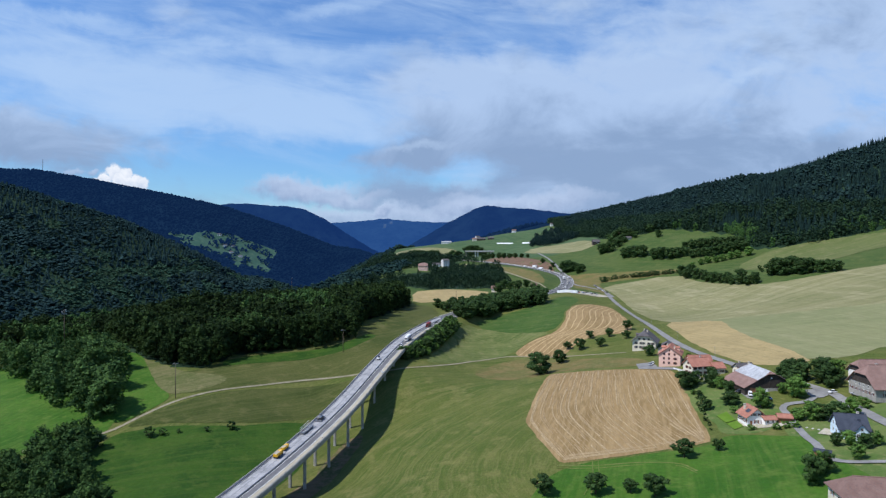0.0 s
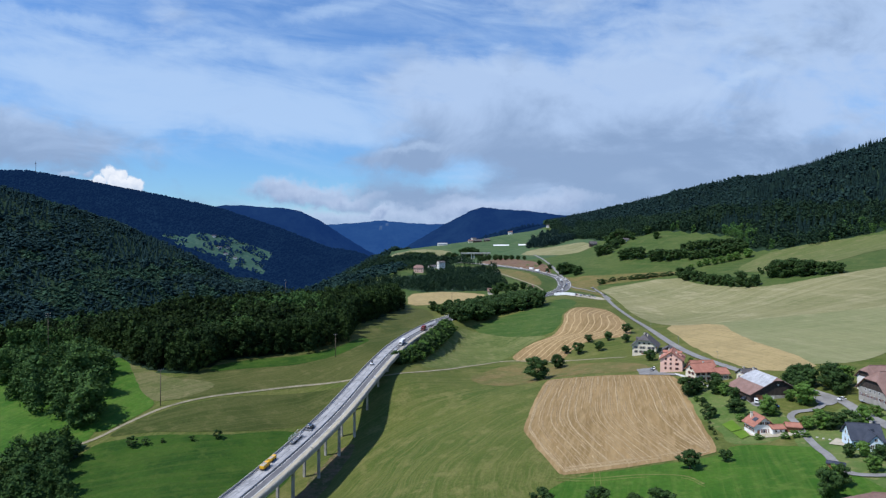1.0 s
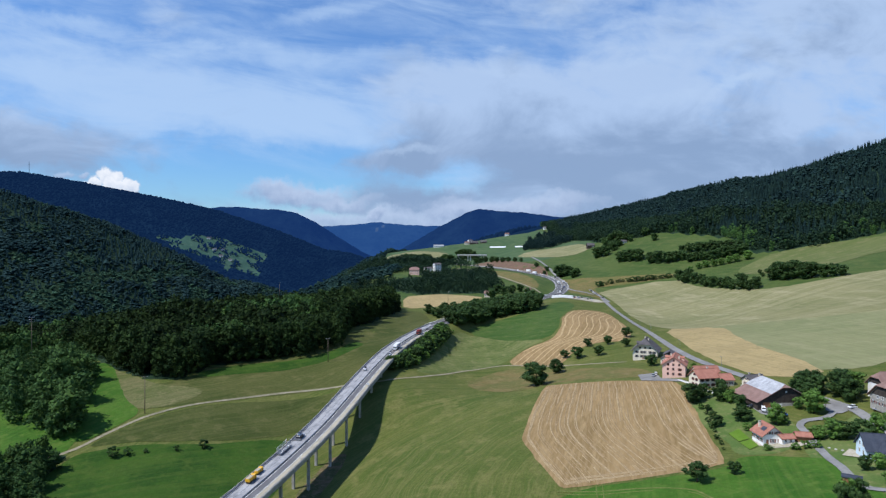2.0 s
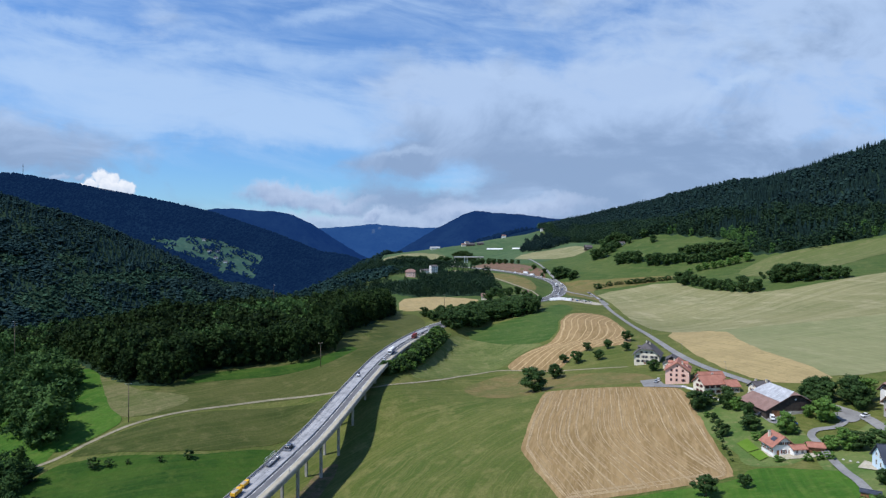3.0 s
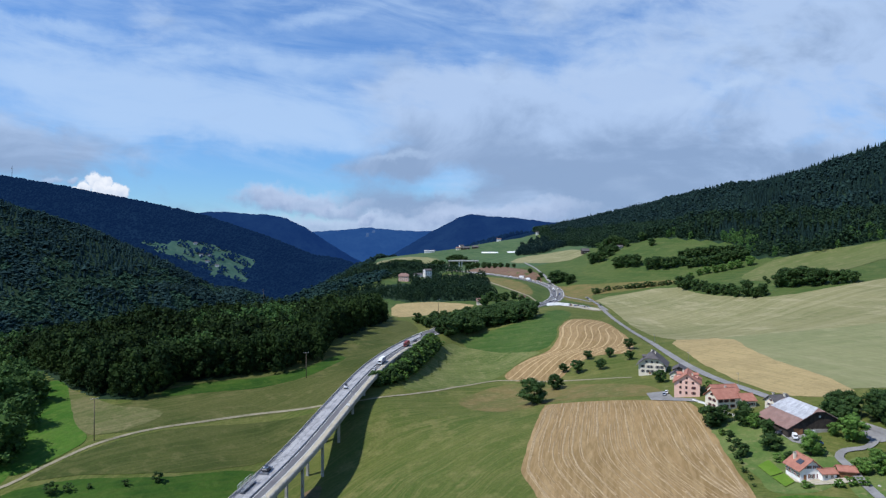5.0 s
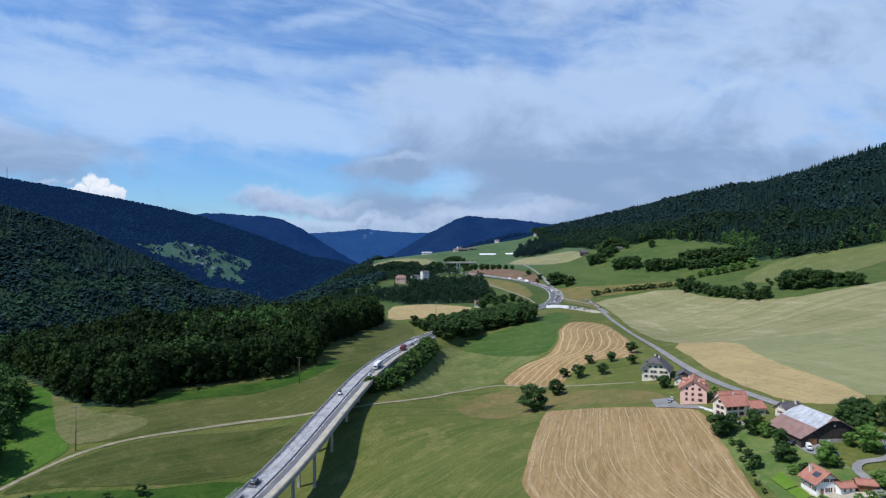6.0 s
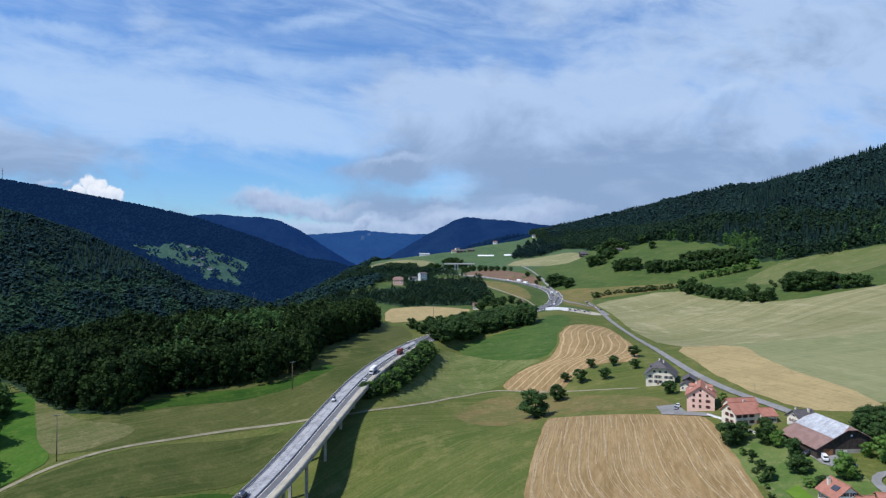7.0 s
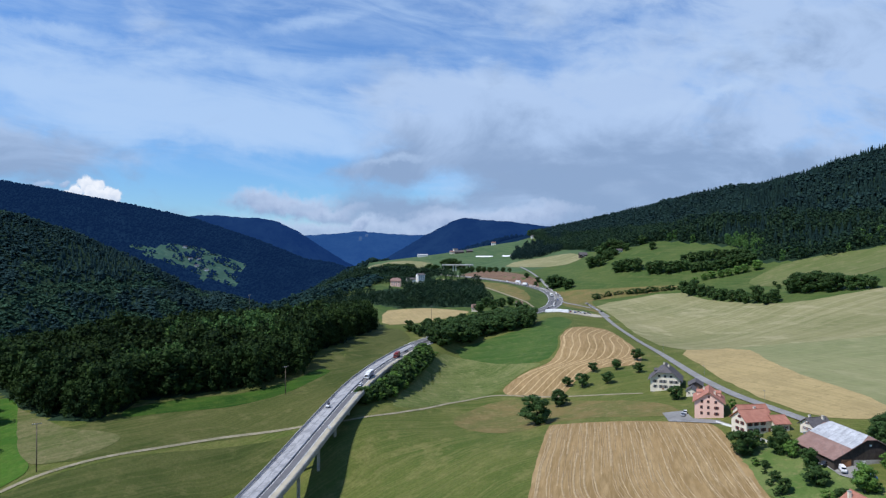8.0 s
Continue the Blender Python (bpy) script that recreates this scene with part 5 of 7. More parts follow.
WOOD_HOUSES = [(-75, 1075), (-20, 1085), (25, 1095), (62, 1115), (80, 1190), (60, 1250), (-30, 1290), (-110, 1300), (-125, 1180)]
x, y = scatter(WOOD_HOUSES, 8.4, 0.1, avoid=(WOOD_VALLEY, WOOD_RIVER, HOUSE_GAP))
clear = (np.hypot(x + 33, y - 1056) > 17) & (np.hypot(x - 4, y - 1178) > 15) & (np.hypot(x + 12, y - 1160) > 14) & ~((np.abs(x - 1) < 10) & (y > 1085) & (y < 1178))
forest("forest", "dark trees round the distant houses", x[clear], y[clear], MIDDLE_SHAPES, (5, 11), LEAF_HILL)
forest("forest", "dark wood around distant houses", *scatter(WOOD_RIVER, 9.5, 0.12), MIDDLE_SHAPES, (12, 20), LEAF_HILL)
VALLEY_SIDE = [(-150, 880), (-130, 1000), (-70, 1030), (-60, 1150), (-110, 1300), (-180, 1420), (-200, 1540), (-140, 1640), (-110, 1900), (-60, 2200), (-300, 2400), (-520, 2250), (-520, 1800), (-400, 1500), (-480, 1200), (-560, 980), (-700, 860), (-620, 640), (-400, 860)]
x, y = scatter(VALLEY_SIDE, 11.5, 0.04, avoid=(FOREST_WEST, WOOD_VALLEY, WOOD_RIVER))
keep = woods_noise(x, y, 70, 8.1) < 0.46
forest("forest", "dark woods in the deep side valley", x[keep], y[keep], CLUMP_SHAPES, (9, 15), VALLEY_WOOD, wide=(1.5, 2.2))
HILL_END = [(214, 1560), (262, 1790), (300, 1860), (340, 1880), (334, 1640), (322, 1500), (276, 1460), (236, 1455)]
forest("forest", "dark trees tapering off along the hill's end", *scatter(HILL_END, 10.0, 0.3), MIDDLE_SHAPES, (9, 18), LEAF_SLOPE, wide=(0.9, 1.4))

# the eastern hill: spruces on its steep flank, broadleaf trees towards its end and along its foot
x, y = scatter(HILL_EAST, 8.2)
rim, rise = rim_distance(HILL_EAST, x, y), ground_z(x, y)
broad, patch, lot = woods_noise(x, y, 120, 0.0), woods_noise(x, y, 45, 9.0), rng.random(len(x))
near_view = (np.hypot(x - 600, y - 1150) < 1250) & (x < 1150)
towards_end = np.clip((0.52 - x / np.maximum(y, 1)) / 0.10, 0, 1)
border = rim < 30 + 30 * broad
leafy = border | (broad * 0.8 + patch * 0.9 + (lot - 0.5) * 0.9 + towards_end * 0.62 > 0.26)
bright = border & (patch + (lot - 0.5) * 0.6 > 0.12) & (x > 380)
low_slope = leafy & near_view & ~bright & (border | (rise < 150))
high_slope = leafy & near_view & ~low_slope & ~bright
forest("forest", "light green broadleaf trees along the hill's foot", x[bright], y[bright], WOODLAND_SHAPES, (8, 16), LEAF_BRIGHT, wide=(0.9, 1.3))
forest("forest", "broadleaf trees along the foot of the hill", x[low_slope], y[low_slope], MIDDLE_SHAPES, (11, 20), LEAF_HILL, wide=(0.9, 1.3))
forest("forest", "broadleaf patches among the hill spruces", x[high_slope], y[high_slope], CLUMP_SHAPES, (11, 19), LEAF_SLOPE, wide=(1.0, 1.5))
forest("forest", "dark spruce forest covering the hill", x[~leafy & near_view], y[~leafy & near_view], SPRUCE_SHAPES, (11, 21), NEEDLE, wide=(0.8, 1.2))
# the western hill: spruces and broadleaf trees mixed, with bright young growth on old clearings
x, y = scatter(HILL_WEST, 9.4)
mixed = woods_noise(x, y, 150, 5) + 0.6 * woods_noise(x, y, 40, 2) + (rng.random(len(x)) - 0.5) * 0.8 + (210 - ground_z(x, y)) / 450
YOUNG_GROWTH = [(-720, 1240), (-700, 1268), (-650, 1372), (-620, 1438), (-560, 1540), (-548, 1500), (-632, 1330), (-684, 1238)]
young = inside(YOUNG_GROWTH, x, y) | (woods_noise(x, y, 80, 14) + (170 - ground_z(x, y)) / 900 > 0.40)
firs = (mixed < 0.22) & ~young
leafs = (mixed >= 0.22) & ~young
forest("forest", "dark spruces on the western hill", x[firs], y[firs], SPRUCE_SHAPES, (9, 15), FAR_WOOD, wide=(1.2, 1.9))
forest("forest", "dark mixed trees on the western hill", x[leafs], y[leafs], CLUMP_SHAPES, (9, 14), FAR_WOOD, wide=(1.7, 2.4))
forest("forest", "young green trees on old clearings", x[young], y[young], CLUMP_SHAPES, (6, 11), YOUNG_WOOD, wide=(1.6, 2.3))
forest("forest", "dark forest on the far western ridge", *scatter(RIDGE_WEST, 14.5, 0.12, avoid=(CLEARING,)), TINY_SHAPES, (7, 12), RIDGE_HAZE_WOOD, wide=(1.5, 2.4))
x, y = scatter(CLEARING, 15.0)
grove = woods_noise(x, y, 45, 31) > 0.02
forest("forest", "scattered trees in the far clearing", x[grove], y[grove], CLUMP_SHAPES, (11, 19), RIDGE_HAZE_WOOD, wide=(1.1, 1.8))
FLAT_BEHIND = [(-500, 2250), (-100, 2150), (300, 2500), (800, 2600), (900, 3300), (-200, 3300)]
forest("forest", "dark woods behind the far pasture hill", *scatter(FLAT_BEHIND, 20.0, 0.1), TINY_SHAPES, (12, 20), RIDGE_HAZE_WOOD, wide=(1.0, 1.8))


def make_tree(name, label, material, lumps, cards, size, trunk, limbs, category="tree", low=0.24, wide=0.42):
    """A tree of height 1 with a tapered trunk, limbs and a leafy crown; parked at its first place later."""
    root = thing(name, pose(0, 0, 0), label, category)
    bm = bmesh.new()
    bend = Vector((rng.uniform(-0.02, 0.02), rng.uniform(-0.02, 0.02), 0.3))
    rod(bm, (0, 0, -0.05), bend, trunk, trunk * 0.7, 9)
    rod(bm, bend, bend + Vector((0.01, 0.02, 0.38)), trunk * 0.7, trunk * 0.2, 7)
    for k in range(limbs):
        a = k * 2.4 + 0.4
        rod(bm, bend * (0.75 + 0.12 * k), bend + Vector((0.26 * math.cos(a), 0.26 * math.sin(a), 0.12 + 0.07 * k)), trunk * 0.45, trunk * 0.12, 6)
    part("trunk", bm, BARK, root, smooth=True)
    part("crown", mesh_of("crown", *crown_shape(lumps, cards, size, low, wide)), material, root)
    return root


TREES = {
    "broad": [make_tree("tree", "large round broadleaf tree in full leaf", LEAF_DARK, 34, 60, 0.030, 0.028, 4, wide=0.60, low=0.10) for _ in range(3)],
    "green": [make_tree("tree", "leafy green garden tree", LEAF, 30, 56, 0.032, 0.03, 4, low=0.12, wide=0.58) for _ in range(3)],
    "fruit": [make_tree("fruit_tree", "small round-crowned orchard tree on grass", LEAF_DARK, 24, 56, 0.036, 0.034, 4, category="fruit tree", low=0.26, wide=0.66) for _ in range(3)],
    "bush": [make_tree("bush", "rounded leafy bush", LEAF, 16, 50, 0.046, 0.03, 3, category="bush", low=0.1, wide=0.72) for _ in range(3)],
    "dark_bush": [make_tree("bush", "dark leafy hedge bush", LEAF_DARK, 14, 50, 0.046, 0.03, 3, category="bush", low=0.1, wide=0.72) for _ in range(2)],
}
used = {}


def plant(kind, x, y, tall, girth=1.0, label="", group="", spread=0.0):
    """A tree of a kind, as tall as given, with its foot on the land."""
    k = used.get(kind, 0)
    used[kind] = k + 1
    shapes = TREES[kind]
    girth = spread / (0.9 * tall) if spread else girth * 1.3
    m = pose(x, y, height(x, y) + 0.1, 0, 0, (k * 137.5) % 360) @ Matrix.Diagonal((tall * girth, tall * girth, tall, 1))
    if k < len(shapes):
        ob = shapes[k]
        ob.matrix_basis = m
    else:
        src = shapes[k % len(shapes)]
        keep = src.scale.copy()
        src.scale = (1, 1, 1)
        ob = copy_thing(src, m)
        src.scale = keep
    tagged(ob, label, group=group)
    return ob


# the orchard and single trees on the fields
plant("broad", 66, 432, 16, 1.05, "large round tree at the stubble field's corner")
plant("broad", 86, 466, 11, 0.95, "round tree beside the gravel track")
for x, y, tall in ((107, 494, 9.5), (122, 490, 8), (99, 502, 7), (121, 520, 7), (136, 517, 7.5), (146, 503, 7), (156, 534, 9)):
    plant("fruit", x, y, tall, 1.0, group="orchard trees by the grey farmhouse")
for x, y, tall in ((38, 236, 8.2), (56, 232, 8.5), (68, 229, 5.2), (75, 223, 8.6), (97, 254, 8.0), (112, 257, 5.0)):
    plant("fruit", x, y, tall, 1.05, group="orchard trees in the green meadow")
for x, y, tall in ((-149, 320, 6.0), (-143, 322, 4.0), (-112, 335, 5.0), (-123, 329, 3.0), (-136, 325, 2.5)):
    plant("dark_bush", x, y, tall, 0.9, group="bushes along the meadow bank")

# trees and bushes beside the viaduct and over the motorway cutting
THICKET = smooth_line([(-28, 458, 0), (-18, 470, 0), (-7, 496, 0), (0, 522, 0), (6, 546, 0), (12, 572, 0)], 5.2)
for k, (a, b, _) in enumerate(THICKET):
    for off, tall in ((-5.5, 8.0), (-1.8, 9.0), (1.6, 6.5)):
        if off > -5 or k > 2:
            plant("broad" if (k + int(off)) % 3 else "bush", a + off, b - off * 0.4 + rng.uniform(-1.5, 1.5), tall * rng.uniform(0.8, 1.15), 0.95, "rounded leafy tree close beside the viaduct", "trees beside the viaduct")
STRIP = [(12, 640), (18, 592), (37, 632), (70, 672), (104, 682), (120, 730), (112, 745), (84, 735), (60, 728), (44, 706), (30, 672)]
x, y = scatter(STRIP, 8.5)
for a, b in zip(x, y):
    if along(MOTORWAY, np.array([a]), np.array([b]))[0][0] > 5:
        plant("broad", a, b, rng.uniform(12, 18), 0.95, "dark broadleaf tree in the belt by the motorway", "tree belt by the motorway")
for a, b, tall in ((5, 660, 11), (14, 672, 12), (0, 676, 10), (10, 690, 12), (22, 700, 13), (34, 716, 12), (46, 735, 13), (-6, 690, 11), (12, 706, 12)):
    plant("broad", a, b, tall, 0.95, "dark broadleaf tree in the belt by the motorway", "tree belt by the motorway")
for a, b, tall in ((70, 800, 14), (88, 815, 13), (100, 836, 12), (112, 850, 11), (82, 840, 13), (120, 838, 9)):
    plant("broad", a, b, tall, 1.0, "dark round tree near the site track", "trees near the bend")

# hedges and groups on the eastern slope
HEDGE = smooth_line([(222, 876, 0), (246, 873, 0), (264, 857, 0), (282, 843, 0), (305, 824, 0)], 4.6)
for a, b, _ in HEDGE:
    plant("dark_bush", a + rng.uniform(-1.5, 1.5), b + rng.uniform(-1.5, 1.5), rng.uniform(4.0, 8.5), rng.uniform(0.9, 1.5), group="hedge below the pasture")
for a, b, tall in ((304, 806, 15), (311, 796, 15), (303, 788, 14), (309, 772, 15), (312, 758, 13), (309, 742, 13), (311, 728, 14), (313, 712, 12), (315, 700, 14), (314, 688, 12), (319, 676, 17), (321, 668, 9), (323, 655, 14), (318, 660, 11)):
    plant("broad", a, b, tall, 0.9, "dark rounded tree in the slope hedge", "slope hedge trees")
for a, b, tall in ((346, 666, 15), (350, 660, 20), (350, 650, 19), (356, 646, 20), (360, 640, 18), (360, 630, 17), (366, 632, 16), (370, 620, 14), (376, 616, 13), (381, 610, 11), (352, 672, 17), (352, 698, 5), (360, 720, 5)):
    plant("broad", a, b, tall, 0.95, "dark rounded tree in a field copse", "copse in the hay field")
for a, b, tall in ((266, 1056, 20), (276, 1046, 19), (285, 968, 19), (291, 960, 20), (299, 946, 19), (306, 914, 18), (312, 905, 20), (321, 893, 17), (330, 888, 16), (338, 884, 15), (193, 1000, 20), (199, 1004, 19), (204, 992, 17), (208, 968, 14), (213, 972, 13), (348, 1023, 13), (280, 975, 17), (352, 1080, 16), (306, 1120, 22), (314, 1110, 24), (320, 1125, 22), (300, 1130, 19), (294, 1060, 15), (308, 1074, 12), (327, 1076, 13), (325, 1098, 17), (302, 1084, 14), (296, 1078, 16)):
    plant("broad", a, b, tall, 0.98, "large dark pasture tree with a full crown", "pasture trees")
for a, b, tall in ((342, 868, 12), (349, 864, 13), (356, 858, 14), (362, 850, 14), (372, 848, 15), (380, 845, 16), (390, 842, 16), (398, 836, 16), (350, 915, 12), (358, 908, 14), (366, 900, 15), (372, 893, 15), (380, 884, 16), (386, 874, 16), (394, 866, 17), (402, 858, 16)):
    plant("broad", a, b, tall, 0.98, "dark leafy tree on the hillside pasture", "hillside tree row")
for a, b, tall in ((338, 828, 9), (346, 826, 10), (354, 820, 10), (362, 818, 10), (371, 816, 11), (326, 826, 8), (380, 815, 11), (392, 812, 13)):
    plant("green", a, b, tall, 1.0, "light green tree along the hillside track", "hillside track trees")
for a, b, tall in ((172, 1092, 9), (183, 1052, 9), (176, 1035, 7), (120, 1360, 12), (128, 1330, 13), (136, 1300, 11), (146, 1280, 11), (156, 1255, 10), (104, 1440, 12), (112, 1420, 14), (92, 1450, 13), (98, 1425, 11), (141, 1318, 9), (150, 1296, 8), (124, 1390, 13), (132, 1372, 10), (158, 1272, 9), (166, 1240, 8)):
    plant("broad", a, b, tall, 1.0, "dark tree beside the motorway cutting", "cutting trees")
for a, b, tall in ((24, 1560, 22), (32, 1556, 20), (40, 1562, 19), (18, 1570, 16), (62, 1612, 24), (74, 1606, 26), (86, 1610, 25), (96, 1604, 20), (58, 1584, 13), (70, 1580, 12), (82, 1582, 13), (94, 1580, 12), (106, 1578, 14), (118, 1572, 13)):
    plant("broad", a, b, tall, 1.0, "dark tree beside the far bridge", "trees by the far bridge")
for k in range(26):
    a, b = -88 + k * 3.0 + rng.uniform(-2, 2), 1705 + rng.uniform(-8, 8) - k * 1.5
    plant("broad", a, b, rng.uniform(6, 10), 1.1, "dark tree in a far field hedge", "far field hedge")

# village gardens: kind, place, height and width of crown
GARDENS = (("broad", 145.5, 321, 7.5, 7.5), ("broad", 141, 310, 6.5, 10), ("fruit", 130, 310, 5.5, 5.5), ("green", 151, 300, 10, 10), ("bush", 139, 300, 3.6, 5.8), ("bush", 167, 311, 6, 5.6), ("green", 171, 305, 12, 12.3),
           ("broad", 177, 327, 11, 12), ("broad", 186, 328, 10.4, 12.4), ("broad", 193, 320, 13, 14), ("green", 199, 321, 12, 12), ("green", 157, 279, 5.3, 7.4), ("broad", 183, 333, 11, 13), ("broad", 197, 327, 12, 13), ("broad", 189, 336, 10, 12))
MORE_GARDENS = (("green", 162, 276, 8, 9), ("broad", 131, 341, 10.5, 12.5), ("broad", 143, 336, 12, 11), ("broad", 138, 345, 8, 8), ("green", 145, 331, 7.5, 7.5), ("broad", 140, 427, 8, 10), ("bush", 152, 391, 6, 5), ("fruit", 133, 328, 3.2, 4), ("fruit", 131, 318, 4, 4.8),
                ("bush", 131, 331, 3, 3), ("fruit", 128, 309, 3.7, 4.2), ("bush", 144, 273, 2.8, 4.8), ("bush", 148, 272, 3.4, 4.7), ("bush", 151, 270, 3.4, 4.7), ("bush", 135, 277, 2.4, 4.5))
LANE_GARDENS = (("bush", 154, 299, 4, 5.3), ("broad", 122, 208, 11, 9), ("green", 126, 214, 9.5, 7), ("broad", 131, 216, 8, 7), ("broad", 176, 319, 10, 10), ("broad", 192, 313, 12, 13), ("broad", 200, 330, 9, 10), ("green", 147, 224, 6, 7),
                ("broad", 150, 241, 5.6, 5.6), ("green", 154, 239, 6, 6.4), ("broad", 156, 233, 6.2, 7), ("green", 161, 234, 5.4, 5.4), ("broad", 164, 275, 7.4, 9.8), ("broad", 168, 270, 9, 10.5))
EDGE_GARDENS = (("green", 175, 271, 9, 9.7), ("bush", 158, 282, 5, 7), ("green", 166, 285, 6, 7), ("bush", 186, 279, 5.5, 6.5), ("bush", 187, 288, 3.6, 4.7), ("green", 214, 317, 6.2, 7.4), ("fruit", 142, 297, 5, 7), ("bush", 156, 306, 4, 5), ("bush", 176, 246, 5, 6), ("green", 181, 252, 6, 7))
for kind, a, b, tall, spread in GARDENS + MORE_GARDENS + LANE_GARDENS + EDGE_GARDENS:
    plant(kind, a, b, tall, 1.0, group="village garden greenery", spread=spread)


for k in range(11):
    a, b = 136.5 - k * 1.65 + rng.uniform(-0.8, 0.8), 352 - k * 7.0 + rng.uniform(-2, 2)
    plant("dark_bush", a, b, rng.uniform(1.2, 3.0), rng.uniform(0.8, 1.3), "dark leafy bush along the stubble field", "bushes along the stubble field")


# ---- houses ----
def window(parent, x, y, z, facing, w=1.0, h=1.3, shutters=None, frame_material=WHITE):
    """A window on a wall: frame, pane and shutters; facing: the turn of its outer side, in degrees."""
    win = part("window", boxes((-w / 2 - 0.12, w / 2 + 0.12, -0.10, 0.04, -h / 2 - 0.12, -h / 2), (-w / 2 - 0.12, w / 2 + 0.12, -0.06, 0.04, h / 2, h / 2 + 0.1),
                               (-w / 2 - 0.12, -w / 2, -0.06, 0.04, -h / 2, h / 2), (w / 2, w / 2 + 0.12, -0.06, 0.04, -h / 2, h / 2), (-0.04, 0.04, -0.05, 0.02, -h / 2, h / 2)), frame_material, parent)
    win.matrix_basis = pose(x, y, z, 0, 0, facing)
    part("pane", boxes((-w / 2, w / 2, -0.03, 0.03, -h / 2, h / 2)), GLASS, win)
    if shutters:
        for s in (-1, 1):
            part("shutter", boxes((s * (w * 0.78 + 0.12) - w / 4, s * (w * 0.78 + 0.12) + w / 4, -0.09, 0.02, -h / 2, h / 2)), shutters, win)
    return win


def roof_bm(length, width, eaves, ridge, over, hip, thick=0.28, f=0.42):
    """Two roof slopes with thickness, the ends clipped by small hips (hip: how far the ridge is short, 0 for plain gables; drop: where the clip starts)."""
    bm = bmesh.new()
    slope = (ridge - eaves) / (width / 2)
    hl, hw = length / 2 + over, width / 2 + over
    low = eaves - slope * over
    top, tl = ridge, length / 2 + over - hip
    clip = min(1.0, hip / (length / 2) * 1.0) if hip else 0.0
    full = hip and hip >= width * 0.42
    if full:
        pts = {"a": (-hl, -hw, low), "b": (hl, -hw, low), "c": (hl, hw, low), "d": (-hl, hw, low), "r": (-tl, 0, top), "s": (tl, 0, top)}
        faces = ["absr", "cdrs", "bcs", "dar"]
    elif hip:
        cz, cy = top - (top - low) * f, hw * f
        pts = {"a": (-hl, -hw, low), "b": (hl, -hw, low), "c": (hl, hw, low), "d": (-hl, hw, low), "r": (-tl, 0, top), "s": (tl, 0, top),
               "e": (hl, -cy, cz), "f": (hl, cy, cz), "g": (-hl, cy, cz), "h": (-hl, -cy, cz)}
        faces = ["abesrh", "cdgrsf", "efs", "ghr"]
    else:
        pts = {"a": (-hl, -hw, low), "b": (hl, -hw, low), "c": (hl, hw, low), "d": (-hl, hw, low), "r": (-hl, 0, top), "s": (hl, 0, top)}
        faces = ["absr", "cdrs"]
    up = {k: bm.verts.new((p[0], p[1], p[2] + thick)) for k, p in pts.items()}
    dn = {k: bm.verts.new(p) for k, p in pts.items()}
    edges = {}
    for f in faces:
        bm.faces.new([up[k] for k in f])
        bm.faces.new([dn[k] for k in reversed(f)])
        for p, q in zip(f, f[1:] + f[0]):
            edges[frozenset((p, q))] = edges.get(frozenset((p, q)), []) + [(p, q)]
    for run in edges.values():
        if len(run) == 1:
            p, q = run[0]
            bm.faces.new((up[q], up[p], dn[p], dn[q]))
    return bm


def wall_bm(length, width, eaves, ridge, hip, base=1.5, f=0.36):
    """A house body with its gable ends, going down into the slope."""
    bm = bmesh.new()
    top = ridge - 0.06
    if hip and hip >= width * 0.42:
        return box(bm, -length / 2, length / 2, -width / 2, width / 2, -base, eaves)
    if hip:
        cz, cy = top - (top - eaves) * f, width / 2 * f
        outline = [(-width / 2, -base), (width / 2, -base), (width / 2, eaves), (cy, cz), (-cy, cz), (-width / 2, eaves)]
    else:
        outline = [(-width / 2, -base), (width / 2, -base), (width / 2, eaves), (0, top), (-width / 2, eaves)]
    return prism(bm, outline, -length / 2, length / 2)


def house(name, label, x, y, turn, length, width, eaves, ridge, walls, roofs, hip=0.0, over=0.6, category="house", chimneys=(), rows=(), doors=(), lift=0.0, base=1.5, frames=WHITE):
    """A house whose ridge runs along its own x. rows: windows as (side, places along it, height, width, height of window, shutters)."""
    h = thing(name, pose(x, y, height(x, y) + lift, 0, 0, turn), label, category)
    part("wall", wall_bm(length, width, eaves, ridge, hip, base), walls, h)
    part("roof", roof_bm(length, width, eaves, ridge, over, hip), roofs, h)
    bm = bmesh.new()
    tl = length / 2 + over - hip
    rod(bm, (-tl, 0, ridge + 0.3), (tl, 0, ridge + 0.3), 0.16, 0.16, 6)
    part("ridge_cap", bm, roofs, h)
    for cx, cy, top in chimneys:
        c = part("chimney", boxes((cx - 0.4, cx + 0.4, cy - 0.4, cy + 0.4, eaves, top)), CREAM, h)
        part("cap", boxes((cx - 0.5, cx + 0.5, cy - 0.5, cy + 0.5, top, top + 0.15)), STONE, c)
    sides = {"front": (0, -width / 2, 0), "back": (0, width / 2, 180), "left": (-length / 2, 0, -90), "right": (length / 2, 0, 90)}
    for side, places, z, w, tall, shutters in rows:
        sx, sy, facing = sides[side]
        for p in places:
            if side in ("front", "back"):
                window(h, p, sy, z, facing, w, tall, shutters, frames)
            else:
                window(h, sx, p, z, facing, w, tall, shutters, frames)
    for side, p, w, tall in doors:
        sx, sy, facing = sides[side]
        d = part("door", boxes((-w / 2, w / 2, -0.06, 0.03, 0.05, tall)), WOOD, h)
        d.matrix_basis = pose(p if side in ("front", "back") else sx, sy if side in ("front", "back") else p, 0, 0, 0, facing)
    return h


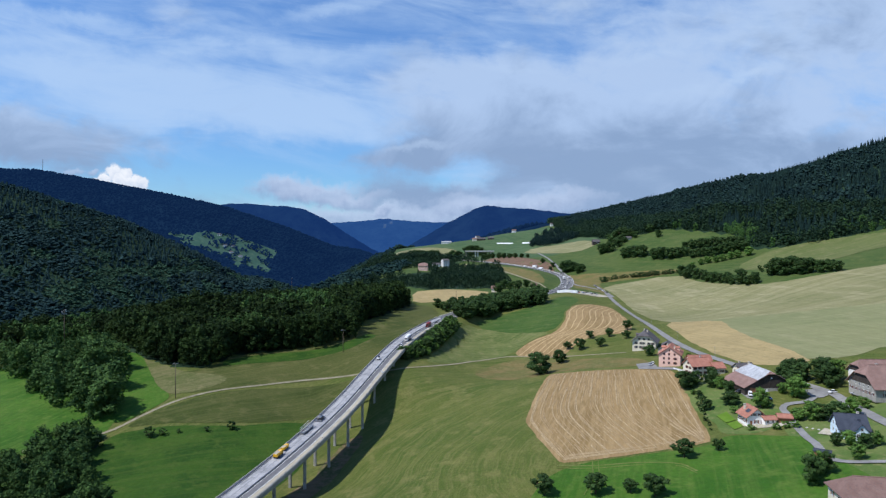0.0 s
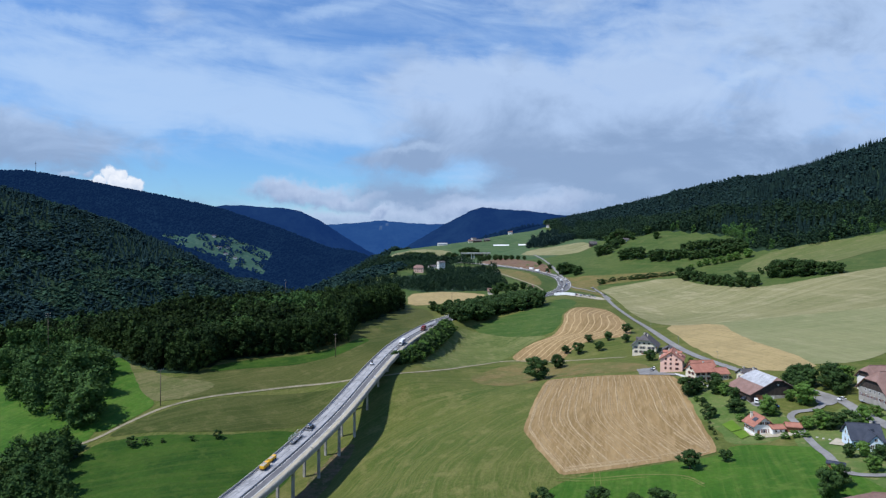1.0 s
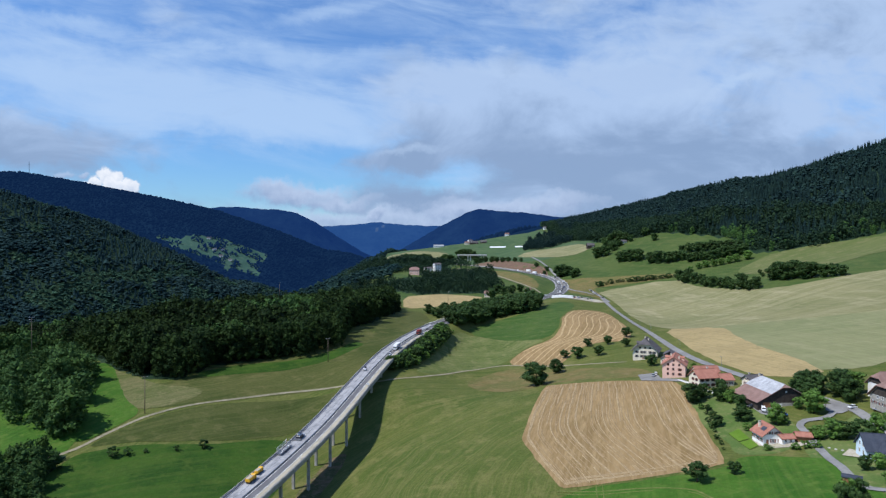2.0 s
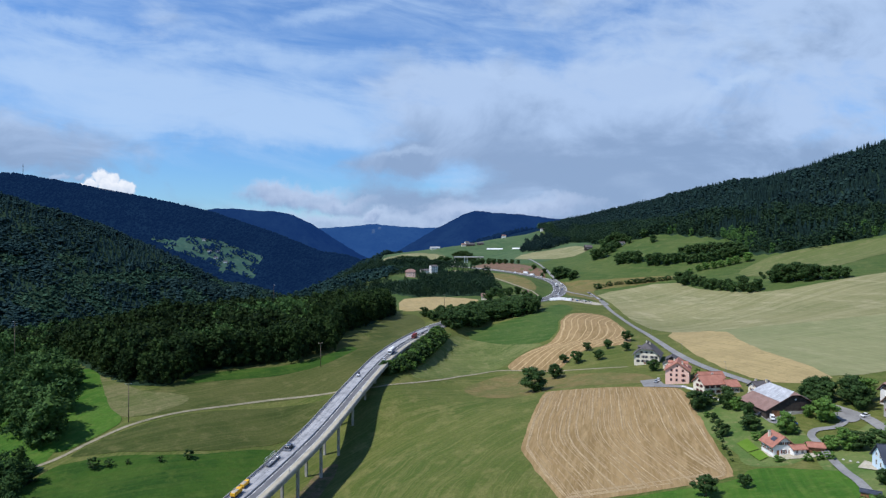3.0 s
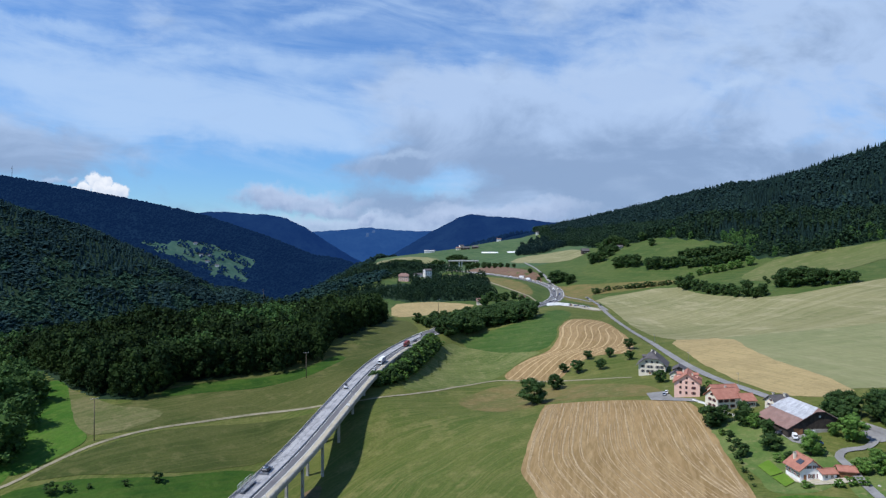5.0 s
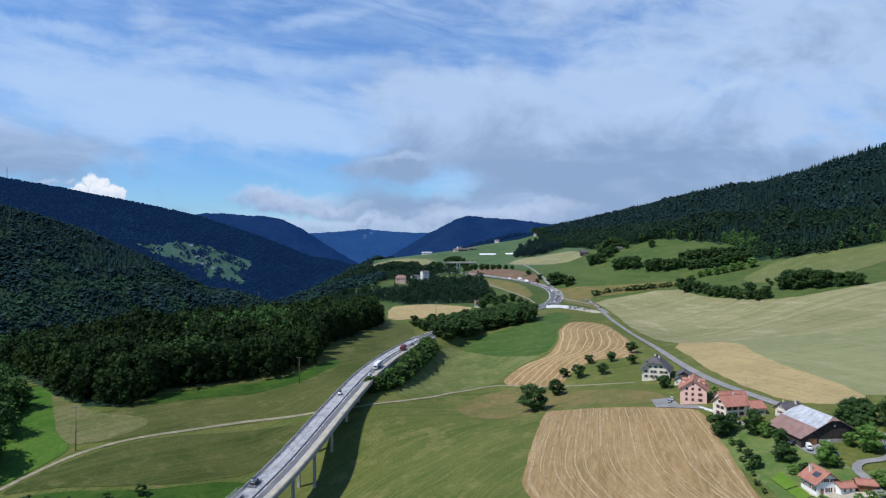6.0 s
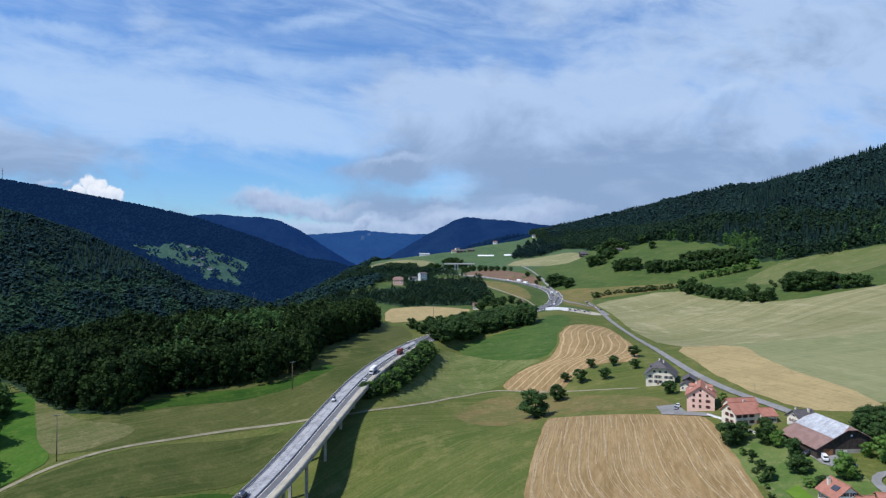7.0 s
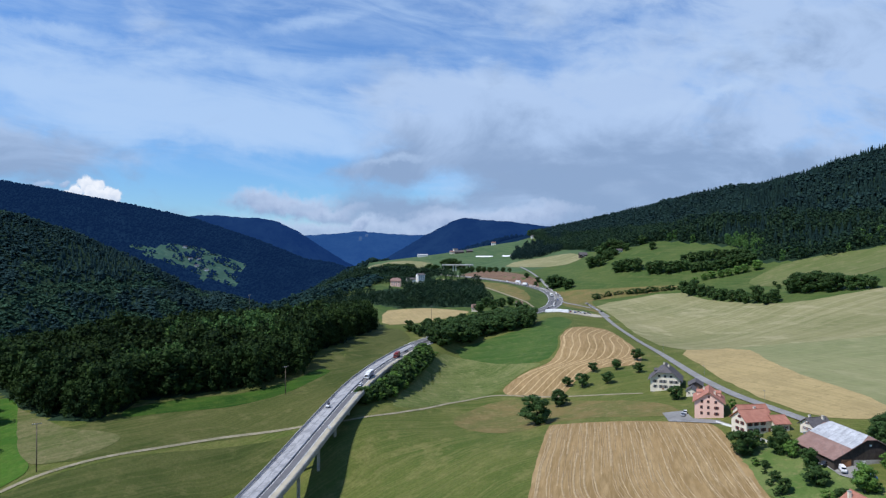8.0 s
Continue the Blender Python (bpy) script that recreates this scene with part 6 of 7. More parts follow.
def dormer(h, x, y, z, turn, w, material, roof_material):
    d = part("dormer", prism(bmesh.new(), [(-w / 2, -1.0), (w / 2, -1.0), (w / 2, 0.8), (0, 1.7), (-w / 2, 0.8)], -1.6, 1.0), material, h)
    d.matrix_basis = pose(x, y, z, 0, 0, turn)
    part("dormer_roof", roof_bm(2.6, w, 0.8, 1.7, 0.25, 0.0, 0.14), roof_material, d).matrix_basis = pose(-0.3, 0, 0.06)
    part("pane", boxes((-1.66, -1.6, -w * 0.3, w * 0.3, -0.4, 0.6)), GLASS, d)


# pink three-storey house
pink = house("house", "salmon pink three-storey house with an orange tiled roof", 141.2, 391.9, 65.5, 17, 12.4, 7.0, 11.4, PINK, RIPE_TILE, over=0.9, frames=SHUTTER, chimneys=((3, 2.2, 11.6), (-4, -2.5, 11.2)),
             rows=(("left", (-3.2,), 1.7, 0.9, 1.2, SHUTTER), ("left", (0.3, 3.2), 1.7, 0.9, 1.2, None), ("left", (-3.2,), 4.4, 0.9, 1.2, SHUTTER), ("left", (0.3, 3.2), 4.4, 0.9, 1.2, None), ("left", (-2.9, 0.3, 3.0), 7.0, 0.9, 1.1, None), ("left", (0.0,), 9.3, 0.6, 0.7, None),
                   ("front", (-5, -1, 3), 4.5, 1.0, 1.3, SHUTTER), ("back", (-5, -1, 3, 6), 4.5, 1.0, 1.3, SHUTTER), ("back", (-5, -1, 3, 6), 1.7, 1.0, 1.3, SHUTTER)), doors=(("back", -7, 1.1, 2.1),))
dormer(pink, 1.0, -3.6, 9.0, 90, 2.4, PINK, RIPE_TILE)
dormer(pink, 1.0, 3.6, 9.0, -90, 2.4, PINK, RIPE_TILE)
# grey farmhouse
grey = house("farmhouse", "beige farmhouse with a half-hipped grey tiled roof", 147.4, 460.5, 66, 17, 16, 6.2, 13.2, CREAM, SLATE, hip=3.4, over=1.5, frames=GREY_PAINT, chimneys=((-2.0, -1.6, 13.4), (3.5, 1.0, 13.6)),
             rows=(("left", (-6, -3.4, -0.2, 2.2, 5.4), 1.7, 1.1, 1.5, GREY_PAINT), ("left", (-6, -3.4, 0.4, 1.9, 5.4), 4.6, 1.1, 1.5, GREY_PAINT), ("left", (-3.2, 0, 3.2), 7.6, 1.2, 1.1, None), ("back", (-5, -1.5, 2, 5.5), 4.6, 1.1, 1.4, GREY_PAINT), ("back", (-5, -1.5, 2), 1.7, 1.1, 1.4, GREY_PAINT)), doors=(("left", 1.2, 1.2, 2.2),))
dormer(grey, 0.0, 4.6, 9.0, -90, 2.2, SLATE, SLATE)
shelter = house("open_shed", "dark timber shed with a grey roof", 157, 442, 66, 11, 7, 3.2, 5.2, DARK_WOOD, SLATE, category="shed", doors=(("left", 0, 3.0, 2.6),))
house("annex", "small cream outbuilding with a grey roof", 150.5, 432, 60, 8, 5, 2.8, 4.4, CREAM, SLATE, category="shed", rows=(("left", (-1, 1), 1.5, 0.9, 1.0, None),))
# cream house and its wings
house("house", "cream house with brown shutters and an orange roof", 145.8, 361.9, 12, 12.5, 9.2, 5.6, 9.0, CREAM, RIPE_TILE, over=0.8, frames=SHUTTER, chimneys=((2.5, 1.2, 9.8),),
      rows=(("left", (-2.1, 0.9), 1.5, 1.0, 1.3, SHUTTER), ("left", (-2.1, 0.9), 4.2, 1.0, 1.3, SHUTTER), ("left", (-0.4,), 6.7, 0.9, 1.0, SHUTTER), ("front", (-4.5, -1.5, 2.0), 1.6, 1.1, 1.3, SHUTTER), ("front", (-4.5, -1.5, 2.0), 4.2, 1.1, 1.3, SHUTTER)), doors=(("front", 5, 1.1, 2.1),))
house("house_wing", "cream house wing with a low orange roof", 155.6, 359.8, 6, 6.5, 7.4, 3.4, 5.8, CREAM, RIPE_TILE, rows=(("front", (-1.4, 1.4), 1.6, 1.0, 1.2, SHUTTER),))
house("house_wing", "raised back wing with an orange roof", 149, 368.5, 6, 13, 6, 6.2, 8.6, CREAM, RIPE_TILE, rows=(("left", (0,), 4.2, 1.0, 1.2, SHUTTER),))
for x0, y0, length, turn in ((139.5, 371.5, 11.0, -68), (143.5, 352.5, 9.0, -66)):
    garden_wall = thing("garden_wall", pose(x0, y0, height(x0, y0), 0, 0, turn), "low pale garden wall beside the stubble field", "wall", "pale garden walls")
    part("wall_body", boxes((-length / 2, length / 2, -0.16, 0.16, -0.6, 1.0)), WHITE, garden_wall)
    part("coping", boxes((-length / 2 - 0.06, length / 2 + 0.06, -0.24, 0.24, 1.0, 1.1)), STONE, garden_wall)
# the great barn
barn = thing("barn", pose(163.4, 325.6, height(152, 317), 0, 0, 91), "great dark timber barn with grey sheet and red tile roof", "barn")
BL, BR, B_SLOPE, B_WEST, B_EAST, B_CLIP = 22.0, 11.0, 0.56, 13.4, 7.2, 1.9  # length, ridge, pitch, spans of the long and the short slope, half width of the clipped gable


def barn_roof_z(y):
    return BR - B_SLOPE * abs(y)


part("wall", prism(bmesh.new(), [(-B_EAST, -2.0), (B_WEST, -2.0), (B_WEST, barn_roof_z(B_WEST)), (B_CLIP, barn_roof_z(B_CLIP)), (-B_CLIP, barn_roof_z(B_CLIP)), (-B_EAST, barn_roof_z(B_EAST))], -BL / 2, BL / 2), DARK_WOOD, barn, "dark weathered timber walls")
part("stone_base", boxes((-BL / 2 - 0.12, -BL / 2 + 0.3, -B_EAST + 0.6, 6.2, -2, 2.9)), STONE, barn, "grey rendered stone base")
for k in range(34):
    y = -B_EAST + 0.3 + k * (B_WEST + B_EAST - 0.6) / 33
    low, high = (2.95 if y < 6.3 else 0.0), barn_roof_z(max(abs(y), B_CLIP)) - 0.12
    part("batten", boxes((-BL / 2 - 0.07, -BL / 2 + 0.02, y - 0.06, y + 0.06, low, high)), DARK_WOOD, barn)
bm = bmesh.new()
hl, ys, yl, tl = BL / 2 + 0.9, -B_EAST - 0.8, B_WEST + 0.8, BL / 2 + 0.9 - 1.9
pts = {"a": (-hl, ys), "b": (hl, ys), "c": (hl, yl), "d": (-hl, yl), "r": (-tl, 0), "s": (tl, 0), "e": (hl, -B_CLIP), "f": (hl, B_CLIP), "g": (-hl, B_CLIP), "h": (-hl, -B_CLIP)}
up = {k: bm.verts.new((x, y, barn_roof_z(y) + 0.24)) for k, (x, y) in pts.items()}
dn = {k: bm.verts.new((x, y, barn_roof_z(y) + 0.02)) for k, (x, y) in pts.items()}
for f in ("abesrh", "cdgrsf", "efs", "ghr"):
    bm.faces.new([up[k] for k in f])
    bm.faces.new([dn[k] for k in reversed(f)])
for p, q in ("ab", "be", "ef", "fc", "cd", "dg", "gh", "ha"):
    bm.faces.new((up[q], up[p], dn[p], dn[q]))
part("roof", bm, OLD_TILE, barn, "red-brown tiled roof slopes")
for side, y1 in ((1, 7.4), (-1, B_EAST + 0.75)):
    cols = 14
    for k in range(cols):
        for a, b in ((0.1, y1 / 2 + 0.1), (y1 / 2, y1)):
            x0 = -BL / 2 - 0.9 + k * (BL + 1.8) / cols
            x1 = x0 + (BL + 1.8) / cols - 0.04
            cut = lambda x, y: max(-hl + max(0.0, 1.9 * (1 - y / B_CLIP)), min(hl - max(0.0, 1.9 * (1 - y / B_CLIP)), x))
            bm = bmesh.new()
            lift = 0.33 + 0.03 * ((k + (a > 0.2)) % 2)
            q = [(cut(x, y), side * y, barn_roof_z(y) + lift) for x, y in ((x0, a), (x1, a), (x1, b), (x0, b))]
            up = [bm.verts.new(c) for c in q]
            dn = [bm.verts.new((c[0], c[1], c[2] - 0.06)) for c in q]
            bm.faces.new(up)
            bm.faces.new(dn[::-1])
            for i in range(4):
                bm.faces.new((up[i], dn[i], dn[(i + 1) % 4], up[(i + 1) % 4]))
            part("roof_sheet", bm, SHEET, barn)
part("door", boxes((-BL / 2 - 0.16, -BL / 2 + 0.1, 2.0, 3.4, 0.0, 2.5)), WHITE, barn, "pale door in the stone base")
part("gate", boxes((-BL / 2 - 0.10, -BL / 2 + 0.1, 7.2, 10.8, 0.0, 3.2)), WOOD, barn, "brown timber barn gate")
part("vent", boxes((-BL / 2 - 0.10, -BL / 2 + 0.1, -0.4, 0.4, 7.6, 8.3)), WHITE, barn, "small pale gable hatch")
house("house", "small house with a grey roof behind the barn", 167.0, 351.0, 10, 8.5, 7.5, 3.4, 6.0, CREAM, SLATE, over=0.8, chimneys=((-2, 1.0, 7.0), (2.5, -1, 6.9)), rows=(("left", (-1.2, 1.2), 1.8, 0.9, 1.2, SHUTTER), ("left", (0,), 4.1, 0.8, 0.9, SHUTTER), ("front", (-2.6, 0, 2.6), 2.0, 1.0, 1.2, SHUTTER)))
house("canopy", "low pale-roofed lean-to by the small house", 162, 345.5, 20, 5, 4, 2.3, 2.9, WHITE, SHEET, category="shed")
# white house with a solar panel
white = house("house", "white house with an orange roof and solar panel", 140.2, 286.4, 90, 9.0, 8.8, 3.7, 7.2, WHITE, RIPE_TILE, over=0.8, chimneys=((2.4, 2.2, 7.8),),
              rows=(("left", (-1.5, 1.5), 4.7, 1.1, 1.1, SHUTTER), ("left", (-2.8, 0.3), 1.5, 1.0, 1.5, SHUTTER), ("back", (-3, 0, 3), 1.6, 1.1, 1.4, SHUTTER)), doors=(("left", 2.6, 1.0, 2.0),))
panel = part("solar_panel", boxes((-1.5, 1.5, -1.0, 1.0, 0, 0.12)), BLUE_ROOF, white, "dark blue solar panel")
panel.matrix_basis = pose(-1.2, 2.3, 5.66, -38.5, 0, 0)
house("house_wing", "white annex with an orange lean-to roof", 144.9, 281.6, 6, 5.4, 3.8, 2.4, 3.4, WHITE, RIPE_TILE, rows=(("front", (-1.2, 1.0), 1.4, 0.9, 1.1, None),))
house("carport", "wooden carport with an orange tiled roof", 152.0, 281.2, -18, 5.4, 4.2, 2.1, 3.1, WOOD, RIPE_TILE, category="carport")
part_terrace = drape("terrace", [(133, 288), (136, 278), (150, 274), (152, 278), (138, 284), (136, 291)], GRAVEL, "pale stone terrace round the white house", 0.3, step=3, category="terrace", soft=0)
drape("garden_lawn_trimmed", [(130, 300), (136, 303), (135.2, 291.5), (129.7, 290)], TRIMMED, "trimmed bright green lawn by the terrace", 0.4, step=3, category="lawn", soft=0)
drape("garden_lawn_trimmed", [(129.6, 289), (135.2, 290.5), (134.4, 282.5), (129.2, 279.6)], TRIMMED, "trimmed bright green lawn below the terrace", 0.4, step=3, category="lawn", soft=0)
# pale blue house
blue = house("house", "pale blue house with a dark blue-grey roof", 161.8, 251.4, -14, 10.4, 10.2, 3.5, 8.0, PALE_BLUE, BLUE_ROOF, over=0.7, chimneys=((3.2, 1.0, 8.9),),
             rows=(("left", (-1.7, 1.7), 1.6, 1.1, 1.5, None), ("left", (-1.5, 1.5), 4.4, 1.1, 1.3, None), ("front", (-4.2, 4.2), 1.6, 1.2, 1.4, None)), doors=(("front", -2.8, 1.0, 2.1),))
house("house_wing", "pale blue gabled front wing with a dark roof", 161.4, 245.2, 76, 6.4, 5.0, 3.4, 6.0, PALE_BLUE, BLUE_ROOF, over=0.5, rows=(("left", (-1.2, 1.2), 1.6, 1.0, 1.5, None), ("left", (0,), 4.2, 0.9, 0.9, None)))
skylight = part("skylight", boxes((-0.6, 0.6, -0.5, 0.5, 0, 0.1)), GLASS, blue)
skylight.matrix_basis = pose(2.5, -2.3, 6.35, 43.8, 0, 0)
drape("terrace_blue", [(153, 258), (159, 263), (161, 256), (157, 251)], GRAVEL, "pale concrete terrace before the blue house", 0.4, step=3, category="terrace", soft=0)
# farmhouse at the village road
farm = house("farmhouse", "large stone farmhouse with a half-hipped brown roof", 205.0, 290.2, -1, 25, 19, 5.0, 13.2, STONE, OLD_TILE, hip=4.2, over=1.1, chimneys=((3, -4.5, 11.8), (-4, 3.0, 13.4)),
             rows=(("left", (-7.5, -4.5, -1.5, 1.5, 4.5, 7.5), 1.8, 1.0, 1.3, SHUTTER), ("left", (-4.5, -1.5, 1.5, 4.5), 4.4, 1.0, 1.2, None), ("front", (-8, -5, -2, 2, 5, 8), 1.8, 1.0, 1.3, SHUTTER), ("front", (-8, -5, -2, 2, 5, 8), 4.0, 1.0, 1.2, SHUTTER)), doors=(("front", 0, 1.4, 2.2),))
part("gable_boards", prism(bmesh.new(), [(-8.6, 5.3), (8.6, 5.3), (3.9, 9.3), (-3.9, 9.3)], -12.62, -12.48), DARK_WOOD, farm, "dark timber boarded gable")
back = house("farmhouse_wing", "white back house with a dark gable and brown roof", 213.0, 309.0, -1, 22, 12, 5.2, 10.6, WHITE, OLD_TILE, hip=2.6, over=1.0, rows=(("left", (-2.5, 2.5), 2, 1, 1.2, None),))
part("gable_boards", prism(bmesh.new(), [(-5.2, 5.4), (5.2, 5.4), (2.6, 8.2), (-2.6, 8.2)], -11.12, -10.98), DARK_WOOD, back, "dark timber boarded gable")
# the long roof close by, the edge house and the shed
house("house", "long cream house with a hipped brown tiled roof", 128.0, 187.0, -10, 21, 11.5, 4.4, 8.4, CREAM, OLD_TILE, hip=5.2, over=0.9, rows=(("front", (-8, -5, -2, 1, 4, 7), 2.2, 1.0, 1.3, SHUTTER), ("left", (-2.5, 2.5), 2.2, 1.0, 1.3, SHUTTER)), base=3.0)
house("house", "timber house with an orange roof beside the lane", 172.0, 230.5, 60, 11, 8, 4.6, 7.8, DARK_WOOD, RIPE_TILE, over=0.9, rows=(("left", (-1.8, 1.8), 1.8, 1.0, 1.2, None), ("left", (-1.8, 1.8), 4.2, 1.0, 1.2, None)))
shed = house("shed", "small orange-brown wooden shed with a flat blue-grey roof", 139.0, 231.2, -35, 5.4, 3.4, 2.4, 2.7, WOOD, BLUE_ROOF, over=0.3, category="shed", doors=(("front", 0, 1.2, 1.9),))

# ---- far houses ----
house("house", "distant pink house with a brown hipped roof", -33, 1056, -5, 15, 11, 7.5, 12, PINK, OLD_TILE, hip=4, rows=(("front", (-5, -1.7, 1.7, 5), 2.0, 1.2, 1.6, None), ("front", (-5, -1.7, 1.7, 5), 5.0, 1.2, 1.6, None)), chimneys=((2, 0, 13),))
block = house("apartment_block", "distant white block with balconies and shallow roof", 4, 1178, 20, 12, 12, 13, 15.5, WHITE, SLATE, category="apartment block", rows=tuple(("front", (-3.5, 0, 3.5), 2.2 + 3 * k, 1.4, 1.5, None) for k in range(4)) + tuple(("left", (-3.5, 0, 3.5), 2.2 + 3 * k, 1.4, 1.5, None) for k in range(4)))
house("house_wing", "low white building by the distant block", -12, 1160, 10, 14, 9, 4, 6.5, WHITE, SLATE)
house("chalet", "dark timber chalet on the pasture", 288, 1192, 0, 13, 10, 4.5, 8.5, DARK_WOOD, SLATE, category="chalet", rows=(("front", (-3, 0, 3), 2.0, 1.2, 1.4, None),))
house("chalet", "white chalet with a dark roof among trees", 318, 1086, 10, 9, 7, 3.6, 6.0, WHITE, SLATE, category="chalet", rows=(("front", (-2.5, 0, 2.5), 1.9, 1.1, 1.3, None),))
house("chalet", "small white hut among pasture trees", 306, 1094, 10, 5, 4, 3.0, 4.5, WHITE, OLD_TILE, category="hut")
house("hut", "small white house beside the site track", 121, 842, 10, 7, 6, 4.2, 6.8, WHITE, OLD_TILE, category="hut", rows=(("front", (-1.5, 1.5), 2, 0.9, 1.1, None),))
house("hut", "small cream house at the wood's edge", 66, 812, -10, 7, 7, 4.5, 7.5, CREAM, OLD_TILE, category="hut", rows=(("front", (-1.5, 1.5), 2, 0.9, 1.1, None),))
for x, y, turn, length, width, eaves, walls, roofs in ((92, 1850, 5, 13, 10, 5, CREAM, OLD_TILE), (112, 1848, 0, 24, 12, 4, DARK_WOOD, SLATE), (140, 1852, -5, 18, 11, 4, DARK_WOOD, SLATE), (10, 1846, 5, 28, 9, 4, WHITE, SHEET),
                                                       (104, 1905, 20, 12, 10, 6, WHITE, SLATE), (220, 1960, 0, 12, 10, 6, WHITE, OLD_TILE), (404, 2060, 10, 18, 12, 6, WHITE, OLD_TILE), (440, 2075, 0, 24, 12, 5, CREAM, OLD_TILE), (352, 2040, 0, 12, 10, 6, WHITE, SLATE)):
    house("house", "distant farm building on the pasture hill", x, y, turn, length, width, eaves, eaves + width * 0.32, walls, roofs, rows=(("front", (-length / 4, length / 4), 2.2, 1.4, 1.5, None),))
for x, y in ((-930, 2700), (-890, 2660), (-850, 2655), (-985, 2790), (-905, 2725)):
    house("house", "tiny far farmhouse in the clearing", x, y, 10, 16, 11, 5, 8, WHITE, SLATE, rows=(("front", (-4, 4), 2.4, 1.4, 1.5, None),))


def greenhouse(x, y, turn, length):
    g = thing("greenhouse", pose(x, y, height(x, y), 0, 0, turn), "long low white plastic greenhouse tunnel", "greenhouse")
    part("cover", prism(bmesh.new(), [(4.5 * math.cos(a * math.pi / 8), 3.2 * math.sin(a * math.pi / 8) - 0.3) for a in range(9)], -length / 2, length / 2), TARP, g, smooth=False)
    part("end_frame", boxes((-length / 2 - 0.1, -length / 2 + 0.1, -4.4, 4.4, 0, 1.2)), STEEL, g)


greenhouse(172, 1754, -14, 44)
greenhouse(226, 1716, -22, 22)

# the far bridge
far_bridge = thing("viaduct", pose(66, 1560, 0, 0, 0, -6), "distant pale concrete bridge on slender piers", "bridge")
part("deck", boxes((-12, 60, -6, 6, 77.6, 80.0)), CONCRETE, far_bridge)
part("parapet", boxes((-12, 60, -6.3, -6, 79.4, 81.0)), PALE_CONCRETE, far_bridge)
for px in (-9, 14, 20, 52):
    part("pier", boxes((px - 1.2, px + 1.2, -2, 2, height(66 + px, 1560) - 3, 78.6)), PALE_CONCRETE, far_bridge)


# ---- poles ----
def utility_pole(x, y, tall, arms, turn, label):
    p = thing("utility_pole", pose(x, y, height(x, y), 0, 0, turn), label, "utility pole", "power line poles")
    part("post", rod(bmesh.new(), (0, 0, -0.6), (0, 0, tall), 0.24, 0.15, 10), POLE_WOOD, p, smooth=True)
    for k in range(arms):
        arm = part("crossarm", boxes((-1.7, 1.7, -0.1, 0.1, tall - 0.35 - k * 1.5, tall - 0.13 - k * 1.5)), STEEL, p)
        for s in (-1.5, -0.75, 0.75, 1.5):
            part("insulator", rod(bmesh.new(), (s, 0, tall - 0.13 - k * 1.5), (s, 0, tall + 0.2 - k * 1.5), 0.09, 0.06, 6), WHITE, arm)


utility_pole(-153.5, 362.5, 20, 1, 35, "tall weathered utility pole beside the track")
utility_pole(-73, 462, 16, 1, 35, "tall weathered utility pole near the forest")
utility_pole(-49, 664, 15, 1, 35, "utility pole against the forest edge")
utility_pole(16, 766, 15, 1, 35, "utility pole in the ochre field")
utility_pole(-284, 474, 30, 3, 35, "pale pole rising above the woodland")
utility_pole(-251, 1050, 34, 2, 35, "distant pole over the valley woods")
for x, y in ((184.5, 560), (174.5, 470), (170.0, 395), (184.5, 330)):
    lamp = thing("street_lamp", pose(x, y, height(x, y), 0, 0, 180), "slim grey street lamp beside the village road", "street lamp", "street lamps")
    part("post", rod(bmesh.new(), (0, 0, -0.3), (0, 0, 6.0), 0.09, 0.06, 8), STEEL, lamp)
    part("head", boxes((-0.1, 1.0, -0.12, 0.12, 5.95, 6.1)), STEEL, lamp)
mast = thing("radio_mast", pose(-2020, 3195, height(-2020, 3195)), "thin distant radio mast on the ridge", "mast")
part("mast_tube", rod(bmesh.new(), (0, 0, 0), (0, 0, 62), 1.6, 0.9, 6), STEEL, mast)
part("platform", boxes((-2.5, 2.5, -2.5, 2.5, 46, 48)), STEEL, mast)


# ---- vehicles ----
def wheels(parent, places, r, w):
    for x, y in places:
        t = part("wheel", rod(bmesh.new(), (x, y - w / 2, r), (x, y + w / 2, r), r, r, 12), RUBBER, parent)
        part("rim", rod(bmesh.new(), (x, y - w / 2 - 0.02, r), (x, y + w / 2 + 0.02, r), r * 0.55, r * 0.55, 8), STEEL, t)


def make_car(coat, label, van=False):
    c = thing("van" if van else "car", pose(0, 0, -50), label, "van" if van else "car")
    top = 2.0 if van else 1.46
    part("body", box(bmesh.new(), -2.15, 2.15, -0.88, 0.88, 0.28, 1.1 if van else 0.86, 0.12), coat, c)
    cab = [(-2.05, 0.84), (1.75, 0.84), (1.2, top - 0.05), (0.9, top), (-1.9, top), (-2.1, top - 0.1)] if van else [(-1.9, 0.84), (1.1, 0.84), (0.45, top - 0.04), (0.2, top), (-1.2, top), (-1.5, top - 0.06)]
    bm = prism(bmesh.new(), [(x, z) for x, z in cab], -0.76, 0.76)
    for v in bm.verts:
        v.co = (v.co.y, v.co.x, v.co.z)
    part("cabin", bm, GLASS if not van else coat, c)
    part("roof", box(bmesh.new(), -1.25 if not van else -1.9, 0.25 if not van else 0.95, -0.72, 0.72, top - 0.03, top + 0.05, 0.03), coat, c)
    if van:
        part("windscreen", boxes((1.22, 1.62, -0.7, 0.7, 1.12, 1.75)), GLASS, c)
    for s in (-0.6, 0.6):
        part("headlight", boxes((2.12, 2.18, s - 0.15, s + 0.15, 0.6, 0.75)), WHITE_PAINT, c)
    wheels(c, ((-1.35, -0.8), (-1.35, 0.8), (1.35, -0.8), (1.35, 0.8)), 0.32, 0.2)
    return c


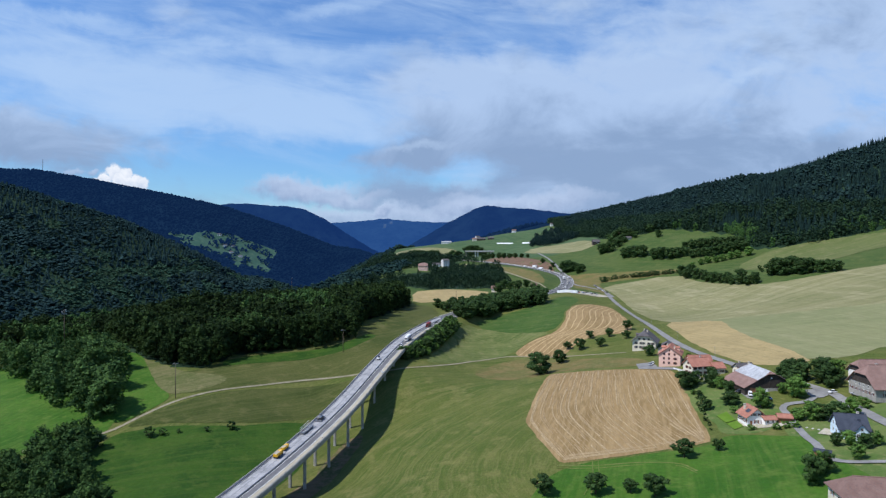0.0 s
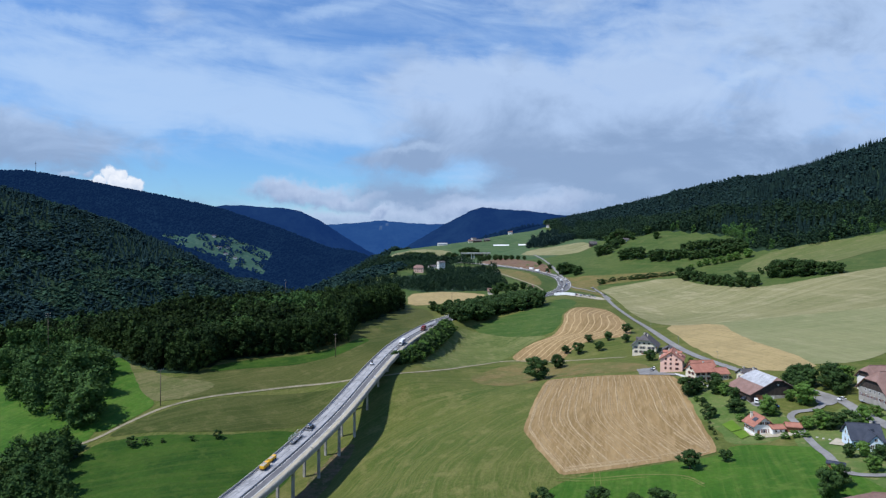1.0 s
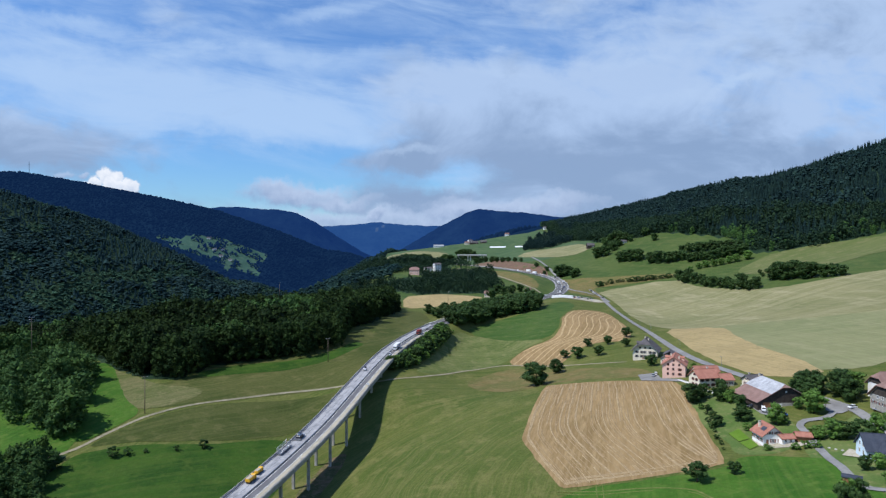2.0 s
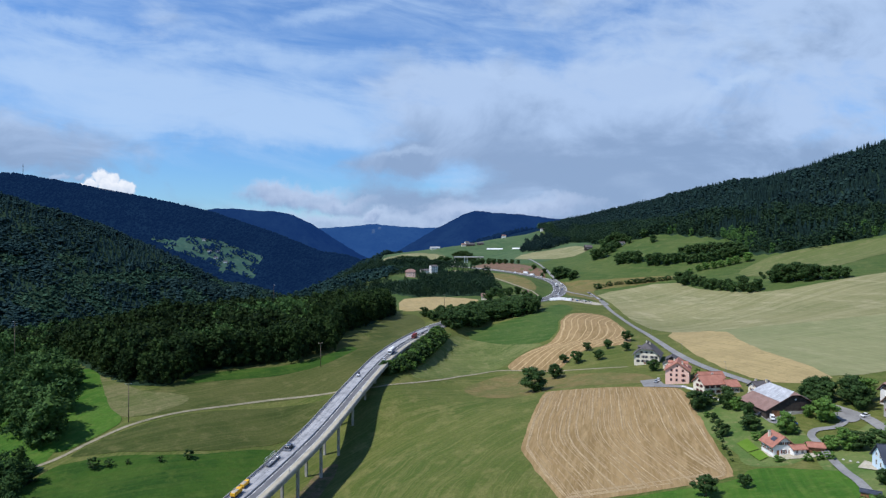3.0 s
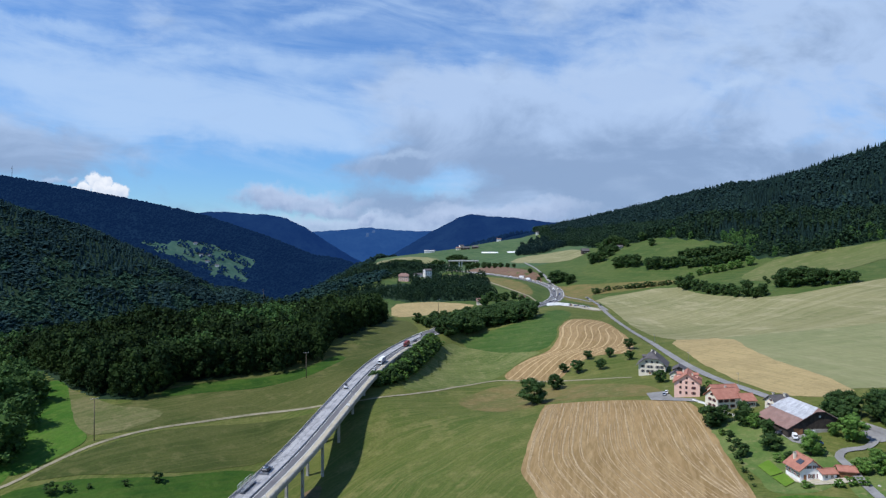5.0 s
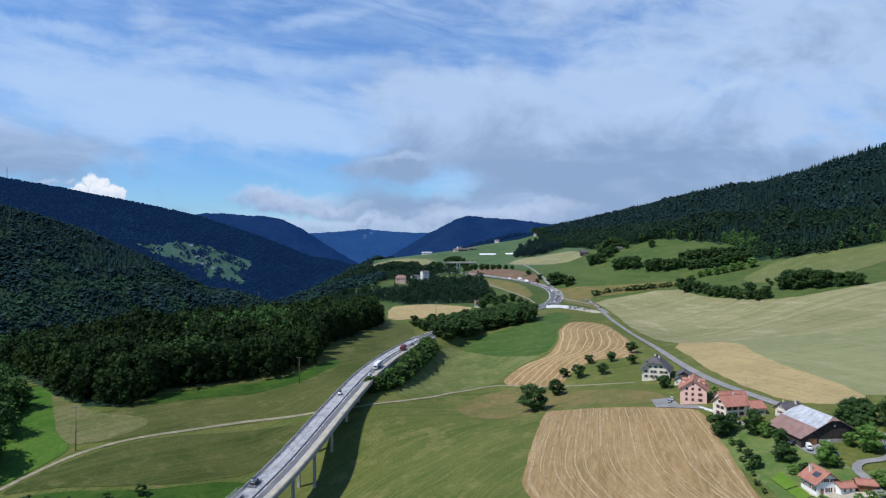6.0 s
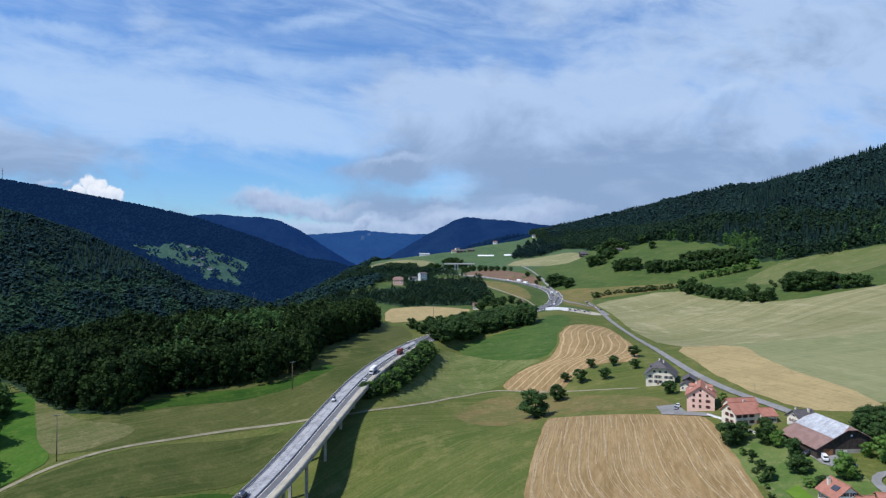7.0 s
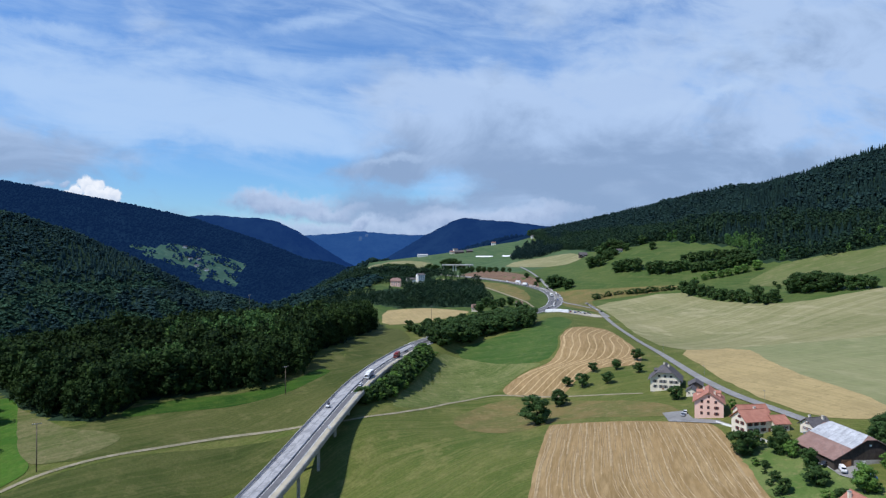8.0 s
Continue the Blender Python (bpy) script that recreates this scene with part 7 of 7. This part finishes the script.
CARS = {"white": make_car(WHITE_COAT, "small white car"), "dark": make_car(DARK_COAT, "dark car"), "silver": make_car(SILVER_COAT, "silver car at the viaduct's far end"), "blue": make_car(BLUE_COAT, "blue car"), "van": make_car(WHITE_COAT, "white delivery van", True), "red": make_car(RED_COAT, "dark red car")}
parked = set()


def park(kind, x, y, turn, label, group="", z=None):
    z = height(x, y) + 0.5 if z is None else z
    if kind not in parked:
        parked.add(kind)
        ob = CARS[kind]
        ob.matrix_basis = pose(x, y, z, 0, 0, turn)
    else:
        ob = copy_thing(CARS[kind], pose(x, y, z, 0, 0, turn))
    return tagged(ob, label, group=group)


def on_deck(y, across, back=False):
    """A pose on the deck: place along it, metres to its right-hand side, along or against its run."""
    mid, run, side = deck_at(y)
    x = -run if back else run
    yv = Vector((-x.y, x.x, 0)).normalized()
    zv = x.cross(yv).normalized()
    m = Matrix((x, yv, zv)).transposed().to_4x4()
    m.translation = mid + side * across + Vector((0, 0, 0.11))
    return m


def lorry(m, label, cab_coat, box_coat, length=11.0, group="", stripe=None):
    t = thing("lorry", m, label, "lorry", group)
    part("chassis", boxes((-length / 2, length / 2 - 0.4, -1.0, 1.0, 0.7, 1.05)), RUBBER, t)
    part("cargo_box", box(bmesh.new(), -length / 2, length / 2 - 2.6, -1.27, 1.27, 1.05, 3.9, 0.06), box_coat, t)
    cab = part("cab", box(bmesh.new(), length / 2 - 2.35, length / 2, -1.22, 1.22, 0.6, 3.2, 0.15), cab_coat, t)
    part("windscreen", boxes((length / 2 - 0.02, length / 2 + 0.03, -1.05, 1.05, 1.75, 2.75)), GLASS, cab)
    for s in (-1, 1):
        part("side_window", boxes((length / 2 - 1.6, length / 2 - 0.5, s * 1.23 - 0.02, s * 1.23 + 0.02, 1.8, 2.6)), GLASS, cab)
        part("headlight", boxes((length / 2, length / 2 + 0.05, s * 0.9 - 0.2, s * 0.9 + 0.2, 0.85, 1.1)), WHITE_PAINT, cab)
    if stripe:
        for s in (-1, 1):
            part("side_panel", boxes((-length / 2 + 0.1, length / 2 - 2.7, s * 1.29 - 0.02, s * 1.29 + 0.02, 1.15, 3.3)), stripe, t, "blue side panel")
    wheels(t, [(x, s) for x in (length / 2 - 1.3, -length / 2 + 1.3, -length / 2 + 2.6) for s in (-1.05, 1.05)], 0.5, 0.3)
    return t


lorry(on_deck(488, 3.4, True), "white and blue lorry driving over the viaduct", WHITE_COAT, WHITE_COAT, 12.0, stripe=BLUE_COAT)
lorry(on_deck(552, 3.4, True), "dark red lorry near the viaduct's end", RED_COAT, RED_COAT, 9.0)


def dumper(m, label, coat):
    t = thing("dump_truck", m, label, "dump truck", "works vehicles on the deck")
    part("chassis", boxes((-3.0, 3.0, -0.9, 0.9, 0.6, 1.0)), RUBBER, t)
    bm = bmesh.new()
    box(bm, -3.2, 1.0, -1.2, 1.2, 1.0, 2.5, 0.05)
    part("skip", bm, coat, t, "orange-yellow tipper body")
    part("load", box(bmesh.new(), -3.0, 0.8, -1.0, 1.0, 2.45, 2.62, 0.1), GRAVEL, t)
    cab = part("cab", box(bmesh.new(), 1.3, 3.1, -1.15, 1.15, 0.7, 2.7, 0.12), coat, t)
    part("windscreen", boxes((3.08, 3.13, -1.0, 1.0, 1.6, 2.4)), GLASS, cab)
    wheels(t, [(x, s) for x in (2.2, -1.2, -2.4) for s in (-1.0, 1.0)], 0.5, 0.32)


dumper(on_deck(276, -3.4) @ Matrix.Scale(0.85, 4), "orange-yellow dump truck parked on the closed lane", YELLOW_COAT)
dumper(on_deck(283, -4.2) @ Matrix.Scale(0.7, 4), "small orange-yellow works truck with a low body", YELLOW_COAT)


def paver(m):
    t = thing("road_machine", m, "dark and white road paving machine on the closed lane", "road machine", "works vehicles on the deck")
    part("body", box(bmesh.new(), -2.2, 1.8, -1.2, 1.2, 0.6, 1.9, 0.15), DARK_COAT, t)
    part("hopper", box(bmesh.new(), 1.8, 3.4, -1.5, 1.5, 0.4, 1.3, 0.1), SILVER_COAT, t)
    part("screed", boxes((-3.4, -2.2, -2.0, 2.0, 0.1, 0.7)), STEEL, t)
    part("canopy", box(bmesh.new(), -1.6, 0.2, -0.9, 0.9, 2.9, 3.05, 0.04), DARK_COAT, t)
    part("seat_console", box(bmesh.new(), -1.2, 0.2, -1.0, 1.0, 1.9, 2.3, 0.08), WHITE_COAT, t)
    for x in (-1.5, 0.1):
        for y in (-0.8, 0.8):
            part("canopy_post", rod(bmesh.new(), (x, y, 1.8), (x, y, 2.95), 0.05, 0.05, 6), STEEL, t)
    for s in (-1.2, 1.2):
        part("track", box(bmesh.new(), -1.8, 1.6, s - 0.2, s + 0.2, 0.0, 0.75, 0.2), RUBBER, t)
    part("exhaust", rod(bmesh.new(), (1.2, 0.6, 1.9), (1.2, 0.6, 3.2), 0.1, 0.08, 8), STEEL, t)


paver(on_deck(318, -3.6) @ Matrix.Scale(0.9, 4))


def digger(m):
    t = thing("mini_digger", m, "small white and dark compact digger on the lane", "digger", "works vehicles on the deck")
    part("body", box(bmesh.new(), -1.2, 0.9, -0.9, 0.9, 0.7, 1.4, 0.1), WHITE_COAT, t)
    cab = part("cab", box(bmesh.new(), -0.4, 0.9, -0.8, 0.2, 1.4, 2.6, 0.08), DARK_COAT, t)
    part("pane", boxes((0.88, 0.93, -0.7, 0.1, 1.6, 2.45)), GLASS, cab)
    bm = bmesh.new()
    rod(bm, (0.8, 0.5, 1.2), (2.4, 0.5, 2.6), 0.16, 0.12, 6)
    rod(bm, (2.4, 0.5, 2.6), (3.4, 0.5, 1.2), 0.12, 0.09, 6)
    part("boom", bm, DARK_COAT, t)
    part("bucket", box(bmesh.new(), 3.1, 3.7, 0.1, 0.9, 0.6, 1.2, 0.1), STEEL, t)
    for s in (-0.8, 0.8):
        part("track", box(bmesh.new(), -1.2, 1.2, s - 0.2, s + 0.2, 0.0, 0.65, 0.2), RUBBER, t)


digger(on_deck(425, -3.0))
# a scaffold trailer with red and white boards beside the machines
trailer = thing("works_trailer", on_deck(304, -4.2), "pale works trailer with red and white boards", "trailer", "works vehicles on the deck")
part("bed", boxes((-5, 5, -1.1, 1.1, 0.6, 0.8)), STEEL, trailer)
for k in range(11):
    for s in (-1.1, 1.1):
        part("upright", rod(bmesh.new(), (-5 + k, s, 0.7), (-5 + k, s, 3.3), 0.05, 0.05, 6), SILVER_COAT, trailer)
for z in (1.3, 2.3, 3.2):
    for s in (-1.1, 1.1):
        part("rail", boxes((-5, 5, s - 0.04, s + 0.04, z, z + 0.1)), WHITE_PAINT, trailer)
for k in range(5):
    part("board", boxes((-4.6 + k * 2, -3.4 + k * 2, 1.2, 1.26, 0.9, 1.15)), RED_COAT if k % 2 else WHITE_PAINT, trailer)
for k in range(5):
    part("crate", box(bmesh.new(), -4.4 + k * 2.0, -3.4 + k * 2.0, -0.6, 0.3, 0.8, 1.0 + 0.2 * (k % 2), 0.05), SILVER_COAT, trailer)
for k in range(22):
    a, b = rng.uniform(-4.8, 4.8), rng.uniform(-1.1, 1.1)
    part("pole", rod(bmesh.new(), (a, b, 0.7), (a + rng.uniform(-0.7, 0.7), b + rng.uniform(-0.5, 0.5), rng.uniform(1.8, 4.0)), 0.05, 0.05, 5), RED_COAT if k % 4 == 0 else SILVER_COAT, trailer)
wheels(trailer, [(x, s) for x in (-2.0, -1.0, 3.2) for s in (-1.0, 1.0)], 0.4, 0.25)
for y, across in ((270, 1.0), (298, 6.6), (312, 1.0), (340, 1.0), (362, 1.0), (384, 1.0), (404, 1.0), (446, 1.0)):
    m = on_deck(y, across)
    cone = thing("traffic_beacon", m, "small white and red warning beacon on the deck", "beacon", "beacons on the deck")
    part("foot", boxes((-0.3, 0.3, -0.2, 0.2, 0, 0.12)), RUBBER, cone)
    part("board", boxes((-0.05, 0.05, -0.15, 0.15, 0.12, 1.1)), WHITE_PAINT, cone)
park("white", -100, 268, 0, "small white car on the viaduct's open lane").matrix_basis = on_deck(468, 3.4)
park("dark", -100, 268, 0, "dark car following on the viaduct").matrix_basis = on_deck(575, 3.4, True)
car = copy_thing(CARS["silver"], on_deck(596, 3.4, True))
parked.add("silver")
tagged(car, "silver car near the viaduct's end")
CARS["silver"].matrix_basis = on_deck(606, -2.6)
sign_board = thing("site_sign", on_deck(394, 7.2), "small white site board on the shoulder", "sign")
part("board", boxes((-0.1, 0.1, -0.7, 0.7, 0.6, 1.7)), WHITE_PAINT, sign_board)
part("post", boxes((-0.12, 0.12, -0.1, 0.1, 0.0, 0.6)), STEEL, sign_board)


def on_bend(y, across, along_way=True):
    i = int(np.argmin(np.abs(MOTORWAY[:, 1] - y)))
    a, b = Vector(MOTORWAY[i - 1]), Vector(MOTORWAY[min(i + 1, len(MOTORWAY) - 1)])
    run = (b - a).normalized()
    p = Vector(MOTORWAY[i]) + Vector((run.y, -run.x, 0)).normalized() * across
    return p.x, p.y, math.degrees(math.atan2(run.y, run.x)) + (0 if along_way else 180), p.z + 0.3


for kind, y, across, fwd in (("white", 826, -4, False), ("dark", 838, 4, True), ("van", 850, 4, True), ("silver", 868, -3, False), ("white", 885, -6, False), ("blue", 900, 3, True), ("white", 918, 6, True), ("van", 940, 4, True), ("white", 962, -4, False), ("dark", 985, 5, True), ("silver", 1004, -4, False), ("white", 1020, 4, True), ("white", 1046, 4, True), ("van", 1076, -4, False), ("white", 816, 4, True)):
    x, y, turn, z = on_bend(y, across, fwd)
    park(kind, x, y, turn, {"white": "white car", "dark": "dark car", "van": "white van", "silver": "silver car", "blue": "blue car"}[kind] + " on the motorway bend", "traffic on the bend", z)
for y, across, coat in ((930, -4, WHITE_COAT), (1034, -5, TARP), (1060, 4, WHITE_COAT)):
    x, y, turn, z = on_bend(y, across, False)
    lorry(pose(x, y, z, 0, 0, turn), "white lorry on the motorway bend", WHITE_COAT, coat, 11.0, "lorries on the bend")
for k, (x, y, kind) in enumerate(((205, 850, "dark"), (205, 838, "white"), (206, 826, "silver"), (206, 812, "white"), (207, 800, "dark"))):
    park(kind, x, y, 92, {"white": "white car", "dark": "dark car", "silver": "silver car"}[kind] + " parked on the narrow lane", "cars parked on the lane")
for k in range(16):
    x, y = 158 + (k % 8) * 4.6, 806 - (k % 8) * 3.2 + (k // 8) * 8
    kind = ("white", "dark", "silver", "red", "blue", "white", "dark")[k % 7]
    park(kind, x, y, 60 + rng.uniform(-12, 12), {"white": "white car", "dark": "dark car", "silver": "silver car", "red": "dark red car", "blue": "blue car"}[kind] + " in the gravel site yard", "cars in the site yard")
for k, (x, y, w) in enumerate(((152, 800, 9), (158, 796, 10), (165, 793, 8), (149, 806, 7))):
    c = thing("site_container", pose(x, y, height(x, y) + 0.45, 0, 0, -28), "white site container in the gravel yard", "container", "containers in the site yard")
    part("shell", box(bmesh.new(), -w / 2, w / 2, -1.5, 1.5, 0, 3.0, 0.05), TARP, c)
    part("door", boxes((-w / 2 - 0.04, -w / 2, -0.5, 0.5, 0.1, 2.1)), GREY_PAINT, c)
for kind, x, y, turn, label in (("van", 152.0, 312.5, 250, "white van parked beside the barn"), ("blue", 157.0, 306.0, 160, "blue car parked before the barn"), ("white", 131.5, 396.0, 65, "white car in the yard of the pink house"), ("silver", 129.0, 392.5, 65, "silver car in the yard of the pink house"),
                                ("white", 187.5, 304.0, 200, "white car parked at the farmhouse"), ("silver", 193.5, 296.0, 120, "silver car parked at the farmhouse"), ("dark", 149.6, 318.6, 200, "dark car beside the barn")):
    park(kind, x, y, turn, label, z=height(x, y) + 0.42)
for kind, ob in CARS.items():
    if kind not in parked:
        ob.matrix_basis = pose(179 + 3 * len(parked), 300, height(180, 300) + 0.4, 0, 0, 30)

# stone blocks along the lane and the small plaza walls
for k in range(9):
    x, y = 157.5 + k * 1.0 - 3.0, 268 - k * 2.6
    b = thing("boulder", pose(x, y, height(x, y) + 0.1, 0, 0, k * 47), "pale rough boulder beside the lane", "boulder", "boulders along the lane")
    bm = bmesh.new()
    bmesh.ops.create_icosphere(bm, subdivisions=2, radius=0.55)
    for v in bm.verts:
        v.co *= 1 + 0.3 * noise.noise(v.co * 1.5 + Vector((k, 0, 0)))
        v.co.z *= 0.7
    part("stone", bm, LIMESTONE, b)
